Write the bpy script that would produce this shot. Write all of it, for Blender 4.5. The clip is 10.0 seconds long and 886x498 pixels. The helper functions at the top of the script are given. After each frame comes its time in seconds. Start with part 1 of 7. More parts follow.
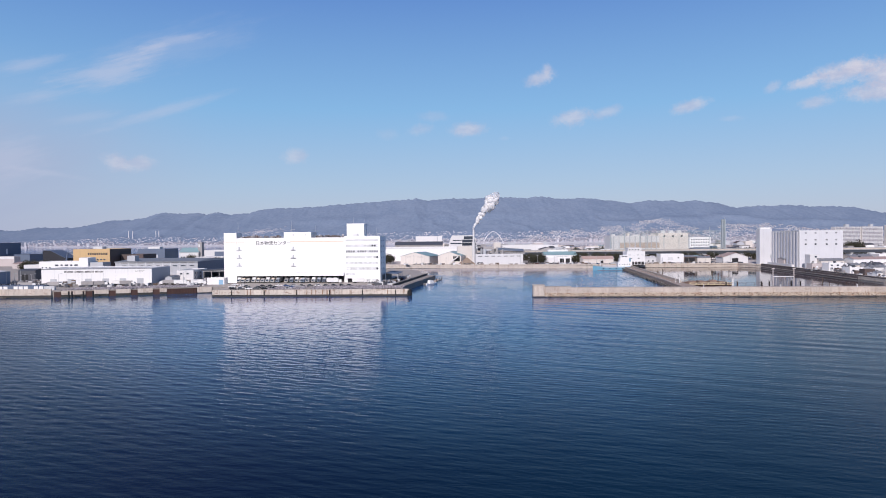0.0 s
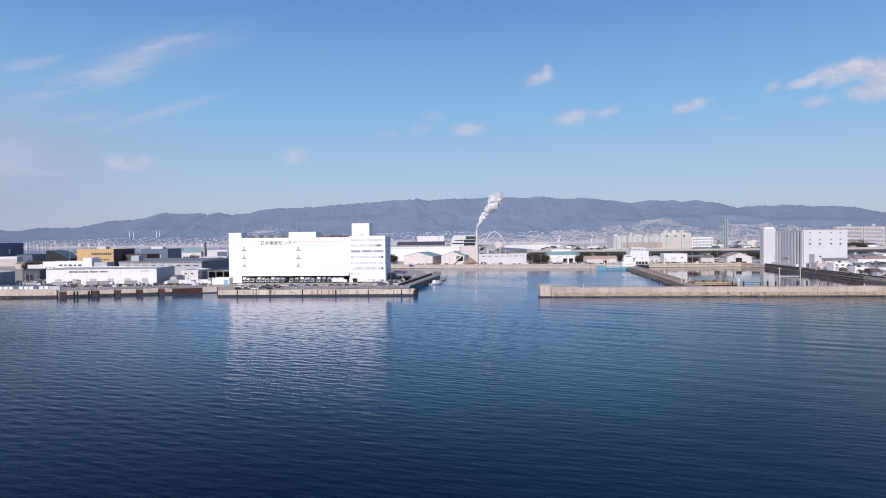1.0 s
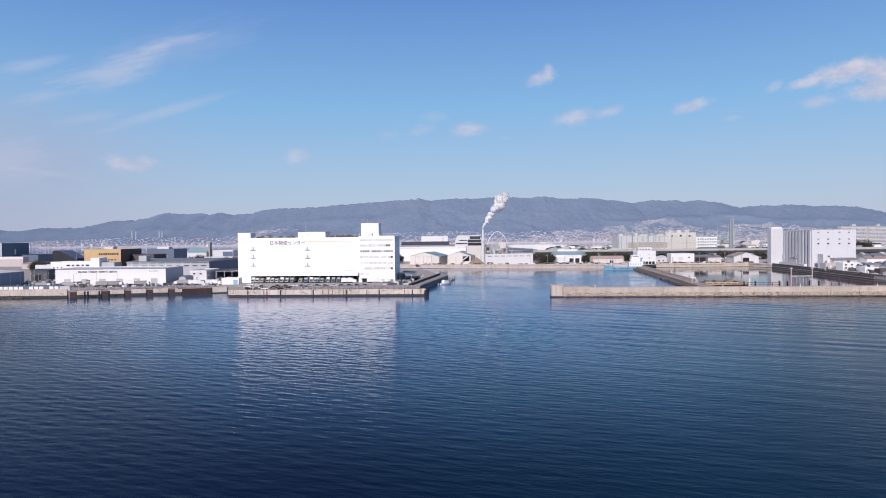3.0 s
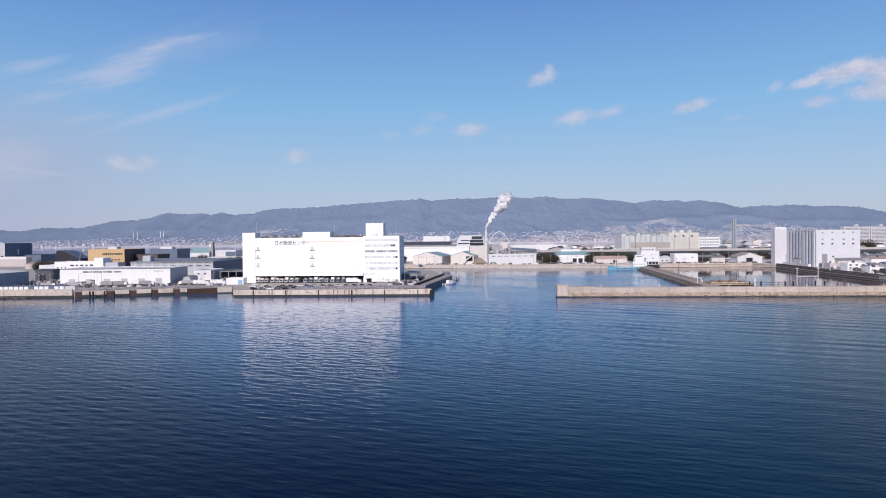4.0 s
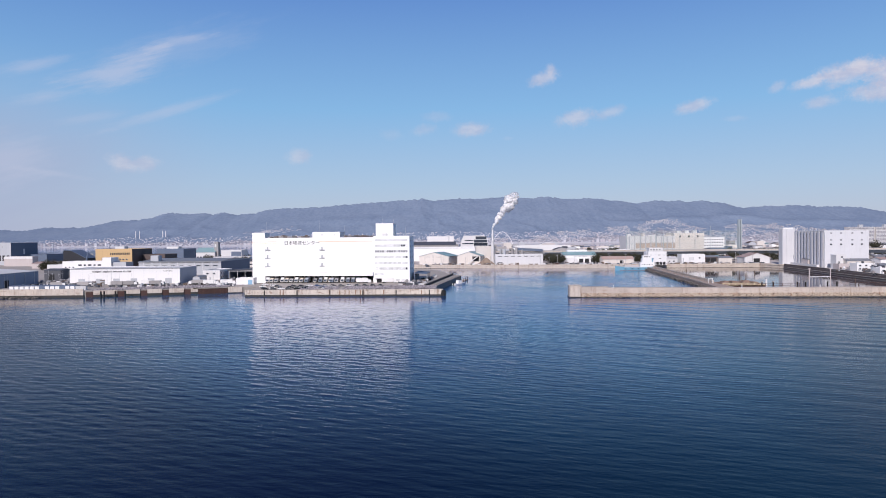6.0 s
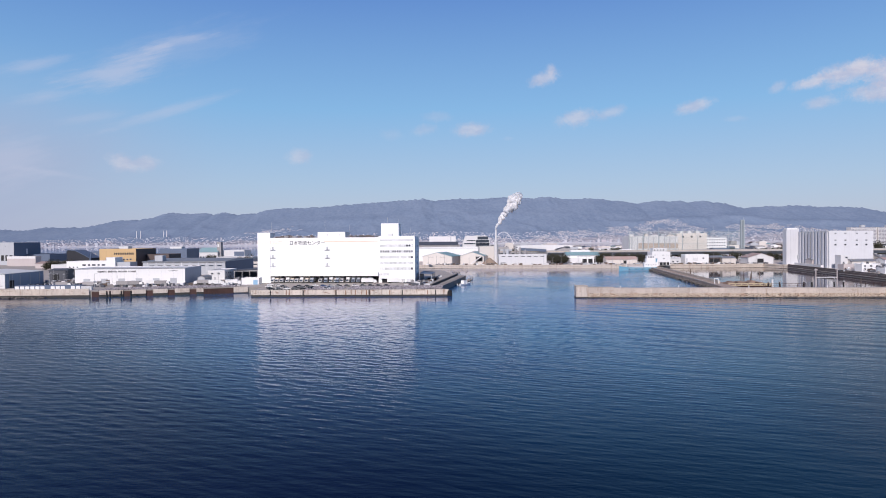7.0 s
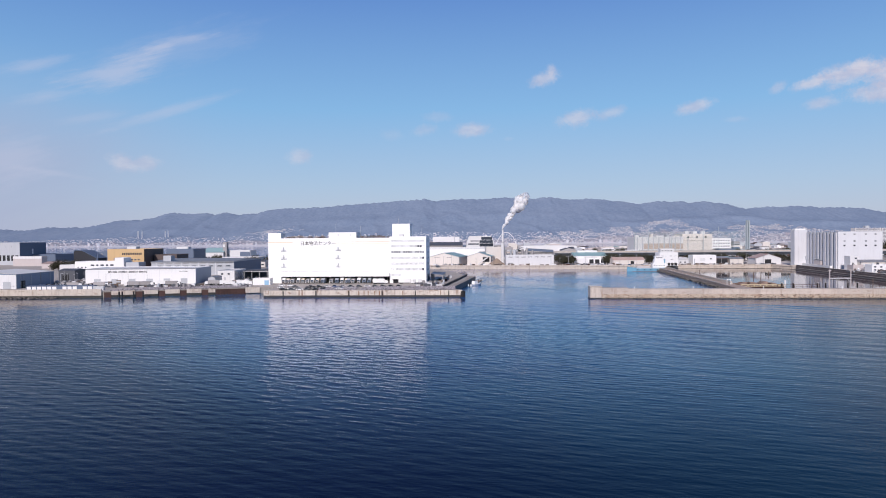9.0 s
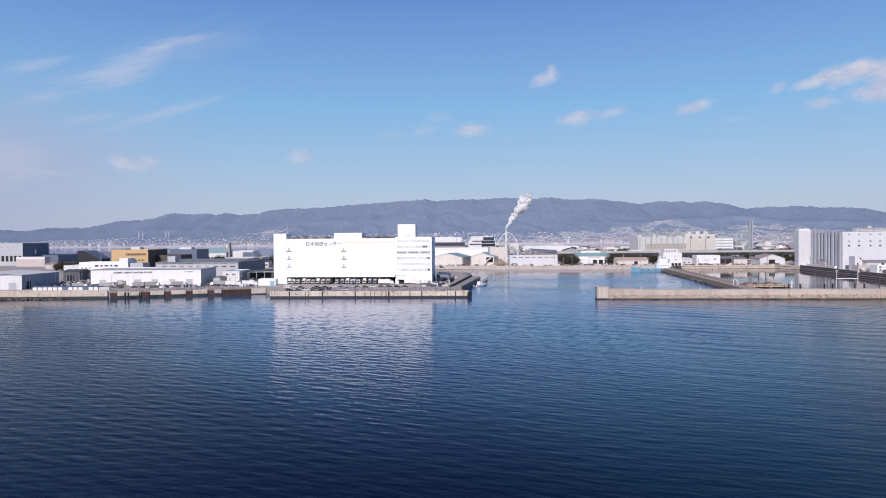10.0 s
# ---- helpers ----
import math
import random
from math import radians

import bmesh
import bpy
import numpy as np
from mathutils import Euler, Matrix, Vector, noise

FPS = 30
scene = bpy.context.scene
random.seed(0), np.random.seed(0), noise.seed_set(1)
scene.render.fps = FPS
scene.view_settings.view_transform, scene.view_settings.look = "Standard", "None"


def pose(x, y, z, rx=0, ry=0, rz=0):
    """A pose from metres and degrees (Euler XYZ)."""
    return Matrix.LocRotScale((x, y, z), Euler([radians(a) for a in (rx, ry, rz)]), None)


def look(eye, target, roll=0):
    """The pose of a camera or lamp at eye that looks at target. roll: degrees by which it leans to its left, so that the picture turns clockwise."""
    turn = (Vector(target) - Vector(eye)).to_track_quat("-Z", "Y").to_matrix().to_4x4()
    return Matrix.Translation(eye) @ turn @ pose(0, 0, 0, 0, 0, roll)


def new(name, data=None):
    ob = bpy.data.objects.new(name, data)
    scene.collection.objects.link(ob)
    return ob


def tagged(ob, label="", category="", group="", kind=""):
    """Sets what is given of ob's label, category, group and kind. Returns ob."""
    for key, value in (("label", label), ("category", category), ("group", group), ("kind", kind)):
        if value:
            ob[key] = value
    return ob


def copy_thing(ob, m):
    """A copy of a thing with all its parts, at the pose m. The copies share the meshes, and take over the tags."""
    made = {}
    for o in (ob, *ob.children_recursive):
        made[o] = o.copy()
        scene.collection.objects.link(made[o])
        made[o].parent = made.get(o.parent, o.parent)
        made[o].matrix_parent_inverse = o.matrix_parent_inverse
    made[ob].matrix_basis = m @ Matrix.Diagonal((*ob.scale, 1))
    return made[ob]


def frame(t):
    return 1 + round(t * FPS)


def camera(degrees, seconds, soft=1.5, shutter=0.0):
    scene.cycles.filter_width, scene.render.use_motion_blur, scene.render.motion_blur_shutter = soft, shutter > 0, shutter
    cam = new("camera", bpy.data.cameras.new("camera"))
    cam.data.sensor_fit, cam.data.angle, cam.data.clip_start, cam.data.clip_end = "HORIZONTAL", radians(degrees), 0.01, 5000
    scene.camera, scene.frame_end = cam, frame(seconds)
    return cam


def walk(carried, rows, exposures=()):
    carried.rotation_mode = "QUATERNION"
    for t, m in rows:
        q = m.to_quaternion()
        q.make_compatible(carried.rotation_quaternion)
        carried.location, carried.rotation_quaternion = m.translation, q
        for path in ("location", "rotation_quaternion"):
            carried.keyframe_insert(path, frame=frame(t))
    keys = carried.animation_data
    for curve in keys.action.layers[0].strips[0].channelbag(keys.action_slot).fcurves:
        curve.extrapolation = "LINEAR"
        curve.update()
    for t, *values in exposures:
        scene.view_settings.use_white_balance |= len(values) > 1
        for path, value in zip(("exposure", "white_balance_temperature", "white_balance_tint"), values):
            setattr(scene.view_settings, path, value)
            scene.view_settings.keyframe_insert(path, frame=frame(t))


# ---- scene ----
# ---- settings ----
EXPOSURE, SKY, WAVES, WAVE_BUMP = -0.05, 0.10, 0.98, 1.0
VEIL_COL, CLOUD_COL = (5.6, 6.2, 7.4), (6.5, 6.75, 7.4)
CLOUD_SHADE = (5.2, 5.6, 6.8)
SKY_LOW, SKY_MID, SKY_UP, SKY_TOP, SKY_ZENITH = (0.51, 0.58, 0.70), (0.390, 0.575, 0.755), (0.225, 0.51, 0.80), (0.115, 0.295, 0.67), (0.012, 0.04, 0.15)
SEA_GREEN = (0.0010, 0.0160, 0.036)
SEA_DIMMED, SEA_A, SEA_B = (0.0004, 0.0036, 0.023), (0.003, 0.060, 0.232), (0.004, 0.090, 0.208)
HILL_HAZE_A, HILL_HAZE_B = (0.168, 0.226, 0.318), (0.214, 0.272, 0.362)
SKY_HIGH = (0.045, 0.13, 0.40)
# ---- camera ----
cam = camera(67.3, 10.0, soft=1.0)
walk(cam, [
    (0.0, pose(15.22, -2.15, 35.12, 89.025, 0.484, -0.250)),
    (0.5, pose(13.37, -1.87, 35.05, 89.026, 0.496, -0.246)),
    (1.0, pose(11.70, -1.61, 35.00, 89.028, 0.507, -0.231)),
    (1.5, pose(10.16, -1.37, 34.97, 89.029, 0.518, -0.209)),
    (2.0, pose(8.70, -1.15, 34.95, 89.031, 0.526, -0.181)),
    (2.5, pose(7.28, -0.94, 34.95, 89.032, 0.532, -0.150)),
    (3.0, pose(5.89, -0.73, 34.95, 89.034, 0.533, -0.118)),
    (3.5, pose(4.48, -0.54, 34.96, 89.036, 0.531, -0.085)),
    (4.0, pose(3.04, -0.36, 34.97, 89.038, 0.525, -0.054)),
    (4.5, pose(1.55, -0.18, 34.98, 89.040, 0.514, -0.025)),
    (5.0, pose(0.00, 0.00, 35.00, 89.042, 0.500, 0.000)),
    (5.5, pose(-1.63, 0.18, 35.02, 89.044, 0.483, 0.022)),
    (6.0, pose(-3.33, 0.35, 35.04, 89.047, 0.464, 0.039)),
    (6.5, pose(-5.11, 0.53, 35.07, 89.049, 0.444, 0.053)),
    (7.0, pose(-6.95, 0.71, 35.11, 89.053, 0.424, 0.063)),
    (7.5, pose(-8.86, 0.90, 35.15, 89.057, 0.405, 0.071)),
    (8.0, pose(-10.81, 1.10, 35.20, 89.061, 0.390, 0.075)),
    (8.5, pose(-12.79, 1.30, 35.27, 89.067, 0.380, 0.079)),
    (9.0, pose(-14.77, 1.52, 35.36, 89.073, 0.378, 0.083)),
    (9.5, pose(-16.72, 1.75, 35.46, 89.081, 0.385, 0.089)),
    (10.0, pose(-18.60, 1.99, 35.59, 89.090, 0.406, 0.099)),
], exposures=((0.0, EXPOSURE, 6500.0, 19.0), (10.0, EXPOSURE, 6500.0, 19.0)))

# ---- world, sun ----
SUN_AZ, SUN_EL = radians(-161.0), radians(33.0)     # azimuth from north (+y) to east; behind and left of the flight
sun_from = Vector((math.sin(SUN_AZ) * math.cos(SUN_EL), math.cos(SUN_AZ) * math.cos(SUN_EL), math.sin(SUN_EL)))
sun = new("sun", bpy.data.lights.new("sun", "SUN"))
sun.data.energy, sun.data.angle, sun.data.color = 4.2, radians(0.53), (1.0, 0.955, 0.90)
sun.matrix_world = look((0, 0, 300), Vector((0, 0, 300)) - sun_from)


class Nodes:
    """A short way to wire node trees."""

    def __init__(self, tree):
        self.tree = tree

    def add(self, kind, **inputs):
        n = self.tree.nodes.new(kind)
        for key, value in inputs.items():
            self.put(n, key.replace("_", " "), value)
        return n

    def put(self, n, key, value):
        socket = n.inputs[int(key[1:]) if key[0] == "i" and key[1:].isdigit() else key]
        if isinstance(value, bpy.types.NodeSocket):
            self.tree.links.new(value, socket)
        else:
            socket.default_value = value

    def math(self, op, a, b=0.0, c=0.0, clamp=False):
        n = self.tree.nodes.new("ShaderNodeMath")
        n.operation, n.use_clamp = op, clamp
        for i, v in enumerate((a, b, c)):
            self.put(n, f"i{i}", v)
        return n.outputs[0]

    def noise(self, vector, scale, detail=4.0, rough=0.55, dim="3D"):
        n = self.tree.nodes.new("ShaderNodeTexNoise")
        n.noise_dimensions = dim
        for key, v in (("Vector", vector), ("Scale", scale), ("Detail", detail), ("Roughness", rough)):
            self.put(n, key, v)
        return n.outputs["Fac"]

    def scaled(self, vector, xyz):
        n = self.tree.nodes.new("ShaderNodeVectorMath")
        n.operation = "MULTIPLY"
        self.put(n, "i0", vector)
        self.put(n, "i1", xyz)
        return n.outputs[0]

    def ramp(self, fac, lo, hi, a=0.0, b=1.0):
        n = self.tree.nodes.new("ShaderNodeMapRange")
        n.interpolation_type = "SMOOTHSTEP"
        for i, v in enumerate((fac, lo, hi, a, b)):
            self.put(n, f"i{i}", v)
        return n.outputs[0]

    def mix(self, fac, a, b, blend="MIX"):
        n = self.tree.nodes.new("ShaderNodeMix")
        n.data_type, n.blend_type = "RGBA", blend
        self.put(n, "i0", fac)
        self.put(n, "i6", a)
        self.put(n, "i7", b)
        return n.outputs[2]


def rgba(c):
    return (c[0], c[1], c[2], 1.0)


world = bpy.data.worlds.new("sky")
scene.world = world
world.use_nodes = True
wt = world.node_tree
wt.nodes.clear()
w = Nodes(wt)
sky = w.add("ShaderNodeTexSky")
sky.sky_type, sky.sun_disc = "NISHITA", False
sky.sun_elevation, sky.sun_rotation = SUN_EL, SUN_AZ
sky.altitude, sky.air_density, sky.dust_density, sky.ozone_density = 30, 1.0, 1.1, 2.2
way = w.add("ShaderNodeTexCoord").outputs["Generated"]
sep = w.add("ShaderNodeSeparateXYZ", Vector=way)
az = w.math("MULTIPLY", w.math("ARCTAN2", sep.outputs[0], sep.outputs[1]), 57.2958)
el = w.math("MULTIPLY", w.math("ARCSINE", sep.outputs[2]), 57.2958)
flat = w.add("ShaderNodeCombineXYZ", X=az, Y=el).outputs[0]
# soft patches on the plane of azimuth and elevation; their rims are broken up by noise
billow = w.math("ADD", w.math("MULTIPLY", w.math("SUBTRACT", w.noise(flat, 1.1, 6, 0.62), 0.5), 1.5), w.math("MULTIPLY", w.math("SUBTRACT", w.noise(flat, 4.5, 4, 0.6), 0.5), 0.6))
tilted = w.add("ShaderNodeVectorRotate", Vector=flat, Angle=radians(-18)).outputs[0]
fibre = w.math("ADD", w.math("MULTIPLY", w.math("SUBTRACT", w.noise(w.scaled(tilted, (0.16, 0.9, 1.0)), 1.0, 7, 0.65), 0.5), 2.6), w.math("MULTIPLY", w.math("SUBTRACT", w.noise(w.scaled(tilted, (0.7, 3.0, 1.0)), 1.0, 5, 0.65), 0.5), 1.2))


def patches(rows, rough, core, rim):
    """Patches of cloud, screened over one another: azimuth, elevation, half width, half height, tilt, density."""
    total = None
    for a0, e0, wa, we, tilt, dens in rows:
        place_ = w.add("ShaderNodeMapping", Vector=flat)
        place_.vector_type = "TEXTURE"
        place_.inputs["Location"].default_value, place_.inputs["Rotation"].default_value, place_.inputs["Scale"].default_value = (a0, e0, 0), (0, 0, radians(tilt)), (wa, we, 1)
        far = w.add("ShaderNodeVectorMath", i0=place_.outputs[0])
        far.operation = "LENGTH"
        one = w.ramp(w.math("ADD", far.outputs["Value"], rough), rim, core, 0.0, dens)
        total = one if total is None else w.math("SUBTRACT", w.math("ADD", total, one), w.math("MULTIPLY", total, one))
    return total


CUMULUS = (
    (8.6, 13.2, 1.14, 0.53, 18, 0.60), (9.2, 13.9, 0.43, 0.43, 50, 0.50), (11.3, 9.9, 1.49, 0.62, 8, 0.60), (14.1, 10.2, 1.14, 0.42, 15, 0.42),
    (20.6, 10.3, 1.27, 0.45, 12, 0.60), (2.5, 9.2, 1.40, 0.53, 4, 0.60), (-0.5, 10.3, 1.21, 0.39, 0, 0.20), (-1.6, 9.2, 0.97, 0.44, 10, 0.26),
    (-4.5, 8.8, 0.87, 0.43, 0, 0.13), (23.7, 9.1, 0.81, 0.22, 0, 0.16), (-25.7, 6.0, 0.95, 0.60, -12, 0.50), (-24.1, 6.0, 1.05, 0.56, 8, 0.46),
    (-12.2, 6.9, 0.95, 0.60, 10, 0.44), (5.6, 8.4, 0.43, 0.19, 0, 0.10),
)
BANK = (
    (31.3, 11.7, 2.19, 0.70, 9, 0.80), (32.1, 12.1, 0.90, 0.49, 5, 0.70), (33.9, 11.3, 1.5, 0.97, 0, 0.85), (33.4, 10.1, 2.0, 0.61, -3, 0.75),
    (29.0, 11.4, 1.34, 0.38, 16, 0.65), (26.6, 11.2, 0.58, 0.35, 35, 0.38), (29.5, 9.8, 0.99, 0.42, 4, 0.50),
)
CIRRUS = (
    (-26.3, 12.6, 2.57, 0.74, 17, 0.46), (-24.9, 14.0, 1.28, 0.40, 17, 0.34), (-23.1, 14.8, 0.82, 0.27, 12, 0.42), (-20.9, 15.7, 1.78, 0.27, 15, 0.32),
    (-31.3, 12.7, 1.98, 0.33, 18, 0.34), (-30.9, 10.5, 1.86, 0.33, 17, 0.30), (-22.5, 10.1, 3.80, 0.31, 20, 0.32), (-30.2, 5.0, 2.03, 0.17, -8, 0.20),
    (-33.3, 5.8, 2.03, 1.38, 10, 0.30), (-28.0, 9.2, 1.89, 0.26, 12, 0.18), (-22.1, 14.7, 5.41, 1.08, 18, 0.16),
)
cover = patches(CUMULUS + BANK, billow, 0.25, 1.5)
veil = w.math("MULTIPLY", patches(CIRRUS, fibre, 0.0, 1.9), 1.02)
# thin milky haze low in the west
low_west = w.math("MULTIPLY", w.ramp(az, -16.0, -36.0), w.ramp(el, 15.0, 5.0))
haze = w.math("MULTIPLY", low_west, w.ramp(w.noise(w.scaled(tilted, (0.04, 0.16, 1.0)), 1.0, 5, 0.6), 0.3, 0.7, 0.45, 0.8))
clear = w.add("ShaderNodeValToRGB", Fac=w.math("DIVIDE", el, 45.0, clamp=True))
stops = ((0.0, SKY_LOW), (0.10, SKY_MID), (0.24, SKY_UP), (0.44, SKY_TOP), (0.62, SKY_HIGH), (1.0, SKY_ZENITH))
for i, (at_, c) in enumerate(stops):
    e_ = clear.color_ramp.elements[i] if i < 2 else clear.color_ramp.elements.new(at_)
    e_.position, e_.color = at_, rgba(c)
tint = w.add("ShaderNodeVectorMath", i0=clear.outputs[0])
tint.operation = "SCALE"
tint.inputs["Scale"].default_value = 10.0
sky_col = w.mix(0.82, sky.outputs[0], tint.outputs[0])
sky_col = w.mix(haze, sky_col, rgba((3.85, 4.6, 6.15)))
sky_col = w.mix(veil, sky_col, rgba(VEIL_COL))
sky_col = w.mix(w.math("MINIMUM", cover, 0.95), sky_col, w.mix(w.ramp(w.noise(w.scaled(flat, (0.5, 1.1, 1.0)), 1.0, 5, 0.6), 0.38, 0.62), rgba(CLOUD_SHADE), rgba(CLOUD_COL)))
bg = w.add("ShaderNodeBackground", Color=sky_col, Strength=SKY)
wt.links.new(bg.outputs[0], w.add("ShaderNodeOutputWorld").inputs[0])

# ---- materials ----
MATS = {}


def mat(name, col, rough=0.8, metal=0.0, grain=0.12, size=1.0, stain=0.12, bump=0.0, vary=0.0, streaks=0.0, island=False, spec=0.4, rust=0.0):
    """A procedural surface: base colour, grain of the given size in metres, stains ten times larger, rain streaks down walls, variation from piece to piece."""
    if name in MATS:
        return MATS[name]
    m = bpy.data.materials.new(name)
    MATS[name] = m
    m.use_nodes = True
    t = m.node_tree
    t.nodes.clear()
    n = Nodes(t)
    geo = t.nodes.new("ShaderNodeNewGeometry")
    pos = geo.outputs["Position"]
    fine = n.noise(pos, 1.0 / size, 5, 0.6)
    broad = n.noise(pos, 0.09 / size, 4, 0.6)
    k = n.math("ADD", n.math("MULTIPLY", n.math("SUBTRACT", fine, 0.5), 2 * grain), n.math("MULTIPLY", n.math("SUBTRACT", broad, 0.5), 2 * stain))
    if streaks:
        s = n.ramp(n.noise(n.scaled(pos, (1.1, 1.1, 0.06)), 1.0, 5, 0.6), 0.5, 0.75)
        k = n.math("SUBTRACT", k, n.math("MULTIPLY", s, streaks))
    if vary:
        r = geo.outputs["Random Per Island"] if island else t.nodes.new("ShaderNodeObjectInfo").outputs["Random"]
        k = n.math("ADD", k, n.math("MULTIPLY", n.math("SUBTRACT", r, 0.5), 2 * vary))
    base = rgba(col)
    if rust:
        run = n.ramp(n.noise(n.scaled(pos, (0.55, 0.3, 0.07)), 1.0, 5, 0.65), 0.52, 0.68)
        blot = n.ramp(n.noise(n.scaled(pos, (0.25, 0.25, 0.9)), 1.0, 4, 0.6), 0.56, 0.66, 0.0, 0.8)
        base = n.mix(n.math("MULTIPLY", n.math("MAXIMUM", run, blot), rust), base, (0.20, 0.105, 0.06, 1))
    val = n.add("ShaderNodeHueSaturation", Value=n.math("ADD", 1.0, k), Color=base)
    b = n.add("ShaderNodeBsdfPrincipled", Base_Color=val.outputs[0], Metallic=metal)
    n.put(b, "Roughness", n.math("ADD", rough, n.math("MULTIPLY", n.math("SUBTRACT", fine, 0.5), 0.15), clamp=True))
    b.inputs["Specular IOR Level"].default_value = spec
    if bump:
        bu = n.add("ShaderNodeBump", Height=fine, Distance=bump)
        bu.inputs["Strength"].default_value = 0.7
        t.links.new(bu.outputs[0], b.inputs["Normal"])
    t.links.new(b.outputs[0], n.add("ShaderNodeOutputMaterial").inputs[0])
    return m


def glass(name, col, rough=0.08):
    return mat(name, col, rough, 0.0, 0.05, 2.0, 0.05, vary=0.25, spec=0.6)


BRIGHT = mat("bright_white_paint", (0.89, 0.89, 0.88), 0.6, grain=0.02, stain=0.03, streaks=0.05)
WHITE = mat("white_paint", (0.76, 0.76, 0.76), 0.6, grain=0.03, stain=0.04, streaks=0.07)
COLD = mat("grey_white_render", (0.60, 0.61, 0.635), 0.7, grain=0.04, stain=0.06, streaks=0.08)
WHITE2 = mat("aged_white_paint", (0.64, 0.64, 0.645), 0.7, grain=0.05, stain=0.08, streaks=0.12, vary=0.06)
WARM = mat("cream_wall", (0.62, 0.58, 0.54), 0.75, grain=0.05, stain=0.08, streaks=0.12, vary=0.05)
PINK = mat("pinkish_grey_wall", (0.50, 0.45, 0.44), 0.75, grain=0.05, stain=0.08, streaks=0.1)
TAN = mat("ochre_wall", (0.56, 0.385, 0.20), 0.7, grain=0.04, stain=0.06, streaks=0.08)
BROWN = mat("dark_brown_wall", (0.10, 0.075, 0.07), 0.7, grain=0.08, stain=0.1)
GREYW = mat("grey_cladding", (0.42, 0.44, 0.47), 0.6, grain=0.05, stain=0.07, streaks=0.1, vary=0.05)
BLUEW = mat("blue_grey_cladding", (0.21, 0.27, 0.36), 0.6, grain=0.05, stain=0.06, streaks=0.1)
SIDEW = mat("pale_blue_grey_cladding", (0.36, 0.40, 0.47), 0.6, grain=0.05, stain=0.06, streaks=0.1)
# far ground paled and blued to carry distance haze
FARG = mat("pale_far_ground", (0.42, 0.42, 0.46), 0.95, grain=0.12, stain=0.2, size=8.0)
NAVY = mat("dark_blue_cladding", (0.11, 0.145, 0.21), 0.6, grain=0.06, stain=0.08)
# flat near-black panels paint the shade of open bays; some doors share it
DARK = mat("dark_opening", (0.02, 0.021, 0.024), 0.8)
ROOF = mat("grey_metal_roof", (0.20, 0.21, 0.23), 0.55, grain=0.08, stain=0.12, vary=0.06, size=2.0)
ROOFD = mat("dark_slate_roof", (0.08, 0.085, 0.10), 0.6, grain=0.08, stain=0.12, size=2.0)
ROOFW = mat("pale_sheet_roof", (0.58, 0.58, 0.58), 0.6, grain=0.05, stain=0.1, vary=0.06)
TEAL = mat("teal_sheet_roof", (0.24, 0.38, 0.40), 0.55, grain=0.06, stain=0.1)
CONC = mat("pale_concrete", (0.55, 0.485, 0.42), 0.9, grain=0.14, stain=0.16, size=0.7, bump=0.05, streaks=0.22, vary=0.06, rust=0.45)
CONCD = mat("weathered_concrete", (0.27, 0.245, 0.22), 0.9, grain=0.2, stain=0.2, size=0.6, bump=0.06, streaks=0.25, vary=0.08)
ALGAE = mat("wet_algae_band", (0.035, 0.033, 0.028), 0.5, grain=0.3, stain=0.25, size=0.5, bump=0.05)
RUST = mat("rusty_sheet_pile", (0.068, 0.036, 0.030), 0.85, grain=0.22, stain=0.25, size=0.8, bump=0.04, streaks=0.3, vary=0.12)
PAVE = mat("worn_quay_paving", (0.37, 0.335, 0.305), 0.9, grain=0.12, stain=0.2, size=1.2)
YARD = mat("pale_dusty_yard", (0.53, 0.475, 0.445), 0.95, grain=0.14, stain=0.22, size=2.5)
STONE = mat("grey_violet_rubble", (0.29, 0.27, 0.29), 0.95, grain=0.2, stain=0.2, size=0.5, vary=0.5, island=True)
ROCK = mat("dark_wet_rock", (0.12, 0.108, 0.098), 0.8, grain=0.25, stain=0.2, size=0.5, vary=0.45, island=True)
STEEL = mat("galvanised_steel", (0.45, 0.46, 0.47), 0.45, 0.6, grain=0.06, stain=0.08)
PIPE = mat("dull_grey_plant", (0.30, 0.29, 0.29), 0.7, grain=0.1, stain=0.15, vary=0.2)
GLASSP = glass("pale_blind_glass", (0.68, 0.69, 0.70), 0.5)
GLASSD = glass("dark_glass", (0.035, 0.045, 0.06), 0.1)
GLASSM = glass("grey_glass", (0.25, 0.26, 0.28), 0.3)
ORANGE = mat("orange_stripe", (0.84, 0.50, 0.28), 0.6, grain=0.03)
YELLOW = mat("pale_yellow_stripe", (0.82, 0.74, 0.52), 0.6, grain=0.03)
INK = mat("dark_sign_enamel", (0.035, 0.035, 0.04), 0.5, grain=0.03)
HULL = mat("light_blue_hull", (0.14, 0.33, 0.45), 0.5, grain=0.06, stain=0.1, streaks=0.15)
REDP = mat("red_antifouling", (0.22, 0.06, 0.05), 0.7, grain=0.1)
RUBBER = mat("black_rubber", (0.02, 0.02, 0.02), 0.9)
LEAF = mat("dark_evergreen_leaf", (0.046, 0.046, 0.028), 0.7, grain=0.3, size=0.8, stain=0.2, vary=0.35, island=True)
BARK = mat("grey_brown_bark", (0.09, 0.07, 0.055), 0.9, grain=0.2, size=0.2)
GREENP = mat("grey_green_paint", (0.32, 0.37, 0.39), 0.6, grain=0.06, stain=0.1)
TIMBER = mat("wet_brown_timber", (0.13, 0.095, 0.075), 0.85, grain=0.2, size=0.6, stain=0.2, vary=0.15)
BLUEP = mat("pale_blue_shutter", (0.24, 0.42, 0.58), 0.55, grain=0.05, stain=0.08)
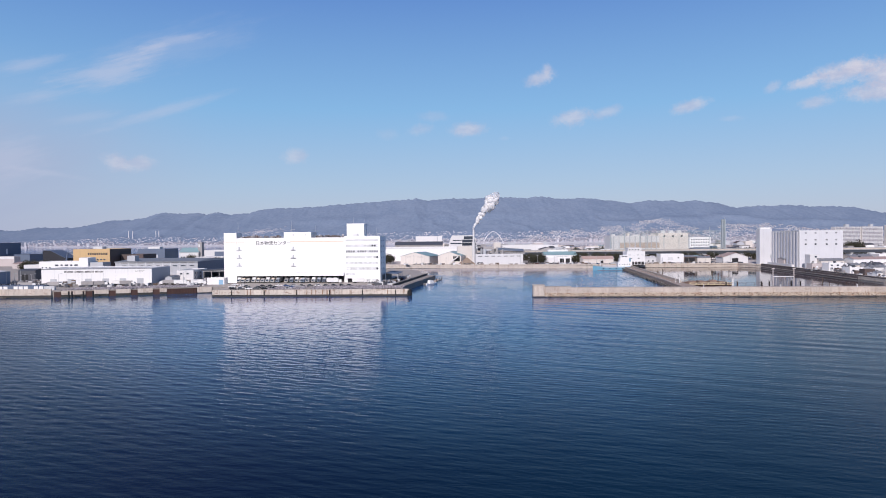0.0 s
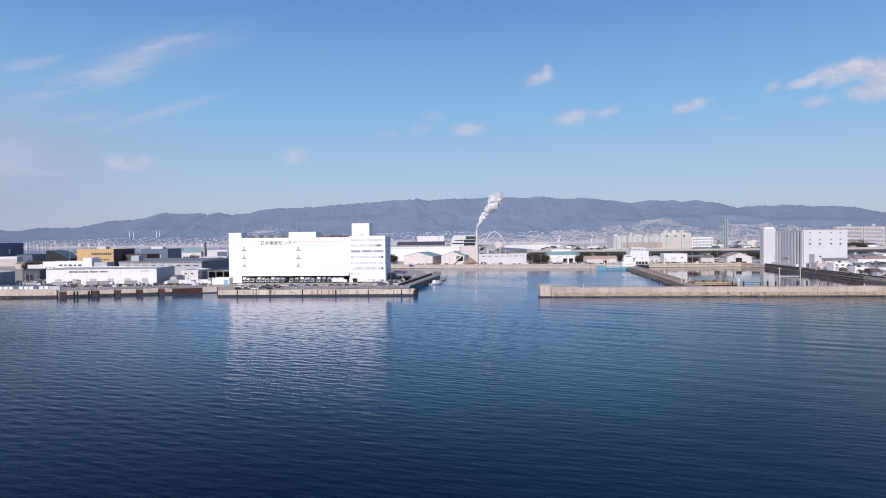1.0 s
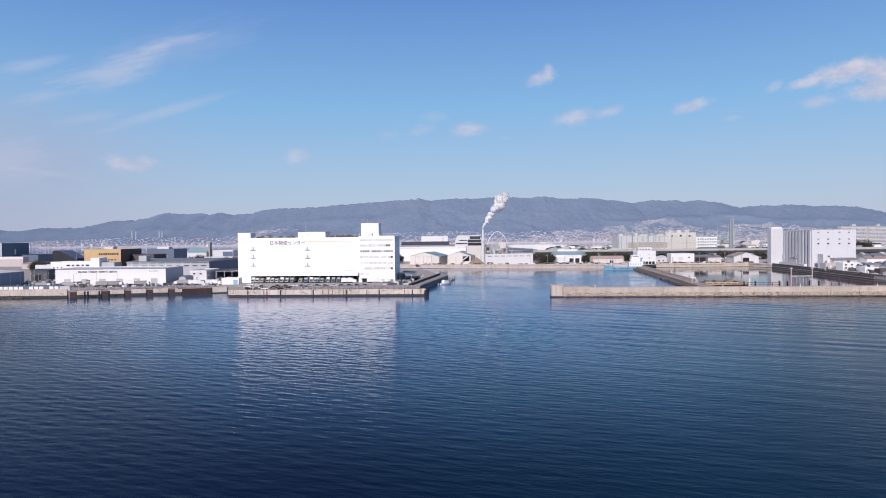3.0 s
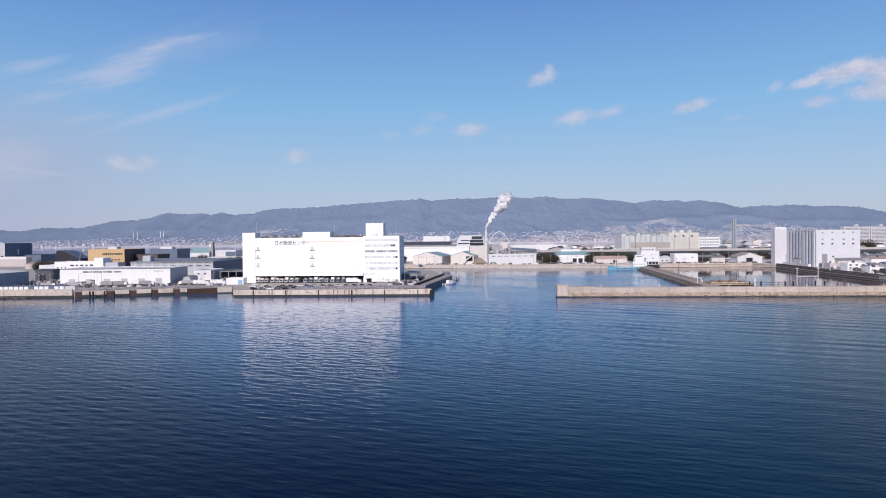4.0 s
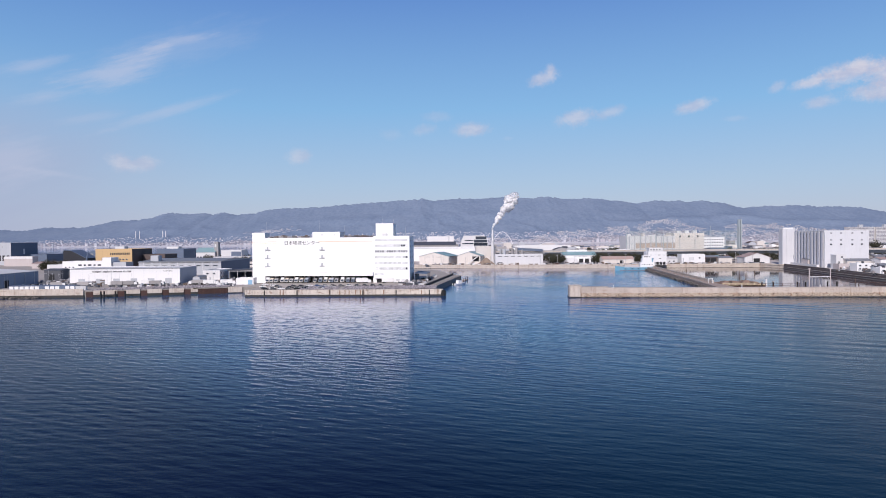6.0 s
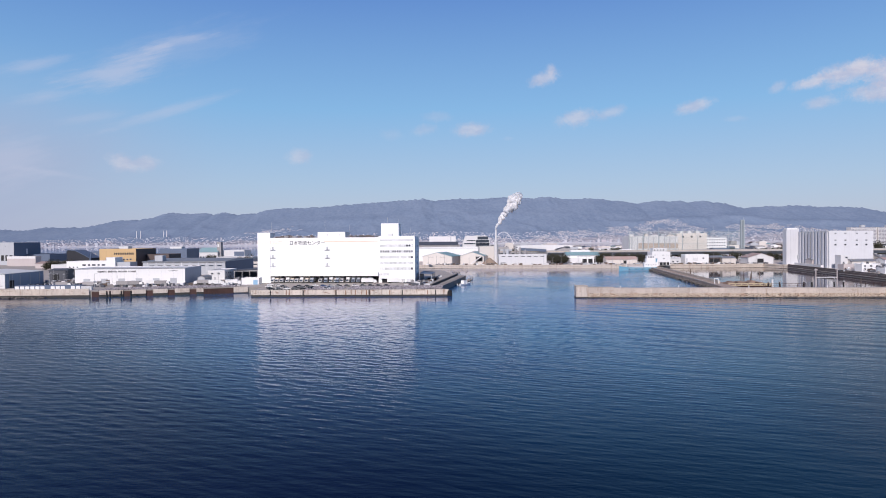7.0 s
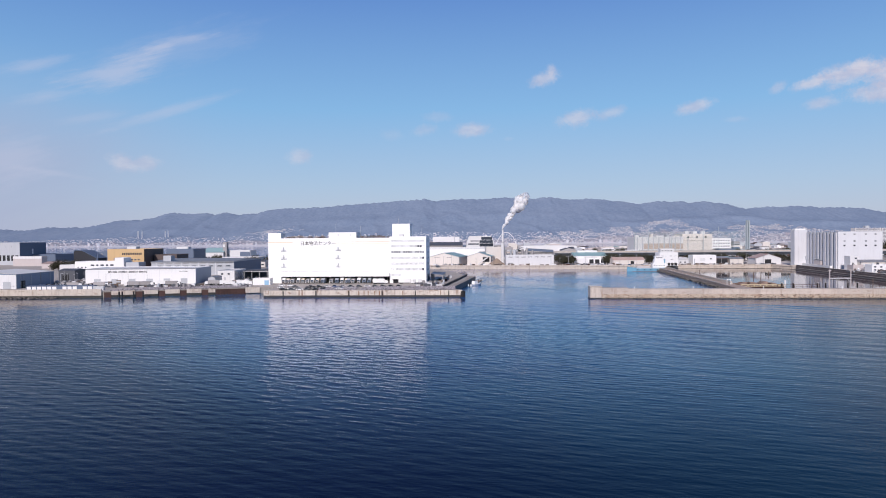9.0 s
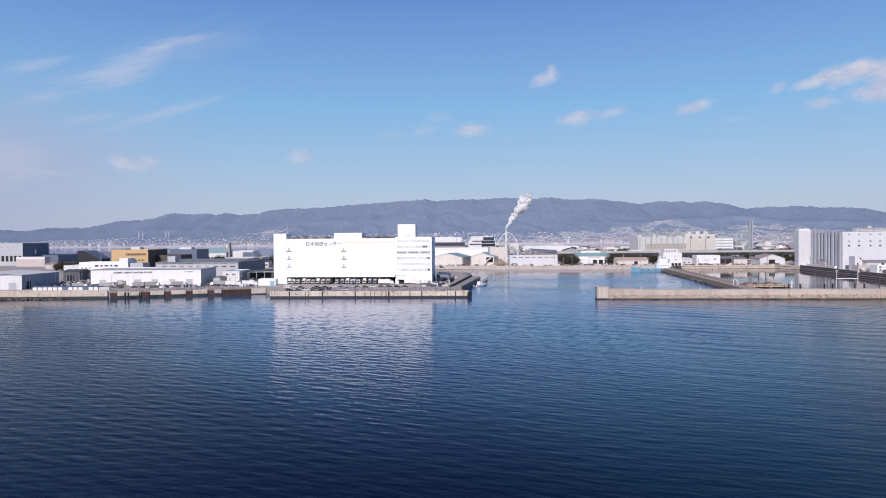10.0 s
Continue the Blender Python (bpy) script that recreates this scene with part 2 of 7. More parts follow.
EARTH = mat("brown_earth_heap", (0.26, 0.20, 0.155), 0.95, grain=0.22, size=0.8, stain=0.2, bump=0.1)
ROADM = mat("asphalt_deck", (0.07, 0.07, 0.073), 0.9, grain=0.12, stain=0.15)
PIERM = mat("viaduct_concrete", (0.36, 0.36, 0.36), 0.85, grain=0.1, stain=0.14, streaks=0.25)


def water_material():
    m = bpy.data.materials.new("sea_water")
    m.use_nodes = True
    t = m.node_tree
    t.nodes.clear()
    n = Nodes(t)
    pos = t.nodes.new("ShaderNodeNewGeometry").outputs["Position"]
    swirl = n.noise(pos, 0.006, 3, 0.5)
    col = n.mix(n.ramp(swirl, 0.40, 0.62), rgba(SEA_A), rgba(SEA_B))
    # colour and gloss darkened seaward by position, to imitate reflection weakening there
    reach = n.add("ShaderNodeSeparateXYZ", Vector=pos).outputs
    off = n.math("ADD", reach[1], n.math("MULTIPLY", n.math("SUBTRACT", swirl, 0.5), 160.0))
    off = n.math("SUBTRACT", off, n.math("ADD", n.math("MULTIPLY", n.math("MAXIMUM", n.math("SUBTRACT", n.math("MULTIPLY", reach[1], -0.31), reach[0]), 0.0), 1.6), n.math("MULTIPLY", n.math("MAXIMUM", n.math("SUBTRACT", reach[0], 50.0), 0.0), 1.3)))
    col = n.mix(n.ramp(off, 70.0, 370.0), n.mix(n.ramp(n.math("ADD", reach[0], n.math("MULTIPLY", n.math("SUBTRACT", swirl, 0.5), 90.0)), -40.0, 45.0), rgba(SEA_DIMMED), rgba(SEA_GREEN)), col)
    b = n.add("ShaderNodeBsdfPrincipled", Base_Color=col, IOR=1.333)
    gust = n.ramp(n.noise(n.scaled(pos, (0.010, 0.022, 1.0)), 1.0, 4, 0.55), 0.35, 0.65)
    n.put(b, "Roughness", n.math("ADD", 0.035, n.math("MULTIPLY", gust, 0.04)))
    # gloss cut by the same map, which dims the nearer reflection
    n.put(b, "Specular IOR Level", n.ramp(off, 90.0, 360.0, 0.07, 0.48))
    chop = n.noise(n.scaled(pos, (0.75, 1.7, 1.0)), 1.0, 4, 0.55)
    ripple = n.noise(n.scaled(pos, (2.4, 5.0, 1.0)), 1.0, 3, 0.6)
    h = n.math("ADD", n.math("MULTIPLY", chop, 0.036), n.math("MULTIPLY", ripple, n.math("ADD", 0.005, n.math("MULTIPLY", gust, 0.009))))
    out = n.add("ShaderNodeSeparateXYZ", Vector=pos).outputs
    open_sea = n.math("ADD", n.ramp(out[1], 400.0, 240.0, 0.75, 1.0), n.math("SUBTRACT", n.ramp(out[1], 420.0, 500.0, 0.0, 0.5), n.ramp(out[1], 590.0, 690.0, 0.0, 0.95)))          # calmer under the quays, a mirror in the inner basin
    inner = n.ramp(n.math("SUBTRACT", out[0], n.math("MULTIPLY", out[1], 0.1425)), 112.0, 120.0)
    inner = n.math("MULTIPLY", inner, n.ramp(out[1], 380.0, 392.0))
    t.links.new(n.mix(n.math("MULTIPLY", inner, n.ramp(swirl, 0.3, 0.7, 0.75, 1.0)), col, (0.085, 0.062, 0.060, 1)), b.inputs["Base Color"])
    h = n.math("MULTIPLY", h, n.math("MULTIPLY", open_sea, n.math("SUBTRACT", 1.0, n.math("MULTIPLY", inner, 0.88))))
    bu = n.add("ShaderNodeBump", Height=h, Distance=WAVE_BUMP)
    bu.inputs["Strength"].default_value = 1.0
    t.links.new(bu.outputs[0], b.inputs["Normal"])
    t.links.new(b.outputs[0], n.add("ShaderNodeOutputMaterial").inputs[0])
    return m


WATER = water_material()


def steam_material():
    m = bpy.data.materials.new("white_steam")
    m.use_nodes = True
    t = m.node_tree
    t.nodes.clear()
    n = Nodes(t)
    pos = t.nodes.new("ShaderNodeNewGeometry").outputs["Position"]
    d = n.add("ShaderNodeBsdfDiffuse", Color=(0.96, 0.96, 0.96, 1))
    tl = n.add("ShaderNodeBsdfTranslucent", Color=(0.97, 0.97, 0.97, 1))
    body = t.nodes.new("ShaderNodeMixShader")
    n.put(body, "i0", 0.6)
    t.links.new(d.outputs[0], body.inputs[1])
    t.links.new(tl.outputs[0], body.inputs[2])
    z = n.add("ShaderNodeSeparateXYZ", Vector=pos).outputs[2]
    thin = n.ramp(z, 78.0, 92.0, 1.0, 0.4)
    a = n.math("MULTIPLY", thin, n.math("MAXIMUM", n.ramp(z, 90.0, 78.0), n.ramp(n.noise(pos, 0.22, 5, 0.6), 0.36, 0.60)))
    mix = t.nodes.new("ShaderNodeMixShader")
    n.put(mix, "i0", a)
    t.links.new(t.nodes.new("ShaderNodeBsdfTransparent").outputs[0], mix.inputs[1])
    t.links.new(body.outputs[0], mix.inputs[2])
    t.links.new(mix.outputs[0], n.add("ShaderNodeOutputMaterial").inputs[0])
    return m


STEAM = steam_material()


def hill_material():
    m = bpy.data.materials.new("far_wooded_hills")
    m.use_nodes = True
    t = m.node_tree
    t.nodes.clear()
    n = Nodes(t)
    pos = t.nodes.new("ShaderNodeNewGeometry").outputs["Position"]
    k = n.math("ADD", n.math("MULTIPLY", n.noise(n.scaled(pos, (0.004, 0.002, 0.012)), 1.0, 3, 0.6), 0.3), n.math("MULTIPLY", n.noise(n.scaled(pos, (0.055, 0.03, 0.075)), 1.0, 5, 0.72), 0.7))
    # woods tones with the blue distance haze mixed in
    col = n.mix(n.ramp(k, 0.38, 0.62), rgba(HILL_HAZE_A), rgba(HILL_HAZE_B))
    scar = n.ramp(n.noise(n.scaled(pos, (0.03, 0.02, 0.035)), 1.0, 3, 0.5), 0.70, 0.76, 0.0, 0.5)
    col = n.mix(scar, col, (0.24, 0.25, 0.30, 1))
    # built-over land at the foot of the range, its tones hazed too
    foot = n.math("ADD", n.add("ShaderNodeSeparateXYZ", Vector=pos).outputs[2], n.math("MULTIPLY", n.math("SUBTRACT", n.noise(n.scaled(pos, (0.006, 0.004, 0.0)), 1.0, 6, 0.65), 0.5), 80.0))
    along = n.add("ShaderNodeSeparateXYZ", Vector=pos).outputs[0]
    for mid, reach_, lift in ((1130.0, 480.0, 26.0), (1380.0, 240.0, 30.0), (2050.0, 480.0, 30.0)):
        foot = n.math("SUBTRACT", foot, n.ramp(n.math("ABSOLUTE", n.math("SUBTRACT", along, mid)), reach_, 60.0, 0.0, lift))
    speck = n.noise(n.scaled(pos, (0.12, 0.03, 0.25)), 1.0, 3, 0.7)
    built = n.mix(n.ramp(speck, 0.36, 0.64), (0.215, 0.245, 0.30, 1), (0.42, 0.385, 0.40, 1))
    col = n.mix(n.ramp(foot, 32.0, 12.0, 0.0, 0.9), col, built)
    b = n.add("ShaderNodeBsdfPrincipled", Base_Color=col, Roughness=1.0)
    b.inputs["Specular IOR Level"].default_value = 0.0
    t.links.new(b.outputs[0], n.add("ShaderNodeOutputMaterial").inputs[0])
    return m


HILLS = hill_material()


def city_material(name, stops):
    """Pale far houses: colour from house to house, distance haze mixed into each tone."""
    m = bpy.data.materials.new(name)
    m.use_nodes = True
    t = m.node_tree
    t.nodes.clear()
    n = Nodes(t)
    r = t.nodes.new("ShaderNodeNewGeometry").outputs["Random Per Island"]
    ramp = t.nodes.new("ShaderNodeValToRGB")
    ramp.color_ramp.interpolation = "CONSTANT"
    els = ramp.color_ramp.elements
    for i, (p, c) in enumerate(stops):
        e = els[i] if i < 2 else els.new(p)
        e.position, e.color = p, rgba(c)
    t.links.new(r, ramp.inputs[0])
    b = n.add("ShaderNodeBsdfPrincipled", Base_Color=ramp.outputs[0], Roughness=0.9)
    b.inputs["Specular IOR Level"].default_value = 0.1
    t.links.new(b.outputs[0], n.add("ShaderNodeOutputMaterial").inputs[0])
    return m


# wall tones held close together and bluish, as haze in the colour
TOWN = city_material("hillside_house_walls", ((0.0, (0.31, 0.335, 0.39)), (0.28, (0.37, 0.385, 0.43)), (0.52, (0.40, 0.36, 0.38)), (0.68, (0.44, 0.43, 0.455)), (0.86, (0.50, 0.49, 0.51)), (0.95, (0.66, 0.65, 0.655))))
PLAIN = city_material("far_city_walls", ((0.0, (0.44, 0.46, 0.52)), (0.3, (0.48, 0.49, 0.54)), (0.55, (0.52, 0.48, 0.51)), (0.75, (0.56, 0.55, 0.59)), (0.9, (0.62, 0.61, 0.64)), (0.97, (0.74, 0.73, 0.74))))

# ---- building blocks ----
LAND = 3.8          # quay level over the sea


def link_mesh(name, bm, material):
    me = bpy.data.meshes.new(name)
    bm.to_mesh(me)
    bm.free()
    me.materials.append(material)
    return new(name, me)


def part(name, bm, material, parent, label=""):
    """One mesh under a thing or under a part."""
    ob = link_mesh(name, bm, material)
    ob.parent = parent
    if label:
        ob["label"] = label
    return ob


def share(name, ob, parent, x, y, z, rz=0.0):
    """Another part on the same mesh."""
    o = new(name, ob.data)
    o.parent = parent
    o.location, o.rotation_euler = (x, y, z), (0, 0, radians(rz))
    return o


def thing(name, x, y, z, rz, label, category, group="", kind=""):
    """An Empty at the base of a thing; its parts hang under it."""
    ob = new(name)
    ob.matrix_world = pose(x, y, z, 0, 0, rz)
    return tagged(ob, label, category, group, kind)


def add_box(bm, x0, x1, y0, y1, z0, z1):
    v = [bm.verts.new(p) for p in ((x0, y0, z0), (x1, y0, z0), (x1, y1, z0), (x0, y1, z0), (x0, y0, z1), (x1, y0, z1), (x1, y1, z1), (x0, y1, z1))]
    for f in ((3, 2, 1, 0), (4, 5, 6, 7), (0, 1, 5, 4), (1, 2, 6, 5), (2, 3, 7, 6), (3, 0, 4, 7)):
        bm.faces.new([v[i] for i in f])


def boxes(*dims):
    bm = bmesh.new()
    for d in dims:
        add_box(bm, *d)
    return bm


def add_tube(bm, a, b, r0, r1=None, n=10):
    r1 = r0 if r1 is None else r1
    a, b = Vector(a), Vector(b)
    q = (b - a).to_track_quat("Z", "Y")
    ring = []
    for p, r in ((a, r0), (b, r1)):
        ring.append([bm.verts.new(p + q @ Vector((r * math.cos(2 * math.pi * i / n), r * math.sin(2 * math.pi * i / n), 0))) for i in range(n)])
    for i in range(n):
        j = (i + 1) % n
        bm.faces.new((ring[0][i], ring[0][j], ring[1][j], ring[1][i]))
    bm.faces.new(ring[0][::-1])
    bm.faces.new(ring[1])


def tubes(*dims):
    bm = bmesh.new()
    for d in dims:
        add_tube(bm, *d)
    return bm


def add_prism(bm, pts, z0, z1):
    """A slab over a polygon given anticlockwise."""
    lo, hi = [bm.verts.new((x, y, z0)) for x, y in pts], [bm.verts.new((x, y, z1)) for x, y in pts]
    bm.faces.new(lo[::-1])
    bm.faces.new(hi)
    for i in range(len(pts)):
        j = (i + 1) % len(pts)
        bm.faces.new((lo[i], lo[j], hi[j], hi[i]))


def add_profile(bm, prof, y0, y1):
    """A profile in x and z drawn out along y."""
    a, b = [bm.verts.new((x, y0, z)) for x, z in prof], [bm.verts.new((x, y1, z)) for x, z in prof]
    bm.faces.new(a)
    bm.faces.new(b[::-1])
    for i in range(len(prof)):
        j = (i + 1) % len(prof)
        bm.faces.new((a[j], a[i], b[i], b[j]))


def profile(prof, y0, y1):
    bm = bmesh.new()
    add_profile(bm, prof, y0, y1)
    return bm


def rubble(name, spots, material, label):
    """A heap of loose stones as one sheet of stuff; spots: x, y, z, radius."""
    base = bmesh.new()
    bmesh.ops.create_icosphere(base, subdivisions=1, radius=1.0)
    bv = np.array([v.co[:] for v in base.verts])
    bf = np.array([[v.index for v in f.verts] for f in base.faces])
    base.free()
    rng = np.random.default_rng(len(spots))
    vs, fs = [], []
    for i, (x, y, z, r) in enumerate(spots):
        k = rng.uniform(0.7, 1.2, (len(bv), 1)) * np.array((1, 1, 0.7)) * r
        vs.append(bv * k + (x, y, z))
        fs.append(bf + i * len(bv))
    me = bpy.data.meshes.new(name)
    me.from_pydata(np.concatenate(vs).tolist(), [], np.concatenate(fs).tolist())
    me.materials.append(material)
    return tagged(new(name, me), label, "rubble", kind="stuff")


# ---- windows, doors, roofs ----
PANES = {}


def window(parent, x, z, wide, high, pane=None, y=0.0, rz=0.0, name="window"):
    """A window proud of a wall that faces -y: frame with a pane set into it."""
    pane = pane or GLASSD
    key = (round(wide, 2), round(high, 2), pane.name)
    if key not in PANES:
        e = min(0.12, wide * 0.12, high * 0.12)
        f = boxes((-wide / 2, -wide / 2 + e, -0.14, 0.02, 0, high), (wide / 2 - e, wide / 2, -0.14, 0.02, 0, high),
                  (-wide / 2 + e, wide / 2 - e, -0.14, 0.02, 0, e), (-wide / 2 + e, wide / 2 - e, -0.14, 0.02, high - e, high))
        p = boxes((-wide / 2 + e, wide / 2 - e, -0.05, 0.01, e, high - e))
        fm, pm = bpy.data.meshes.new("window"), bpy.data.meshes.new("pane")
        f.to_mesh(fm), p.to_mesh(pm), f.free(), p.free()
        fm.materials.append(STEEL), pm.materials.append(pane)
        PANES[key] = fm, pm
    fm, pm = PANES[key]
    o = new(name, fm)
    o.parent = parent
    o.location, o.rotation_euler = (x, y, z), (0, 0, radians(rz))
    g = new("pane", pm)
    g.parent = o
    return o


def flat_roofed(root, w_, d_, h, wall, roof, x0=0.0, y0=0.0, z0=0.0, parapet=0.7, label=""):
    """Walls with a parapet round a flat roof."""
    x1, y1, t = x0 + w_, y0 + d_, 0.35
    bm = bmesh.new()
    lo_o, lo_i, hi_o, hi_i = ([bm.verts.new((x, y, z)) for x, y in ((x0 + e, y0 + e), (x1 - e, y0 + e), (x1 - e, y1 - e), (x0 + e, y1 - e))] for e, z in ((0, z0), (t, z0), (0, z0 + h), (t, z0 + h)))
    for i in range(4):
        j = (i + 1) % 4
        bm.faces.new((lo_o[i], lo_o[j], hi_o[j], hi_o[i]))
        bm.faces.new((lo_i[j], lo_i[i], hi_i[i], hi_i[j]))
        bm.faces.new((hi_o[i], hi_o[j], hi_i[j], hi_i[i]))
        bm.faces.new((lo_o[j], lo_o[i], lo_i[i], lo_i[j]))
    a = part("wall", bm, wall, root, label)
    b = part("roof", boxes((x0 + t, x1 - t, y0 + t, y1 - t, z0 + h - parapet - 0.4, z0 + h - parapet)), roof, root)
    return a, b


def gabled(root, w_, d_, eave, ridge, wall, roof, along="y", over=0.5, x0=0.0, y0=0.0):
    """A house or shed with a pitched roof; along: the way the ridge runs."""
    bm = bmesh.new()
    if along == "y":
        add_profile(bm, ((x0, 0), (x0 + w_, 0), (x0 + w_, eave), (x0 + w_ / 2, ridge), (x0, eave)), y0, y0 + d_)
        k = (ridge - eave) / (w_ / 2)
        rb = bmesh.new()
        for s in (-1, 1):
            e, m_ = x0 + w_ / 2 + s * (w_ / 2 + over), x0 + w_ / 2
            prof = [(e, eave - over * k + 0.05), (m_, ridge + 0.05), (m_, ridge + 0.22), (e, eave - over * k + 0.22)]
            add_profile(rb, prof if s < 0 else prof[::-1], y0 - over, y0 + d_ + over)
    else:
        k = (ridge - eave) / (d_ / 2)
        vs = [bm.verts.new(p) for p in [(x, y, z) for x in (x0, x0 + w_) for y, z in ((y0, 0), (y0 + d_, 0), (y0 + d_, eave), (y0 + d_ / 2, ridge), (y0, eave))]]
        bm.faces.new([vs[i] for i in (4, 3, 2, 1, 0)])
        bm.faces.new([vs[i] for i in (5, 6, 7, 8, 9)])
        for i in range(5):
            j = (i + 1) % 5
            bm.faces.new((vs[i], vs[j], vs[j + 5], vs[i + 5]))
        rb = bmesh.new()
        for s in (-1, 1):
            e, m_ = y0 + d_ / 2 + s * (d_ / 2 + over), y0 + d_ / 2
            quad = [(e, eave - over * k + 0.05), (m_, ridge + 0.05), (m_, ridge + 0.22), (e, eave - over * k + 0.22)]
            lo, hi = [[rb.verts.new((x, y, z)) for y, z in quad] for x in (x0 - over, x0 + w_ + over)]
            rb.faces.new(lo), rb.faces.new(hi[::-1])
            for i in range(4):
                j = (i + 1) % 4
                rb.faces.new((lo[i], hi[i], hi[j], lo[j]))
        bmesh.ops.recalc_face_normals(rb, faces=rb.faces)
    bmesh.ops.recalc_face_normals(bm, faces=bm.faces)
    return part("wall", bm, wall, root), part("roof", rb, roof, root)


# ---- the sea: one sheet to the horizon, with waves in front of the harbour ----
def sea():
    cols, d = 960, [62.0]
    while d[-1] < 396:
        d.append(d[-1] + 0.14 + d[-1] * 0.0013)
    d = np.array(d)
    u = np.linspace(-0.98, 0.98, cols)
    X, Y = d[:, None] * u[None, :], np.repeat(d[:, None], cols, 1)
    rng = np.random.default_rng(3)
    Z = np.zeros_like(X)
    east = (0.45 + 0.55 * np.clip((X + 60) / 140, 0, 1)) * np.clip((Y - 40) / 260, 0.15, 1)      # the long wash is stronger off the breakwater
    chop = np.clip((Y - 10) / 190, 0.3, 1.25) * (1.0 - 0.62 * np.clip((X - 10) / 110, 0, 1))
    # long low wash running in from seaward, then shorter wind chop from the west
    for lam, amp, ang, spread in ((10.5, 0.064, 60, 8), (8.2, 0.044, 56, 10), (13.0, 0.048, 64, 7), (5.4, 0.030, 84, 36), (4.0, 0.030, 62, 45), (2.8, 0.026, 70, 55), (2.0, 0.024, 74, 60), (1.4, 0.018, 70, 60)):
        for _ in range(4):
            a, l = radians(ang + rng.uniform(-spread, spread)), lam * rng.uniform(0.8, 1.25)
            ph = 2 * math.pi * (X * math.cos(a) + Y * math.sin(a)) / l + rng.uniform(0, 6.28)
            group = 0.6 + 0.4 * np.sin((X * rng.uniform(-1, 1) + Y * rng.uniform(-1, 1)) * 0.035 + rng.uniform(0, 6.28))
            Z += (east if lam > 6 else chop) * amp * 0.5 * group * np.sin(ph + 0.6 * np.sin(X * 0.021 + Y * 0.013 + rng.uniform(0, 6)))
    fade = np.clip((d - 62) / 14, 0, 1) * np.clip((396 - d) / 60, 0, 1) ** 0.8
    Z *= WAVES * fade[:, None] * np.clip((0.98 - np.abs(u)) / 0.06, 0, 1)[None, :]
    r = len(d)
    verts = np.stack([X, Y, Z], -1).reshape(-1, 3)
    i = (np.arange(r - 1)[:, None] * cols + np.arange(cols - 1)[None, :]).ravel()
    quads = np.stack([i, i + 1, i + cols + 1, i + cols], 1)
    # rippled water of the outer basin, hemmed in by the quays and the jetty
    bx, by = np.arange(-24, 226, 1.0), np.arange(396.5, 752, 0.85)
    PX, PY = np.meshgrid(bx, by)
    PZ = np.zeros_like(PX)
    for lam, amp, ang in ((8.5, 0.040, 80), (6.0, 0.040, 70), (6.8, 0.034, 100), (4.5, 0.034, 62), (4.0, 0.030, 112), (3.4, 0.026, 90)):
        for _ in range(3):
            a, l = radians(ang + rng.uniform(-16, 16)), lam * rng.uniform(0.85, 1.2)
            PZ += amp * 0.5 * np.sin(2 * math.pi * (PX * math.cos(a) + PY * math.sin(a)) / l + rng.uniform(0, 6.28) + 0.7 * np.sin(PX * 0.03 + PY * 0.02))
    gusts = 0.55 + 0.45 * np.sin(PX * 0.021 + PY * 0.055 + 1.2 * np.sin(PX * 0.017 + PY * 0.013))
    rise = np.clip((PY - 396) / 30, 0.0, 1) * (PX < 171 + (PY - 449) * 0.1425)
    PZ = (0.2 + 0.8 * PZ * gusts * np.clip((690 - PY) / 80, 0.04, 1)) * rise - 0.02 * (1 - np.clip(rise * 8, 0, 1))
    k = len(verts)
    verts = np.concatenate([verts, np.stack([PX, PY, PZ], -1).reshape(-1, 3)])
    j = (np.arange(len(by) - 1)[:, None] * len(bx) + np.arange(len(bx) - 1)[None, :]).ravel() + k
    quads = np.concatenate([quads, np.stack([j, j + 1, j + len(bx) + 1, j + len(bx)], 1)])
    # calm water round it
    k, B = len(verts), 4950.0
    a0, a1, b0, b1 = 0, cols - 1, (r - 1) * cols, r * cols - 1
    out = np.array([(-B, -B, 0), (B, -B, 0), (B, B, 0), (-B, B, 0)])
    verts = np.concatenate([verts, out])
    quads = np.concatenate([quads, np.array([(k, k + 1, a1, a0), (k + 1, k + 2, b1, a1), (k + 2, k + 3, b0, b1), (k + 3, k, a0, b0)])])
    me = bpy.data.meshes.new("water")
    me.from_pydata(verts.tolist(), [], quads.tolist())
    me.shade_smooth()
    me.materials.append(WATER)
    tagged(new("water", me), "dark blue harbour water with low ripples", "sea", kind="structure")


sea()


# ---- land ----
def land(name, pts, z1, top, side, label):
    bm = bmesh.new()
    lo, hi = [bm.verts.new((x, y, -3.0)) for x, y in pts], [bm.verts.new((x, y, z1)) for x, y in pts]
    f = bm.faces.new(hi)
    f.material_index = 0
    for i in range(len(pts)):
        j = (i + 1) % len(pts)
        bm.faces.new((lo[i], lo[j], hi[j], hi[i])).material_index = 1
    ob = link_mesh(name, bm, top)
    ob.data.materials.append(side)
    return tagged(ob, label, "ground", kind="structure")


# west land takes darker concrete on its sides, for the basin face's shadow
land("ground_west", ((-700, 402), (-276, 412), (-225, 412), (-136, 438), (-126, 438), (-125, 407.5), (-4, 402), (-4, 409), (-10.8, 414), (-10.5, 420), (11, 549), (9.5, 556), (3, 562), (-8, 640), (-16, 662), (-120, 700), (-240, 1010), (-1000, 1040), (-1000, 402)),
     LAND, PAVE, CONCD, "worn grey concrete quay yard on the west shore")
land("ground_north", ((-60, 772), (42, 752), (166, 736), (345, 733), (356, 703), (322, 455), (319, 392), (2400, 392), (2900, 2200), (-400, 2200), (-260, 1010), (-120, 800)),
     LAND, YARD, CONC, "pale dusty harbour yards behind the basin")
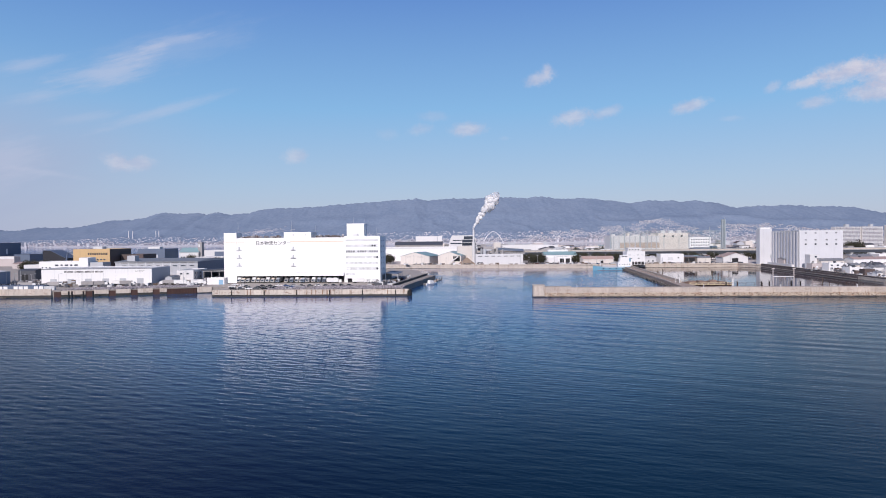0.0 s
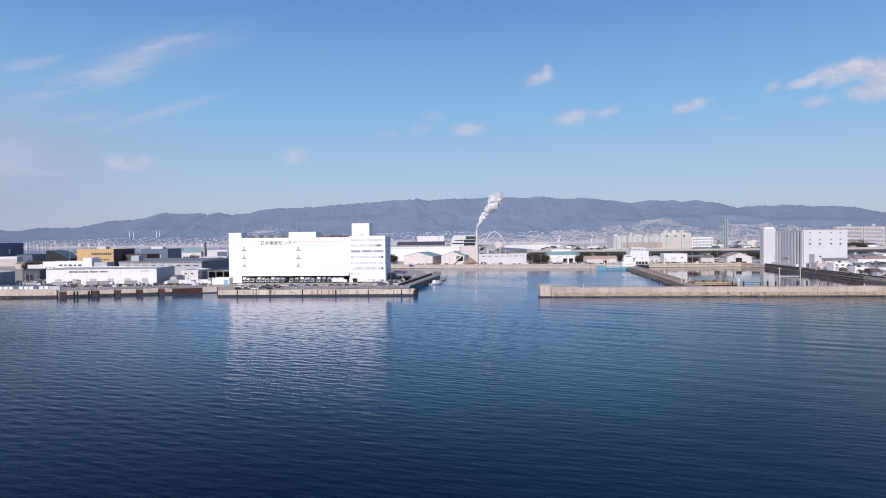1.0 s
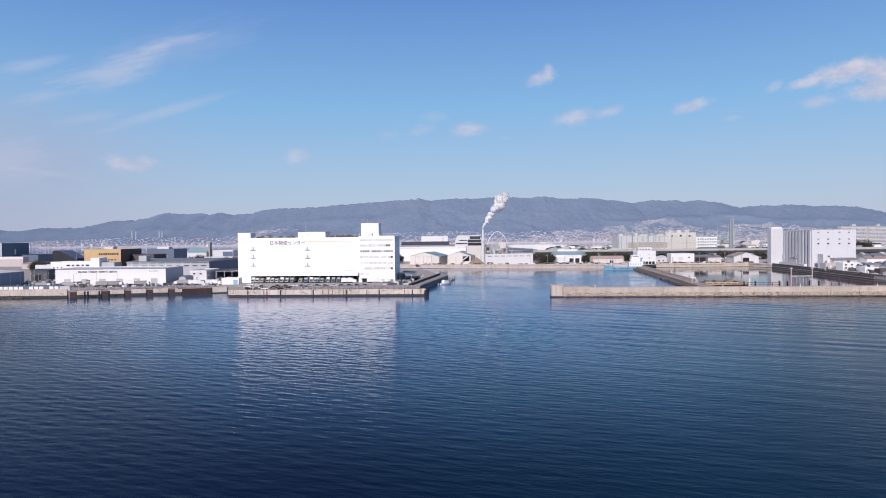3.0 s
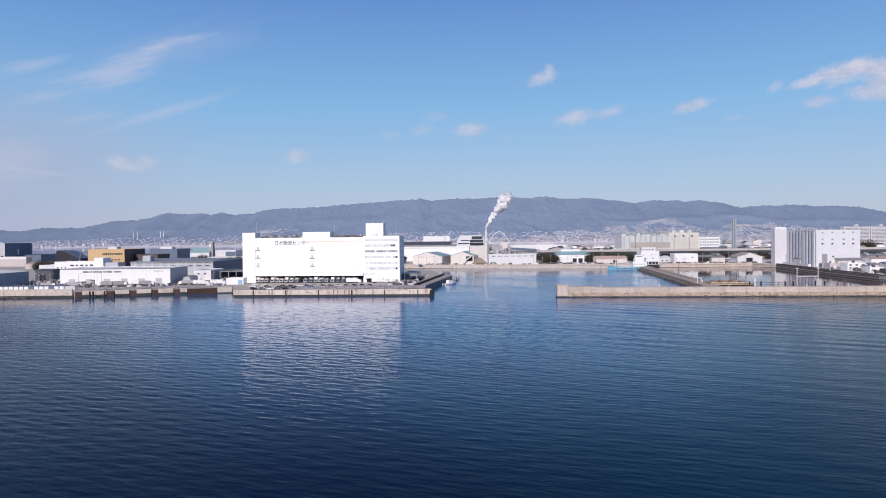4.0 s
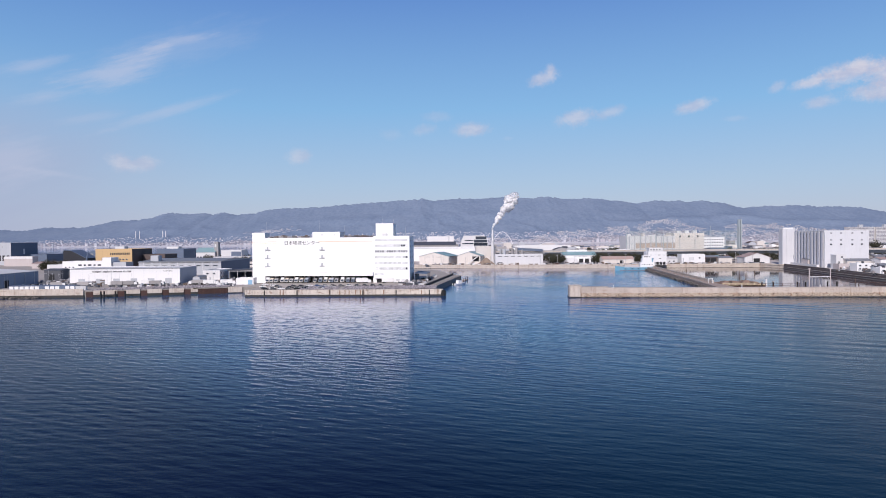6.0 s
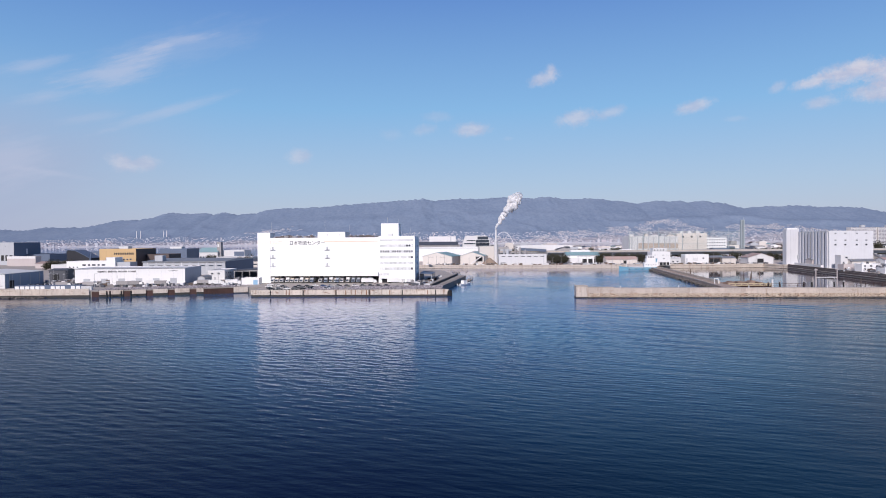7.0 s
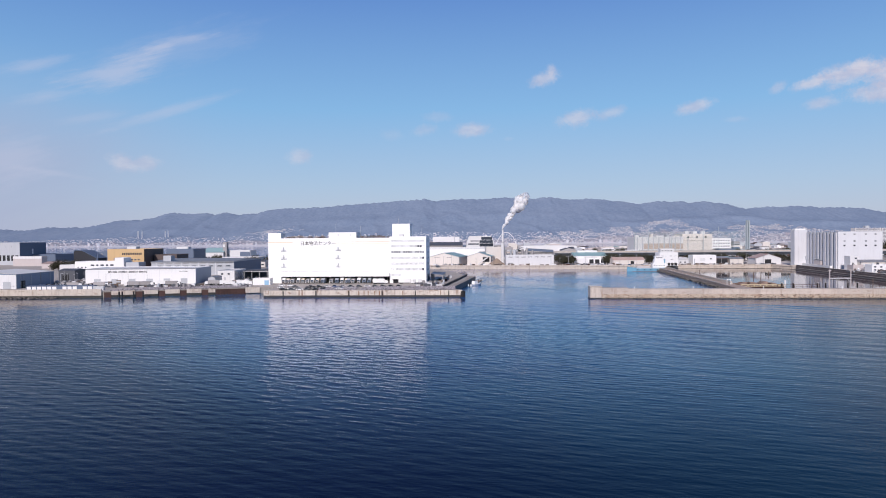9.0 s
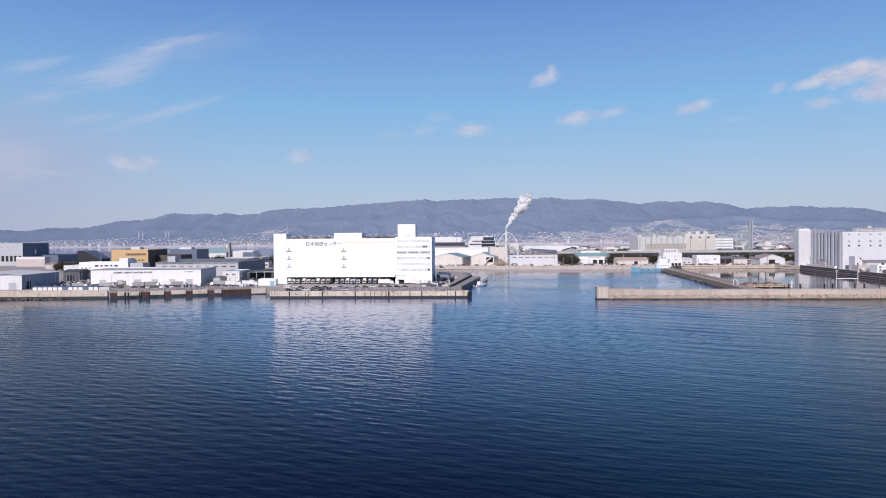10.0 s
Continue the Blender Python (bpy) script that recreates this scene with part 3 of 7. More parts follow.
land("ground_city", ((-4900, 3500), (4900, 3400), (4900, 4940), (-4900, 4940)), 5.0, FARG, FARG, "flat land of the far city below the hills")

# ridge of the range: place along it in km and height in m, about every quarter kilometre
RIDGE_X = (-4.6, -3.7, -3.10, -3.00, -2.90, -2.81, -2.58, -2.49, -2.38, -2.30, -2.13, -2.01, -1.93, -1.79, -1.68, -1.62, -1.56, -1.45, -1.32, -1.24, -1.12, -0.88, -0.76, -0.52, -0.15, -0.07, 0.07, 0.25, 0.39, 0.62, 0.72, 0.86, 1.02, 1.24, 1.35, 1.49, 1.59, 1.65, 1.71, 1.81, 1.97, 2.05, 2.10, 2.30, 2.36, 2.42, 2.56, 2.62, 2.74, 2.94, 3.11, 3.7, 4.6)
RIDGE_H = (60, 95, 115, 108, 113, 128, 126, 134, 156, 175, 178, 204, 227, 216, 223, 211, 226, 209, 218, 241, 252, 255, 270, 284, 310, 297, 310, 307, 317, 309, 320, 301, 306, 284, 265, 287, 279, 282, 274, 283, 262, 241, 231, 243, 236, 246, 242, 232, 237, 225, 190, 150, 110)

# lower wooded hills before the range: place, half widths, height
FOOTHILLS = ((1230, 4180, 130, 60, 14), (1560, 4260, 170, 60, 18), (1980, 4300, 220, 60, 20), (2420, 4240, 260, 60, 16), (300, 4330, 320, 70, 9), (-620, 4300, 300, 70, 10), (-1750, 4200, 320, 70, 8))


def hill_height(x, y):
    s = min(max((y - 3720.0) / 960.0, 0.0), 1.0)
    top = float(np.interp(x / 1000.0, RIDGE_X, RIDGE_H))
    if y > 4680:
        s = 1.0 - (y - 4680) / 900.0
    rib = abs(noise.noise(Vector((x * 0.0085, y * 0.0050, 0.3)))) + 0.5 * abs(noise.noise(Vector((x * 0.021, y * 0.012, 3.3))))
    spur = (0.30 - rib) * 0.15 * (s ** 0.7) * max(0.0, 0.97 - s)
    woods = noise.fractal(Vector((x * 0.045, y * 0.03, 1.7)), 0.8, 2.2, 4) * (1.6 * s ** 0.5 + 5.0 * s ** 8)
    z = 5.0 + (top - 5.0) * (s ** 1.25 + spur) + woods
    for fx, fy, wx, wy, h in FOOTHILLS:
        z += h * math.exp(-((x - fx) / wx) ** 2 - ((y - fy) / wy) ** 2)
    return z


def hills():
    xs, ys = np.arange(-4700, 4701, 10.0), np.concatenate([np.arange(3700, 4680, 18.0), np.arange(4680, 4921, 40.0)])
    verts = [(x, y, hill_height(x, y)) for y in ys for x in xs]
    n, r = len(xs), len(ys)
    i = (np.arange(r - 1)[:, None] * n + np.arange(n - 1)[None, :]).ravel()
    me = bpy.data.meshes.new("backdrop_hills")
    me.from_pydata(verts, [], np.stack([i, i + 1, i + n + 1, i + n], 1).tolist())
    me.shade_smooth()
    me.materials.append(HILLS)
    tagged(new("backdrop_hills", me), "long wooded mountain range hazy blue in the distance", "hills", kind="structure")


hills()


def town(name, count, pick, label, low=(2.0, 4.0), wide=(4, 8), walls=TOWN):
    """Countless far houses as one sheet of stuff; pick() gives x, y and the size factor."""
    rng = random.Random(len(name) + count)
    vs, fs = [], []
    for _ in range(count):
        x, y, k = pick(rng)
        z = hill_height(x, y) if y > 3720 else 5.0
        a, b, h = rng.uniform(*wide) * k, rng.uniform(6, 11) * k, rng.uniform(*low) * k
        i = len(vs)
        vs += [(x + sx * a / 2, y + sy * b / 2, z + sz) for sz in (-3, h) for sx, sy in ((-1, -1), (1, -1), (1, 1), (-1, 1))]
        fs += [tuple(i + j for j in f) for f in ((4, 5, 6, 7), (0, 1, 5, 4), (1, 2, 6, 5), (2, 3, 7, 6), (3, 0, 4, 7))]
    me = bpy.data.meshes.new(name)
    me.from_pydata(vs, [], fs)
    me.materials.append(walls)
    tagged(new(name, me), label, "town", kind="stuff")


def on_plain(r):
    y = 3470 + 530 * r.random() ** 1.25
    return r.uniform(-0.8, 0.8) * y, y, r.choice((0.6, 0.8, 1.0, 1.0, 1.4))


def on_shore(r):
    y = r.uniform(3480, 3690)
    return r.uniform(-0.8, 0.8) * y, y, r.choice((0.7, 1.0))


# how high up the slope the houses climb: place along the range, height
CLIMB_X = (-500, 0, 300, 560, 730, 950, 1150, 1330, 1480, 1560, 1660, 1760, 1950, 2200, 2400, 2600, 3000)
CLIMB_H = (24, 30, 35, 45, 74, 92, 112, 142, 140, 96, 76, 104, 108, 102, 70, 52, 40)


def on_slope(r):
    while True:
        x, y = r.uniform(-500, 3000), r.uniform(3740, 4290)
        z, top = hill_height(x, y), float(np.interp(x, CLIMB_X, CLIMB_H))
        clump = noise.noise(Vector((x * 0.008, y * 0.011, 5.0))) + 0.5 * noise.noise(Vector((x * 0.03, y * 0.03, 7.0)))
        if z < top * (0.92 + 0.2 * clump) and clump > -0.12 and r.random() < 0.35 + 0.65 * z / top:
            return x, y, r.choice((0.4, 0.5, 0.6, 0.75, 1.0))


def on_west_slope(r):
    x, y = r.gauss(-1080, 60), r.gauss(4100, 40)
    return x + (y - 4100) * 0.8, y, 0.7


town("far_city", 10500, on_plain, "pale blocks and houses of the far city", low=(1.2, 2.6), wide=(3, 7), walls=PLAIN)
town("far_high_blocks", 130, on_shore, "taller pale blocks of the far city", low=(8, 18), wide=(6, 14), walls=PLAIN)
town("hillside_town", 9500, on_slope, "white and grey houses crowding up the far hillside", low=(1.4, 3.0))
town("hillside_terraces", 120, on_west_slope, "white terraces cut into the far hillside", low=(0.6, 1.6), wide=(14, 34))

# ---- the warehouse on the quay ----
def warehouse():
    root = thing("warehouse", -141.0, 479.6, LAND, -4.6, "large white concrete logistics warehouse with office wing on the quay", "warehouse")
    L = 114.0
    # main body over the loading docks
    part("front_wall", boxes((9.4, 88, 0, 0.4, 6.0, 32.2)), BRIGHT, root)
    part("stair_tower", boxes((0, 9.4, -0.25, 10, 0, 36.0)), BRIGHT, root)
    part("west_wall", boxes((0, 0.4, 10, 60, 0, 32.2)), BRIGHT, root)
    part("north_wall", boxes((0.4, 87.6, 59.6, 60, 0, 32.2)), BRIGHT, root)
    part("east_wall", boxes((87.6, 88, 24, 60, 0, 32.2)), BRIGHT, root)
    part("roof", boxes((0.4, 87.6, 0.4, 59.6, 31.0, 31.5)), ROOF, root)
    part("dock_ceiling", boxes((9.4, 88, 0.4, 12, 5.7, 6.0)), PIPE, root)
    part("dock_wall", boxes((9.4, 88, 12, 12.4, 0, 5.7)), PIPE, root)
    part("dock_platform", boxes((9.4, 88, 8, 12, 0, 1.1)), CONC, root)
    part("canopy", boxes((9.4, 88, -2.6, -0.004, 4.9, 7.4), (9.4, 88, -2.8, -0.004, 7.4, 7.55)), BRIGHT, root, "white canopy over the loading docks")
    part("gutter", boxes((9.4, 88, -0.12, -0.004, 8.3, 8.5)), PIPE, root)
    bay = 78.6 / 11
    col = None
    for i in range(1, 11):
        x = 9.4 + i * bay
        if col is None:
            col = part("column", boxes((-0.3, 0.3, 0.5, 1.1, 0, 5.7)), CONC, root)
            col.location.x = x
        else:
            share("column", col, root, x, 0, 0)
    door = None
    for i in range(22):
        x = 9.4 + (i + 0.5) * 78.6 / 22
        if door is None:
            door = part("shutter", boxes((-1.3, 1.3, 11.86, 11.99, 1.1, 4.3)), ROOFD, root, "dark roller shutter")
            door.location.x = x
        elif i % 5 != 3:
            share("shutter", door, root, x, 0, 0)
    # plant block on the roof and the stair tower
    flat_roofed(root, 20, 16, 8.2, BRIGHT, ROOF, 44, 0.6, 28.0, 0.8)
    part("vent", boxes((50.4, 51.6, 0.5, 0.6, 33.6, 35.0)), WHITE2, root)
    part("vent", boxes((59.6, 60.4, 0.5, 0.6, 33.6, 35.0)), WHITE2, root)
    # office wing
    flat_roofed(root, 26, 24, 33.0, BRIGHT, ROOF, 88, -0.3, 0.0, 0.9)
    flat_roofed(root, 12.6, 12, 12.6, BRIGHT, ROOF, 89.6, 2.0, 29.4, 0.6, "white penthouse")
    part("penthouse_step", boxes((94.5, 97.8, 0.6, 2.0, 32.1, 34.8)), WHITE2, root)
    rows = ((29.4, 14, GLASSP, 1.15), (25.4, 14, GLASSP, 1.5), (21.3, 14, GLASSM, 1.55), (17.2, 14, GLASSP, 1.5), (13.2, 14, GLASSP, 1.35), (9.1, 14, GLASSP, 1.6), (5.1, 4, GLASSP, 1.4))
    for r, (z, n, pane, high) in enumerate(rows):
        for i in range(n):
            x = 90.0 + i * 1.68
            p = pane
            if (r == 1 and i in (11, 12)) or (r in (3, 5) and i == 13):
                p = GLASSD
            if r == 2 and i in (4, 9):
                p = GLASSP
            window(root, x, z, 1.45, high, p, y=-0.3)
    part("entrance", boxes((90.5, 95.5, -0.36, -0.29, 0.0, 2.8)), DARK, root, "dark glazed entrance")
    part("entrance_canopy", boxes((89.5, 97, -2.4, -0.3, 3.0, 3.3)), WHITE2, root)
    for i in range(3):
        window(root, 101.5 + i * 4, 1.0, 2.6, 1.6, GLASSP, y=-0.3)
    # east side of the office wing
    for r in range(7):
        for i in range(2):
            window(root, 114.0, 4.8 + r * 4.05, 1.2, 1.2, GLASSD, y=5.5 + i * 9, rz=90)
    # painted stripes
    part("orange_stripe", boxes((-0.03, 9.4, -0.28, -0.25, 29.2, 29.55), (9.4, 18, -0.03, -0.002, 29.2, 29.55), (48.5, 88, -0.03, -0.002, 29.2, 29.55)), ORANGE, root)
    part("yellow_stripe", boxes((-0.03, 9.4, -0.28, -0.25, 28.0, 28.3), (9.4, 18, -0.03, -0.002, 28.0, 28.3), (48.5, 88, -0.03, -0.002, 28.0, 28.3)), YELLOW, root)
    # loading balconies
    for x in (11.2, 51.0):
        for z in (23.8, 18.0, 12.2):
            b = part("balcony", boxes((x - 1.9, x + 1.9, -0.8, -0.004, z - 0.5, z - 0.3)), GREYW, root)
            part("railing", boxes(*[(x - 1.85 + i * 0.46, x - 1.80 + i * 0.46, -0.78, -0.72, z - 0.3, z + 0.8) for i in range(9)], (x - 1.9, x + 1.9, -0.8, -0.72, z + 0.8, z + 0.86)), WHITE2, b)
            part("hatch", boxes((x - 0.55, x + 0.55, -0.06, -0.003, z - 0.3, z + 2.0)), GREYW, root, "grey steel loading door")
    # roof edge plant, railings, masts
    r2 = random.Random(4)
    x = 10.5
    while x < 87:
        if not 43 < x < 65:
            wd, hh, yy = r2.uniform(0.8, 3.0), r2.uniform(1.4, 2.6), r2.uniform(1.5, 8)
            part("roof_plant", boxes((x, x + wd, yy, yy + r2.uniform(1, 2.5), 31.5, 31.5 + hh)), r2.choice((PIPE, ROOFD, BROWN, BROWN)), root)
        x += r2.uniform(0.8, 2.2)
    for x0, x1 in ((9.8, 43.5), (64.5, 87.5)):
        n = int((x1 - x0) / 1.6)
        part("roof_railing", boxes(*[(x0 + i * 1.6, x0 + i * 1.6 + 0.09, 0.15, 0.24, 32.2, 33.5) for i in range(n + 1)], (x0, x1, 0.14, 0.25, 33.42, 33.52), (x0, x1, 0.16, 0.22, 32.85, 32.92)), PIPE, root)
    for mx, my, z0, z1 in ((9.0, 4, 36, 44), (47.5, 8, 36, 44.5), (66, 6, 31.5, 41), (93.5, 7, 42, 46.5), (101.5, 8, 42, 45), (110, 9, 32.0, 39.5)):
        part("mast", tubes(((mx, my, z0), (mx, my, z1), 0.10, 0.05, 6)), STEEL, root)
    an = bmesh.new()
    for i in range(6):
        add_tube(an, (104 + i * 2.1, 8, 32), (104.6 + i * 2.1, 8, 34.6), 0.1, 0.1, 5)
        add_tube(an, (104.6 + i * 2.1, 8, 34.6), (106.1 + i * 2.1, 8, 34.2 + (i % 2) * 0.8), 0.09, 0.09, 5)
    part("antenna_frame", an, WHITE2, root)
    # characters over the docks
    cu = bpy.data.curves.new("sign", "FONT")
    cu.body, cu.size, cu.extrude, cu.space_character = "日本物流センター", 3.3, 0.06, 0.98
    tmp = bpy.data.objects.new("tmp", cu)
    scene.collection.objects.link(tmp)
    me = bpy.data.meshes.new_from_object(tmp.evaluated_get(bpy.context.evaluated_depsgraph_get()))
    bpy.data.objects.remove(tmp)
    me.materials.clear()
    me.materials.append(INK)
    sign = new("sign", me)
    sign.parent = root
    sign.location, sign.rotation_euler = (23.3, -0.08, 27.3), (radians(90), 0, 0)
    sign["label"] = "dark raised characters on the white wall"
    return root


warehouse()


# ---- buildings of the west yard ----
def left_shed():
    root = thing("shed", -352.0, 440.0, LAND, 0, "low warehouse with white front and shade-toned blue-grey side wall", "warehouse")
    # wall tone holds the side's shade; the front gets white over it
    gabled(root, 55, 42, 9.6, 11.2, BLUEW, ROOFW, "y", 0.6)
    part("front_cladding", boxes((0.2, 54.8, -0.12, -0.004, 0, 9.3)), WHITE2, root, "white front cladding")
    part("shutter", boxes((46, 51, -0.2, -0.121, 0, 4.6)), GREYW, root)
    part("downpipe", tubes(((54.9, -0.3, 0), (54.9, -0.3, 9.4), 0.12, 0.12, 6)), STEEL, root)
    for i in range(4):
        part("wall_post", boxes((55.0, 55.25, 4 + i * 11, 4.3 + i * 11, 0, 9.2)), STEEL, root)
    part("gate", boxes((55.0, 55.08, 4, 9, 0, 5.0)), DARK, root, "dark open gate")


def low_long():
    root = thing("warehouse", -271.5, 477.0, LAND, 3.0, "long low white warehouse with flat roof and shade-toned grey side", "warehouse")
    flat_roofed(root, 77.5, 38, 11.2, WHITE, ROOFW, parapet=0.3)
    # thin slab that paints shade onto the east side
    part("side_cladding", boxes((77.5, 77.56, 0.2, 37.8, 0, 11.0)), SIDEW, root, "blue-grey side toned for shade")
    part("fascia", boxes((0, 77.5, -0.15, -0.004, 10.7, 11.3)), ROOF, root)
    # the lettering is too small to read
    part("sign_bar", boxes(*[(16 + i * 0.8, 16.5 + i * 0.8, -0.06, -0.003, 8.3, 9.5) for i in range(34) if i % 9 != 8]), INK, root, "dark small lettering bars")
    part("sign_bar", boxes(*[(66 + i * 0.8, 66.5 + i * 0.8, -0.06, -0.003, 8.8, 9.3) for i in range(8)]), INK, root, "dark small lettering bars")
    for i in range(8):
        part("panel_joint", boxes((9 + i * 8.6, 9.08 + i * 8.6, -0.03, -0.002, 0, 10.7)), GREYW, root)
    for i in range(6):
        part("shutter", boxes((6 + i * 12.2, 10.6 + i * 12.2, -0.1, -0.003, 0, 3.9)), GREYW, root, "grey roller shutter")


def mid_white():
    root = thing("office", -350.0, 605.0, LAND, 0, "white two-storey works office with window row", "office")
    flat_roofed(root, 44, 18, 12.6, WHITE, ROOFW, parapet=0.4)
    flat_roofed(root, 8, 14, 15.9, WHITE, ROOFW, x0=36.5, y0=-0.4, parapet=0.5)
    flat_roofed(root, 14, 18, 9.8, WHITE2, ROOFW, x0=-14, parapet=0.4)
    part("annex", boxes((44.5, 57, 2, 16, 0, 11.5)), GREYW, root, "grey side annex")
    for i in range(7):
        window(root, 16 + i * 4.4, 8.4, 2.0 if i % 2 else 3.2, 1.5, GLASSD)
    for i in range(3):
        window(root, 3 + i * 3.4, 6.6, 1.3, 1.2, GLASSD)


def tan_block():
    root = thing("factory", -336.5, 637.0, LAND, 0, "ochre factory block with side browned for shade and lettering bars", "factory")
    flat_roofed(root, 35, 44, 23.2, TAN, ROOF, parapet=0.6)
    # brown slab puts the side's shade into colour
    part("side_cladding", boxes((35, 35.1, 0.1, 43.9, 0, 23.0)), BROWN, root, "side wall darkened brown for shade")
    part("sign_bar", boxes(*[(14 + i * 1.75, 15.2 + i * 1.75, -0.1, -0.003, 17.6, 19.6) for i in range(11)]), INK, root, "dark lettering bars")
    for i in range(5):
        window(root, 17 + i * 3.2, 12.4, 2.0, 1.4, GLASSD)
    part("stair", boxes((6, 14, -0.5, -0.003, 14.2, 14.6), (6, 6.4, -0.5, -0.003, 10, 14.2)), PIPE, root)
    flat_roofed(root, 9, 8, 2.2, WHITE2, ROOFW, x0=12, y0=14, z0=23.2, parapet=0.3)
    flat_roofed(root, 22, 30, 17.5, BROWN, ROOFD, x0=37, y0=18, parapet=0.4)


def grey_shed():
    root = thing("warehouse", -277.0, 597.0, LAND, 0, "long grey warehouse with dark pitched metal roof", "warehouse")
    gabled(root, 74, 88, 12.0, 13.8, GREYW, ROOF, "x", 0.6)
    for i in range(9):
        window(root, 8 + i * 7.6, 7.6, 4.2, 1.1, GLASSD)
        part("wall_rib", boxes((4.2 + i * 7.6, 4.5 + i * 7.6, -0.2, -0.004, 0, 11.8)), WHITE2, root)
        part("upper_vent", boxes((5.6 + i * 7.6, 10.6 + i * 7.6, -0.12, -0.004, 10.5, 11.0)), PIPE, root)
    part("gutter", boxes((-0.3, 74.3, -0.9, -0.62, 11.4, 11.8)), STEEL, root)
    flat_roofed(root, 7, 8, 17.4, GREYW, ROOFW, x0=9, y0=4, parapet=0.4)
    # dark slab over the grey wall, painting its shaded side
    part("side_shadow_wall", boxes((74.0, 74.1, 0.2, 87.8, 0, 11.6)), NAVY, root, "side wall toned dark slate for shade")


def dark_works():
    root = thing("factory", -659.0, 876.0, LAND, 0, "tall factory with pale front and shade-toned dark blue side", "factory")
    flat_roofed(root, 86, 58, 29.6, GREYW, ROOF, parapet=0.6)
    # side slab coloured dark blue to imitate the face in shade
    part("side_cladding", boxes((86, 86.1, 0.1, 57.9, 0, 29.4)), NAVY, root, "dark blue side toned for shade")
    part("door_strip", boxes((86.1, 86.2, 26, 29, 14, 21)), WHITE2, root)
    for i in range(5):
        part("bay_opening", boxes((58 + i * 5.6, 61.6 + i * 5.6, -0.1, -0.003, 5.5, 12.8)), DARK, root, "dark open bay")
    for i in range(9):
        window(root, 8 + i * 8.4, 23.5, 1.0, 1.0, GLASSD)
    low = thing("factory", -611.0, 905.0, LAND, 0, "lower dark blue works hall", "factory")
    flat_roofed(low, 52, 52, 13.4, NAVY, ROOFD, x0=16, parapet=0.5)
    pk = thing("warehouse", -556.0, 836.0, LAND, 0, "pinkish grey warehouse with pale upper band", "warehouse")
    flat_roofed(pk, 36, 12, 12.2, PINK, ROOFW, parapet=0.4)
    part("upper_band", boxes((0, 36, -0.1, -0.003, 9.2, 12.2)), WHITE2, pk)
    lo2 = thing("shed", -474.0, 760.0, LAND, 0, "long low shed with rust-pink roof", "shed")
    gabled(lo2, 34, 24, 5.5, 7.4, PINK, mat("faded_pink_roof", (0.36, 0.27, 0.25), 0.8, grain=0.08, stain=0.15), "x", 0.5)


def small_cream():
    root = thing("office", -191.5, 520.0, LAND, 2, "small cream two-storey office with side windows", "office")
    flat_roofed(root, 13, 34, 7.4, WHITE2, ROOFW, parapet=0.4)
    for i in range(5):
        window(root, 13.0, 4.4, 1.6, 1.3, GLASSD, y=4 + i * 6.2, rz=90)
        window(root, 13.0, 1.2, 1.6, 1.3, GLASSD, y=4 + i * 6.2, rz=90)
    for i in range(2):
        window(root, 3.5 + i * 5, 4.2, 1.8, 1.3, GLASSD)
    part("door", boxes((5, 6.2, -0.08, -0.003, 0, 2.1)), GREYW, root)
    sh = thing("shed", -189.0, 492.0, LAND, 3, "grey lean-to shed beside the long warehouse", "shed")
    gabled(sh, 5, 18, 3.6, 4.4, GREYW, ROOF, "y", 0.3)
    gt = thing("shed", -147.5, 462.0, LAND, 0, "low white shed with pale blue shutters", "shed")
    flat_roofed(gt, 12, 8, 4.6, WHITE, ROOFW, parapet=0.3)
    for i in range(2, 3):
        part("shutter", boxes((0.8 + i * 3.7, 3.8 + i * 3.7, -0.12, -0.003, 0, 3.2)), BLUEP, gt, "pale blue shutter")
    op = thing("open_shed", -175.0, 530.0, LAND, 0, "open dark steel shed behind the small office", "shed")
    part("roof", profile(((-0.6, 6.6), (26.6, 7.6), (26.6, 7.9), (-0.6, 6.9)), -0.8, 24.8), ROOFD, op)
    part("back_wall", boxes((0, 26, 23.6, 24, 0, 6.6)), NAVY, op)
    part("side_wall", boxes((0, 0.4, 0, 23.596, 0, 6.5)), NAVY, op)
    part("eaves_beam", boxes((0.404, 26, 0, 0.4, 5.9, 6.6)), STEEL, op)
    for i in range(5):
        part("post", boxes((1 + i * 6.1, 1.35 + i * 6.1, 0.02, 0.38, 0, 5.896)), STEEL, op)
    ht = thing("hall", -168.0, 575.0, LAND, 0, "dark hall behind the white warehouse", "warehouse")
    gabled(ht, 30, 40, 8.5, 11.5, NAVY, ROOFD, "x", 0.5)


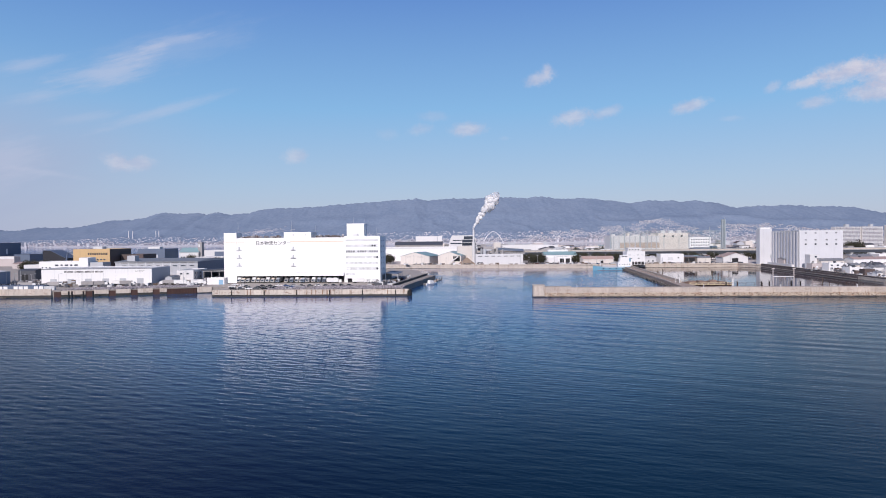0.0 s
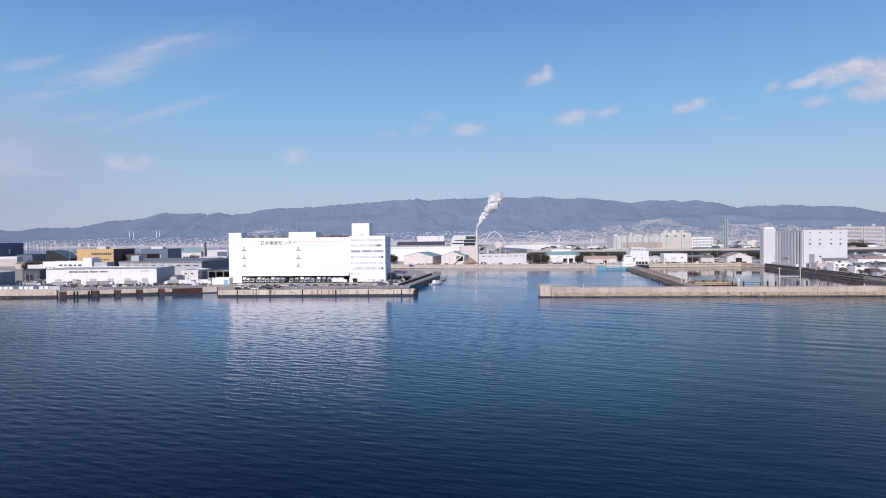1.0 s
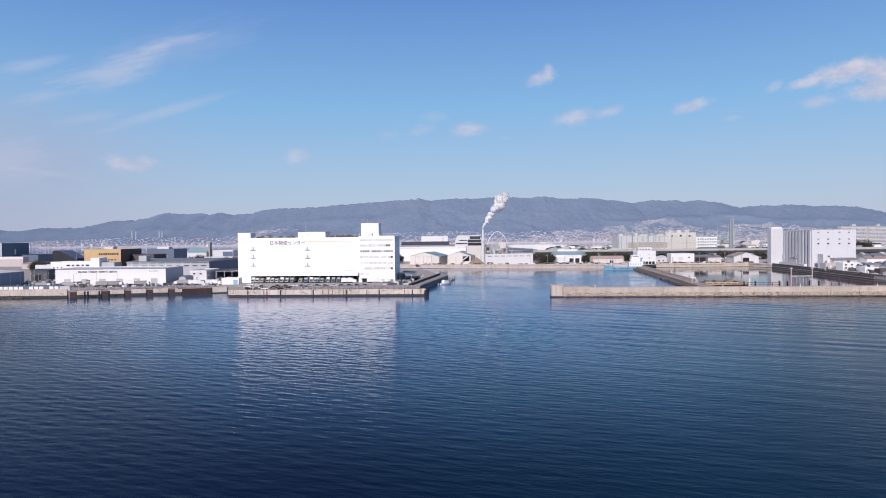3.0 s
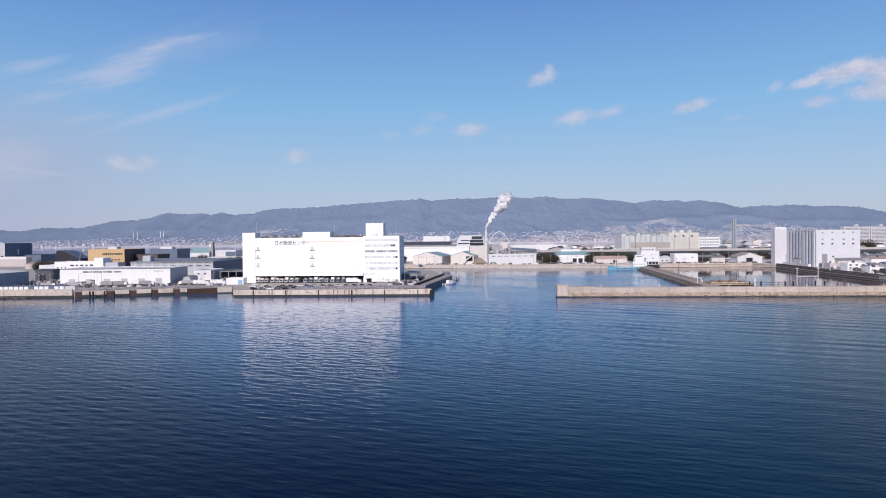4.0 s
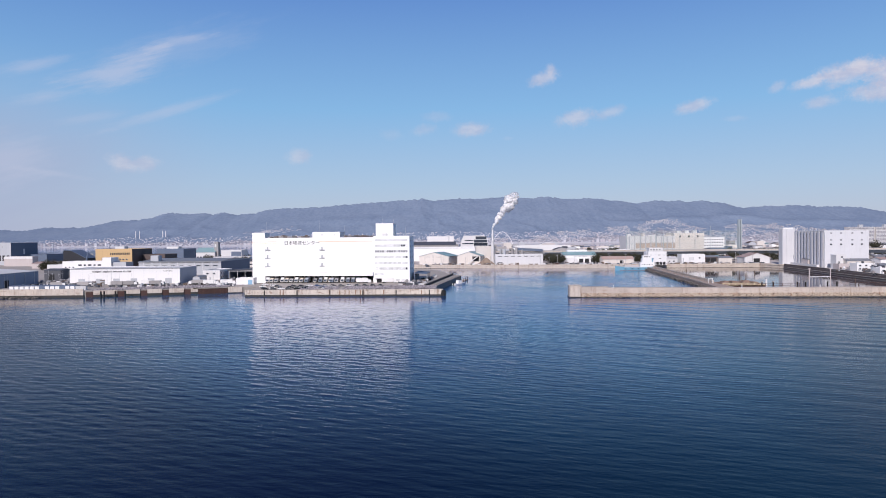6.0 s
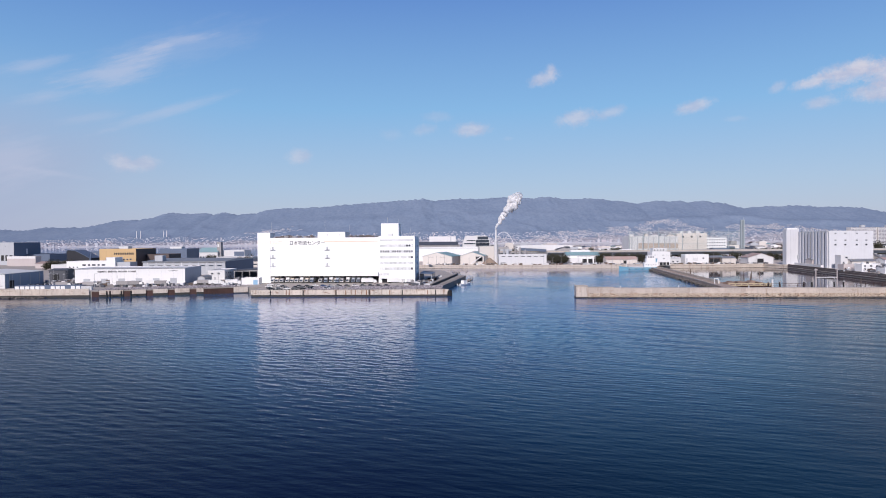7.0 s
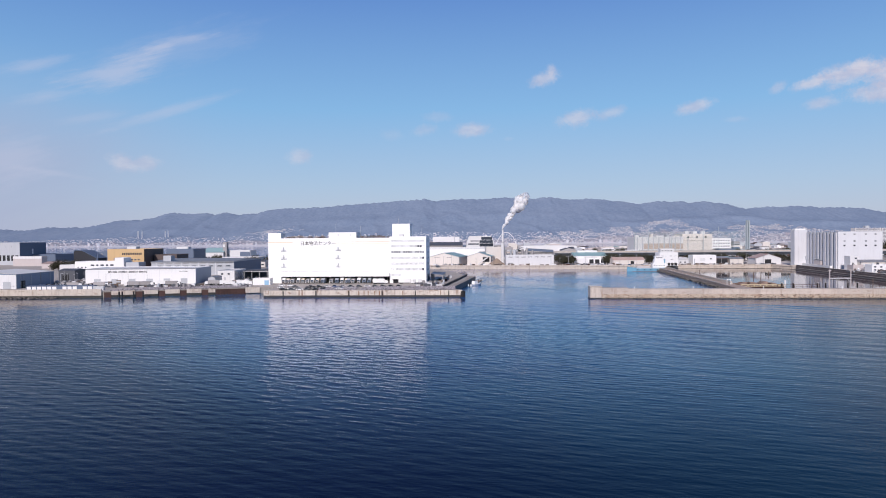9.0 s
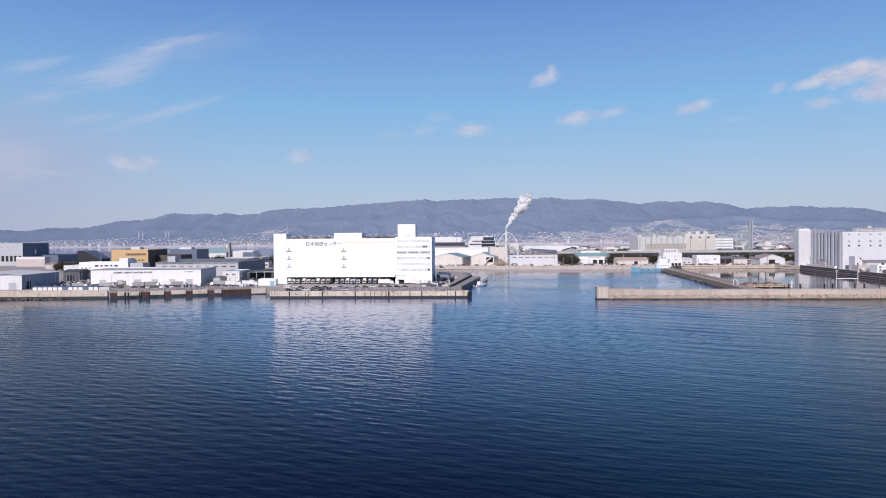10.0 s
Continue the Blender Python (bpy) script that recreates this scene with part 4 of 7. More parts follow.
def back_rows():
    d1 = thing("factory", -342.0, 785.0, LAND, 0, "dark navy factory with pale front strip", "factory")
    flat_roofed(d1, 32, 40, 21.0, NAVY, ROOFD, parapet=0.5)
    part("front_strip", boxes((1.5, 24, -0.1, -0.003, 9, 14)), GREYW, d1, "pale grey front strip")
    flat_roofed(d1, 14, 10, 2.4, WHITE2, ROOFW, x0=8, y0=10, z0=21, parapet=0.3)
    tr = thing("factory", -350.0, 930.0, LAND, 0, "works hall with teal roof and dark grey tower", "factory")
    gabled(tr, 27, 30, 14.0, 20.0, WHITE2, TEAL, "x", 0.6)
    part("tower", boxes((25, 30.5, 4, 12, 0, 28)), PIPE, tr, "dark grey hoist tower")
    part("tower_top", boxes((25.6, 28, 3.9, 4.0, 21, 25)), WHITE2, tr)
    for i in range(6):
        part("window_bay", boxes((2 + i * 4, 4.6 + i * 4, -0.1, -0.003, 3, 8)), GLASSD, tr)
    g1 = thing("warehouse", -306.0, 905.0, LAND, 0, "pale grey hall with dark blue end", "warehouse")
    flat_roofed(g1, 28, 30, 17.0, WHITE2, ROOFW, parapet=0.4)
    part("front_strip", boxes((14, 27.6, -0.1, -0.003, 3, 15)), NAVY, g1)
    g2 = thing("warehouse", -296.0, 845.0, LAND, 0, "long pale low hall", "warehouse")
    flat_roofed(g2, 46, 30, 9.6, WHITE2, ROOFW, parapet=0.3)
    dk = thing("hall", -427.0, 790.0, LAND, 0, "dark hall with curved roof and pale gable", "hall")
    prof = [(0, 0), (34, 0)] + [(34 - 34 * i / 10, 10 + 9 * math.sin(math.pi * min(1, 0.12 + 0.88 * i / 10) * 0.62 + 0.15)) for i in range(11)]
    part("wall", profile(prof, 0, 40), NAVY, dk)
    part("gable_panel", boxes((4, 7.5, -0.1, -0.003, 6, 16)), PIPE, dk)
    cr = thing("crane", -388.0, 790.0, LAND, 0, "small dark yard crane", "crane")
    part("mast", tubes(((0, 0, 0), (0, 0, 13), 0.6, 0.5, 8)), NAVY, cr)
    part("jib", tubes(((0, 0, 12), (4, 0, 21), 0.4, 0.25, 6)), NAVY, cr)
    # paired white stacks across the water
    for x in (-1853.0, -1829.0, -1690.0, -1672.0):
        st = thing("chimney", x, 4000.0, 5.0, 0, "tall white power station stack far off", "chimney", "far stacks")
        part("shaft", tubes(((0, 0, -3), (0, 0, 86), 2.7, 2.0, 12)), WHITE2, st)
        part("collar", tubes(((0, 0, 80), (0, 0, 82), 2.5, 2.5, 12)), GREYW, st)


left_shed(), low_long(), mid_white(), tan_block(), grey_shed(), dark_works(), small_cream(), back_rows()


# ---- buildings behind the basin ----
def north_yard():
    g = thing("shed", -32.0, 789.0, LAND, -17, "white gabled shed with teal roof slope", "shed")
    gabled(g, 36, 40, 9.6, 14.2, WARM, TEAL, "y", 0.6)
    part("gutter", boxes((36.1, 36.5, 0, 40, 9.0, 9.4)), STEEL, g)
    for i in range(2):
        part("vent_slot", boxes((6 + i * 15, 13 + i * 15, -0.1, -0.003, 8.6, 9.0)), PIPE, g)
    g = thing("shed", 12.5, 785.0, LAND, -14, "cream gabled shed with blue-grey roof and open bay", "shed")
    gabled(g, 28, 36, 10.0, 14.6, WARM, mat("blue_grey_roof", (0.26, 0.38, 0.42), 0.6, grain=0.06, stain=0.1), "y", 0.6)
    part("bay_opening", boxes((18.5, 26.5, -0.1, -0.003, 3.5, 9.2)), DARK, g, "dark open bay")
    part("conveyor", tubes(((14, -4, 1), (25, -3.0, 9), 0.7, 0.7, 6)), WHITE2, g)
    b = thing("plant", 36.0, 800.0, LAND, 0, "plain cream plant building beside the chimney", "factory")
    flat_roofed(b, 22.5, 30, 20.6, WARM, ROOFW, parapet=0.5)
    part("door", boxes((3, 7, -0.1, -0.003, 0, 5)), GREYW, b)
    hp = bmesh.new()
    bmesh.ops.create_cone(hp, cap_ends=True, segments=18, radius1=9, radius2=0.6, depth=8)
    for v in hp.verts:
        v.co = Vector((v.co.x * 1.2, v.co.y * 0.8, v.co.z + 4))
    ob = link_mesh("earth_mound", hp, EARTH)
    ob.location = (46, 771, LAND)
    tagged(ob, "conical mound of brown earth on the yard", "mound")
    ch = thing("chimney", 55.4, 796.0, LAND, 0, "slim white steel chimney giving off steam", "chimney")
    part("shaft", tubes(((0, 0, 0), (0, 0, 42), 1.5, 1.05, 14)), WHITE2, ch)
    part("base", tubes(((0, 0, 0), (0, 0, 26), 2.1, 1.9, 14)), WHITE2, ch)
    part("platform", tubes(((0, 0, 26), (0, 0, 26.4), 2.6, 2.6, 14)), STEEL, ch)
    part("tip", tubes(((0, 0, 40.5), (0, 0, 42.2), 1.2, 1.2, 14)), GREYW, ch)
    part("duct", tubes(((0, 0, 9), (8, -4, 2), 0.8, 0.8, 8)), STEEL, ch)
    s = thing("warehouse", 55.5, 752.0 + 3, LAND, 0, "long white flat-roofed waterside shed with slit windows", "shed")
    flat_roofed(s, 54, 18, 12.0, WHITE2, ROOFW, parapet=0.4)
    for i in range(7):
        part("slit_window", boxes((3 + i * 7.3, 7.4 + i * 7.3, -0.1, -0.003, 9.4, 10.0)), GLASSD, s)
    part("slit_window", boxes((2, 8, -0.1, -0.003, 2.4, 3.0)), GLASSD, s)
    part("door", boxes((22, 23.6, -0.1, -0.003, 0, 2.6)), PINK, s)
    part("corner_post", boxes((50.5, 51, -0.2, -0.003, 0, 11.6)), GREYW, s)
    # machinery and pipework behind the shed
    r3 = random.Random(12)
    for i in range(7):
        x = 58 + i * 5.0 + r3.uniform(-1, 1)
        m_ = thing("tank", x, 782 + r3.uniform(-4, 8), LAND, 0, "grey process vessel in the plant yard", "tank", "plant vessels")
        h = r3.uniform(13, 20)
        part("shell", tubes(((0, 0, 0), (0, 0, h), r3.uniform(0.8, 1.9), None, 10)), r3.choice((PIPE, GREYW, STEEL)), m_)
        part("rail", tubes(((0, 0, h), (0, 0, h + 0.8), 0.6, 0.6, 8)), STEEL, m_)
    pr = thing("pipe_rack", 84.0, 786.0, LAND, 0, "dark blue-grey pipe gallery behind the shed", "pipe rack")
    part("gallery", profile(((0, 16.0), (30, 14.2), (30, 17.0), (0, 19.0)), 0, 4), NAVY, pr, "dark sloping gallery")
    part("ridge", profile(((0, 19.0), (30, 17.0), (30, 17.3), (0, 19.3)), -0.5, 4.5), GREYW, pr)
    for i in range(5):
        part("leg", boxes((1 + i * 6.8, 1.6 + i * 6.8, 1, 3, 0, 14.4)), PIPE, pr)
    for i in range(4):
        part("pipe", tubes(((-6, 1 + i * 0.8, 11.5 + i * 0.9), (32, 1 + i * 0.8, 11.5 + i * 0.9), 0.35, 0.35, 8)), (STEEL, PIPE)[i % 2], pr)
    w2 = thing("warehouse", -80.0, 905.0, LAND, 0, "wide white distribution hall", "warehouse")
    flat_roofed(w2, 146, 60, 18.5, WHITE, ROOFW, parapet=0.5)
    part("fascia", boxes((0, 146, -0.1, -0.003, 17.0, 17.5)), GREYW, w2)
    dd = thing("rail_depot", -70.0, 1250.0, LAND, 0, "long dark grey depot roof", "depot")
    gabled(dd, 90, 60, 18, 24, PIPE, ROOFD, "x", 0.5)
    wb = thing("warehouse", -40.0, 1500.0, LAND, 0, "white block behind the depot", "warehouse")
    flat_roofed(wb, 60, 40, 35.0, WHITE2, ROOFW, parapet=0.5)
    part("side_strip", boxes((48, 50, -0.1, -0.003, 6, 34)), GREYW, wb)
    gl = thing("office_block", 34.0, 1478.0, LAND, 0, "angular office block with dark glass and white bands", "office")
    prof = ((0, 0), (64, 0), (60, 30), (54, 36), (8, 36), (2, 22))
    part("wall", profile(prof, 0, 40), WHITE2, gl)
    for i, (x0, x1, z0, z1) in enumerate(((30, 61.5, 6, 12.6), (30, 60.5, 13.4, 19.6), (30, 59.5, 20.4, 26.6), (34, 58, 27.4, 34), (4, 29, 17, 19.5), (10, 29, 24, 26), (4, 29, 8, 10))):
        part("window_band", boxes((x0, x1, -0.3, -0.004, z0, z1)), GLASSD, gl, "dark glass band")
    # teal-roofed works
    t = thing("works", 141.0, 800.0, LAND, 0, "white works with teal roof and open garage bays", "factory")
    gabled(t, 39, 26, 9.4, 13.0, WHITE, TEAL, "x", 0.7)
    flat_roofed(t, 24, 10, 15.4, WHITE, ROOFW, x0=7, y0=14, parapet=0.4)
    part("lean_to", boxes((-1, 15, -7, -0.004, 0, 6.4)), WHITE2, t)
    for i in range(3):
        part("garage_bay", boxes((18.5 + i * 7, 23.6 + i * 7, -0.1, -0.003, 0, 5.0)), DARK, t, "dark open garage bay")
    part("sign_bar", boxes(*[(12 + i * 1.6, 13.1 + i * 1.6, -0.08, -0.003, 7.3, 8.1) for i in range(10)]), GREYW, t, "grey lettering bars")
    pk = thing("shed", 182.0, 775.0, LAND, 0, "low shed with faded pink roof", "shed")
    gabled(pk, 36, 16, 5.0, 8.0, WARM, mat("faded_salmon_roof", (0.46, 0.34, 0.30), 0.8, grain=0.08, stain=0.15), "x", 0.6)
    part("door", boxes((20, 24, -0.1, -0.003, 0, 3.6)), DARK, pk)
    # control house with roof terrace
    c = thing("control_house", 218.5, 722.0, LAND, 0, "grey-white three-storey harbour control house with roof terrace", "office")
    flat_roofed(c, 20, 16, 14.6, WHITE, ROOFW, parapet=0.5)
    flat_roofed(c, 15, 10, 18.6, WHITE2, ROOFW, x0=2, y0=3, parapet=0.3)
    part("terrace_railing", boxes(*[(0.2 + i * 1.4, 0.3 + i * 1.4, 0.1, 0.2, 14.6, 16.0) for i in range(15)], (0.2, 19.9, 0.1, 0.2, 15.9, 16.05)), STEEL, c)
    for i in range(5):
        part("ground_bay", boxes((1.5 + i * 3.6, 4.4 + i * 3.6, -0.1, -0.003, 0.3, 3.3)), DARK, c, "dark ground floor opening")
    for i in range(4):
        window(c, 3 + i * 4.6, 10.2, 2.2, 1.3, GLASSP)
        window(c, 4 + i * 3.2, 15.8, 1.6, 1.3, GLASSD, y=3.0)
    for i in range(2):
        window(c, 5 + i * 8, 6.6, 2.0, 0.9, GLASSD)
    part("dish_mast", tubes(((10, 6, 18.2), (10, 6, 22), 0.12, 0.12, 6)), STEEL, c)
    # small white houses and sheds under the viaduct
    x_ = thing("house", 262.0, 742.0, LAND, 0, "white cube-like harbour workshop with blue window", "workshop")
    flat_roofed(x_, 26, 14, 11.0, WHITE, ROOFW, parapet=0.4)
    window(x_, 11, 4.2, 5.0, 3.0, GLASSP)
    window(x_, 20, 6.0, 2.0, 1.4, GLASSD)
    part("door", boxes((1.2, 2.3, -0.1, -0.003, 0, 7)), GREYW, x_)
    y_ = thing("shed", 290.5, 748.0, LAND, 0, "dark open timber shed under the viaduct", "shed")
    gabled(y_, 13, 14, 7.2, 9.0, BROWN, ROOF, "x", 0.5)
    part("bay_opening", boxes((1, 12, -0.1, -0.003, 0, 6)), DARK, y_)
    z_ = thing("shed", 305.0, 746.0, LAND, 0, "low white shed with pale roof", "shed")
    gabled(z_, 15, 14, 6.4, 8.2, WARM, ROOF, "x", 0.5)
    q = thing("shed", 334.0, 746.0, LAND, 0, "white gabled shed with dark doorway", "shed")
    gabled(q, 28, 20, 7.0, 11.6, WHITE2, mat("faded_pink_roof", (0.36, 0.27, 0.25), 0.8, grain=0.08, stain=0.15), "y", 0.7)
    part("doorway", boxes((10, 17, -0.1, -0.003, 0.6, 5.6)), DARK, q, "dark doorway")
    k_ = thing("house", 240.0, 744.0, LAND, 0, "low white annex with pitched roof", "house")
    gabled(k_, 18, 12, 6.4, 8.0, WHITE2, ROOFW, "x", 0.5)
    for i in range(3):
        window(k_, 4 + i * 5, 2.4, 2.0, 1.5, GLASSD)


north_yard()


def viaduct():
    root = thing("viaduct", 30.0, 846.0, LAND, 0, "grey elevated motorway on concrete piers", "viaduct")
    L, y1 = 1500.0, 14.0
    part("deck", boxes((0, L, 0, y1, 11.5, 12.6)), PIERM, root)
    # girder colour holds the shade below the deck as well as dark steel
    part("girder", boxes(*[(0, L, y, y + 1.0, 7.9, 11.5) for y in (0.7, 4.4, 8.0, 11.6)]), mat("dark_steel_girder", (0.045, 0.055, 0.07), 0.6, grain=0.08, stain=0.1), root, "steel girders darkened for the deck's shade")
    part("road", boxes((0, L, 0.5, y1 - 0.5, 12.604, 12.65)), ROADM, root)
    part("barrier", boxes((0, L, 0, 0.3, 12.6, 13.7)), CONC, root)
    part("barrier", boxes((0, L, y1 - 0.3, y1, 12.6, 14.2)), PIERM, root)
    pier = part("pier", boxes((-1.3, 1.3, 4, 10, 0, 7.2), (-1.6, 1.6, 0.6, 13.4, 6.6, 7.9)), PIERM, root)
    pier.location.x = 20
    for i in range(1, 36):
        share("pier", pier, root, 20 + i * 41.0, 0, 0)


viaduct()


# ---- grain silos and cold store ----
def silos():
    t = thing("elevator_tower", 356.0, 706.0, LAND, 0, "tall white grain elevator tower", "tower")
    part("wall", boxes((0, 13.0, 0, 8, 0, 37.5)), COLD, t)
    part("head_house", boxes((1.0, 11.8, 0.5, 7.2, 37.7, 39.3)), WHITE, t)
    part("roof", boxes((0.2, 12.8, 0.2, 7.8, 37.5, 37.7)), ROOFW, t)
    part("spout", boxes((11.4, 15.2, -1.6, -0.004, 6.5, 10.5), (12.2, 14.2, -1.2, -0.2, 4.2, 6.5)), GREYW, t, "grey loading spout")
    part("seam", boxes((4.2, 4.35, -0.05, -0.003, 0, 37.5)), GREYW, t)
    ribbed = mat("ribbed_silo_concrete", (0.44, 0.46, 0.52), 0.75, grain=0.05, stain=0.08, streaks=0.18, vary=0.05)
    turn, ox, oy = -8.0, 359.0, 635.0
    m0 = pose(ox, oy, LAND, 0, 0, turn)
    n, r = 9, 4.05
    cell = None
    for i in range(n):
        p = m0 @ Vector((3.6, 5.2 + i * 2 * r, 0))
        s = thing("silo", p.x, p.y, LAND, turn, "tall ribbed grey grain silo in a close row", "silo", "grain silos")
        if cell is None:
            bm = bmesh.new()
            seg, ring = 48, []
            for z in (0, 12, 24, 34.6):
                ring.append([bm.verts.new(((r + (0.12 if k % 2 else 0)) * math.cos(2 * math.pi * k / seg), (r + (0.12 if k % 2 else 0)) * math.sin(2 * math.pi * k / seg), z)) for k in range(seg)])
            for a, b in zip(ring, ring[1:]):
                for k in range(seg):
                    bm.faces.new((a[k], a[(k + 1) % seg], b[(k + 1) % seg], b[k]))
            bm.faces.new(ring[-1])
            cell = part("shell", bm, ribbed, s)
            pipe = part("downpipe", tubes(((-3.4, -3.4, 0), (-3.4, -3.4, 34), 0.45, 0.45, 6)), WHITE2, s)
            band = part("collar", tubes(((0, 0, 34.2), (0, 0, 35.0), r + 0.25, r + 0.25, 24)), GREYW, s)
        else:
            share("shell", cell, s, 0, 0, 0)
            share("downpipe", pipe, s, 0, 0, 0)
            share("collar", band, s, 0, 0, 0)
    lowc = thing("conveyor_casing", ox - 4.5, oy + 4.0, LAND, turn, "white conveyor casing along the silo foot", "casing")
    part("casing", boxes((0, 2.4, 0, 70, 0.0, 2.6)), WHITE2, lowc)
    c = thing("cold_store", ox, oy, LAND, turn, "plain white windowed cold store block", "warehouse")
    part("wall", boxes((0.5, 40, 0, 1.0, 0, 35.4)), COLD, c)
    flat_roofed(c, 36, 75, 35.4, COLD, ROOFW, x0=4, y0=1.0, parapet=0.6)
    for r_, z in enumerate((32.2, 25.6, 21.4)):
        for x in (6.6, 15.4, 25.4, 33.8):
            window(c, x, z, 1.9, 1.5 if r_ else 1.3, GLASSD if r_ == 2 else GLASSM)
    part("pipe", tubes(((0.8, -0.3, 0), (0.8, -0.3, 34), 0.2, 0.2, 6)), GREYW, c)


silos()


# ---- quays ----
def run_along(a, b):
    """The pose at a with x towards b, and the length."""
    d = Vector((b[0] - a[0], b[1] - a[1]))
    return math.degrees(math.atan2(d.y, d.x)), d.length


def west_quay():
    # concrete face panels with rusty sheet piling in the gaps
    rz, n = run_along((-225, 412), (-136, 438))
    q = thing("quay_wall", -225.0, 412.0, 0.0, rz, "old quay wall of concrete panels and rusty sheet piles", "quay", kind="structure")
    x, i = 0.0, 0
    while x < 62:
        part("sheet_pile", boxes((x, x + 4.2, -0.35, -0.004, -2.5, 3.3)), RUST, q, "rust-brown sheet piling")
        w_ = (13.5, 9.0, 8.6, 8.8, 4.2)[i % 5]
        part("panel", boxes((x + 4.2, x + 4.2 + w_, -0.9, -0.004, 1.5, 4.1)), CONC, q)
        part("algae_band", boxes((x + 4.2, x + 4.2 + w_, -0.85, -0.004, -2.5, 1.5)), ALGAE, q, "dark wet foot of the wall")
        x += 4.2 + w_
        i += 1
    k = 0
    while x < n - 9:
        part("sheet_pile", boxes((x, x + 0.9, -0.75 if k % 2 else -0.35, -0.004, -2.5, 3.5)), RUST, q)
        x += 0.9
        k += 1
    part("cap", boxes((62, n - 9, -0.9, -0.004, 3.5, 4.1)), CONCD, q)
    part("panel", boxes((n - 9, n, -0.8, -0.004, 0.5, 4.1)), CONC, q)
    # long parapet further west, with a dark foot
    p = thing("quay_parapet", -420.0, 409.0, 0.0, run_along((-420, 409), (-226, 411.6))[0], "pale concrete parapet along the west quay", "parapet", kind="structure")
    for i in range(19):
        part("segment", boxes((i * 10.2, i * 10.2 + 10.12, -0.6, 0.3, 1.4, 5.35)), CONC, p)
    part("foot", boxes((0, 194, -0.5, 0.2, -2.5, 1.4)), ALGAE, p, "dark wet foot of the wall")
    # mooring piles and fenders
    for px_, py in ((-298.0, 403.0), (-201.5, 413.5), (-214.5, 409.5), (-212.8, 410.0), (-206.5, 411.5)):
        m_ = thing("mooring_pile", px_, py, 0, 0, "dark tarred mooring pile by the quay", "pile", "mooring piles")
        part("shaft", tubes(((0, 0, -3), (0, 0, 3.6), 0.55, 0.5, 10)), RUBBER, m_)
        part("cap", tubes(((0, 0, 3.6), (0, 0, 3.9), 0.6, 0.45, 10)), RUST, m_)
    r_ = random.Random(5)
    rubble("foot_rocks", [(r_.uniform(-330, -252), r_.uniform(404.5, 410), r_.uniform(-0.4, 0.7), r_.uniform(0.5, 1.0)) for _ in range(330)], ROCK, "dark wet rocks at the foot of the quay")
    # rubble heaped along the quay edge
    rubble("quay_rubble", [(x, 412 + max(0, x + 225) * 0.292 + 1.2 + 20 * r_.random() ** 1.3, LAND + r_.uniform(-0.1, 0.7), r_.uniform(0.25, 0.55)) for x in [r_.uniform(-222, -146) for _ in range(4200)]], STONE, "grey-violet rubble stored along the quay")


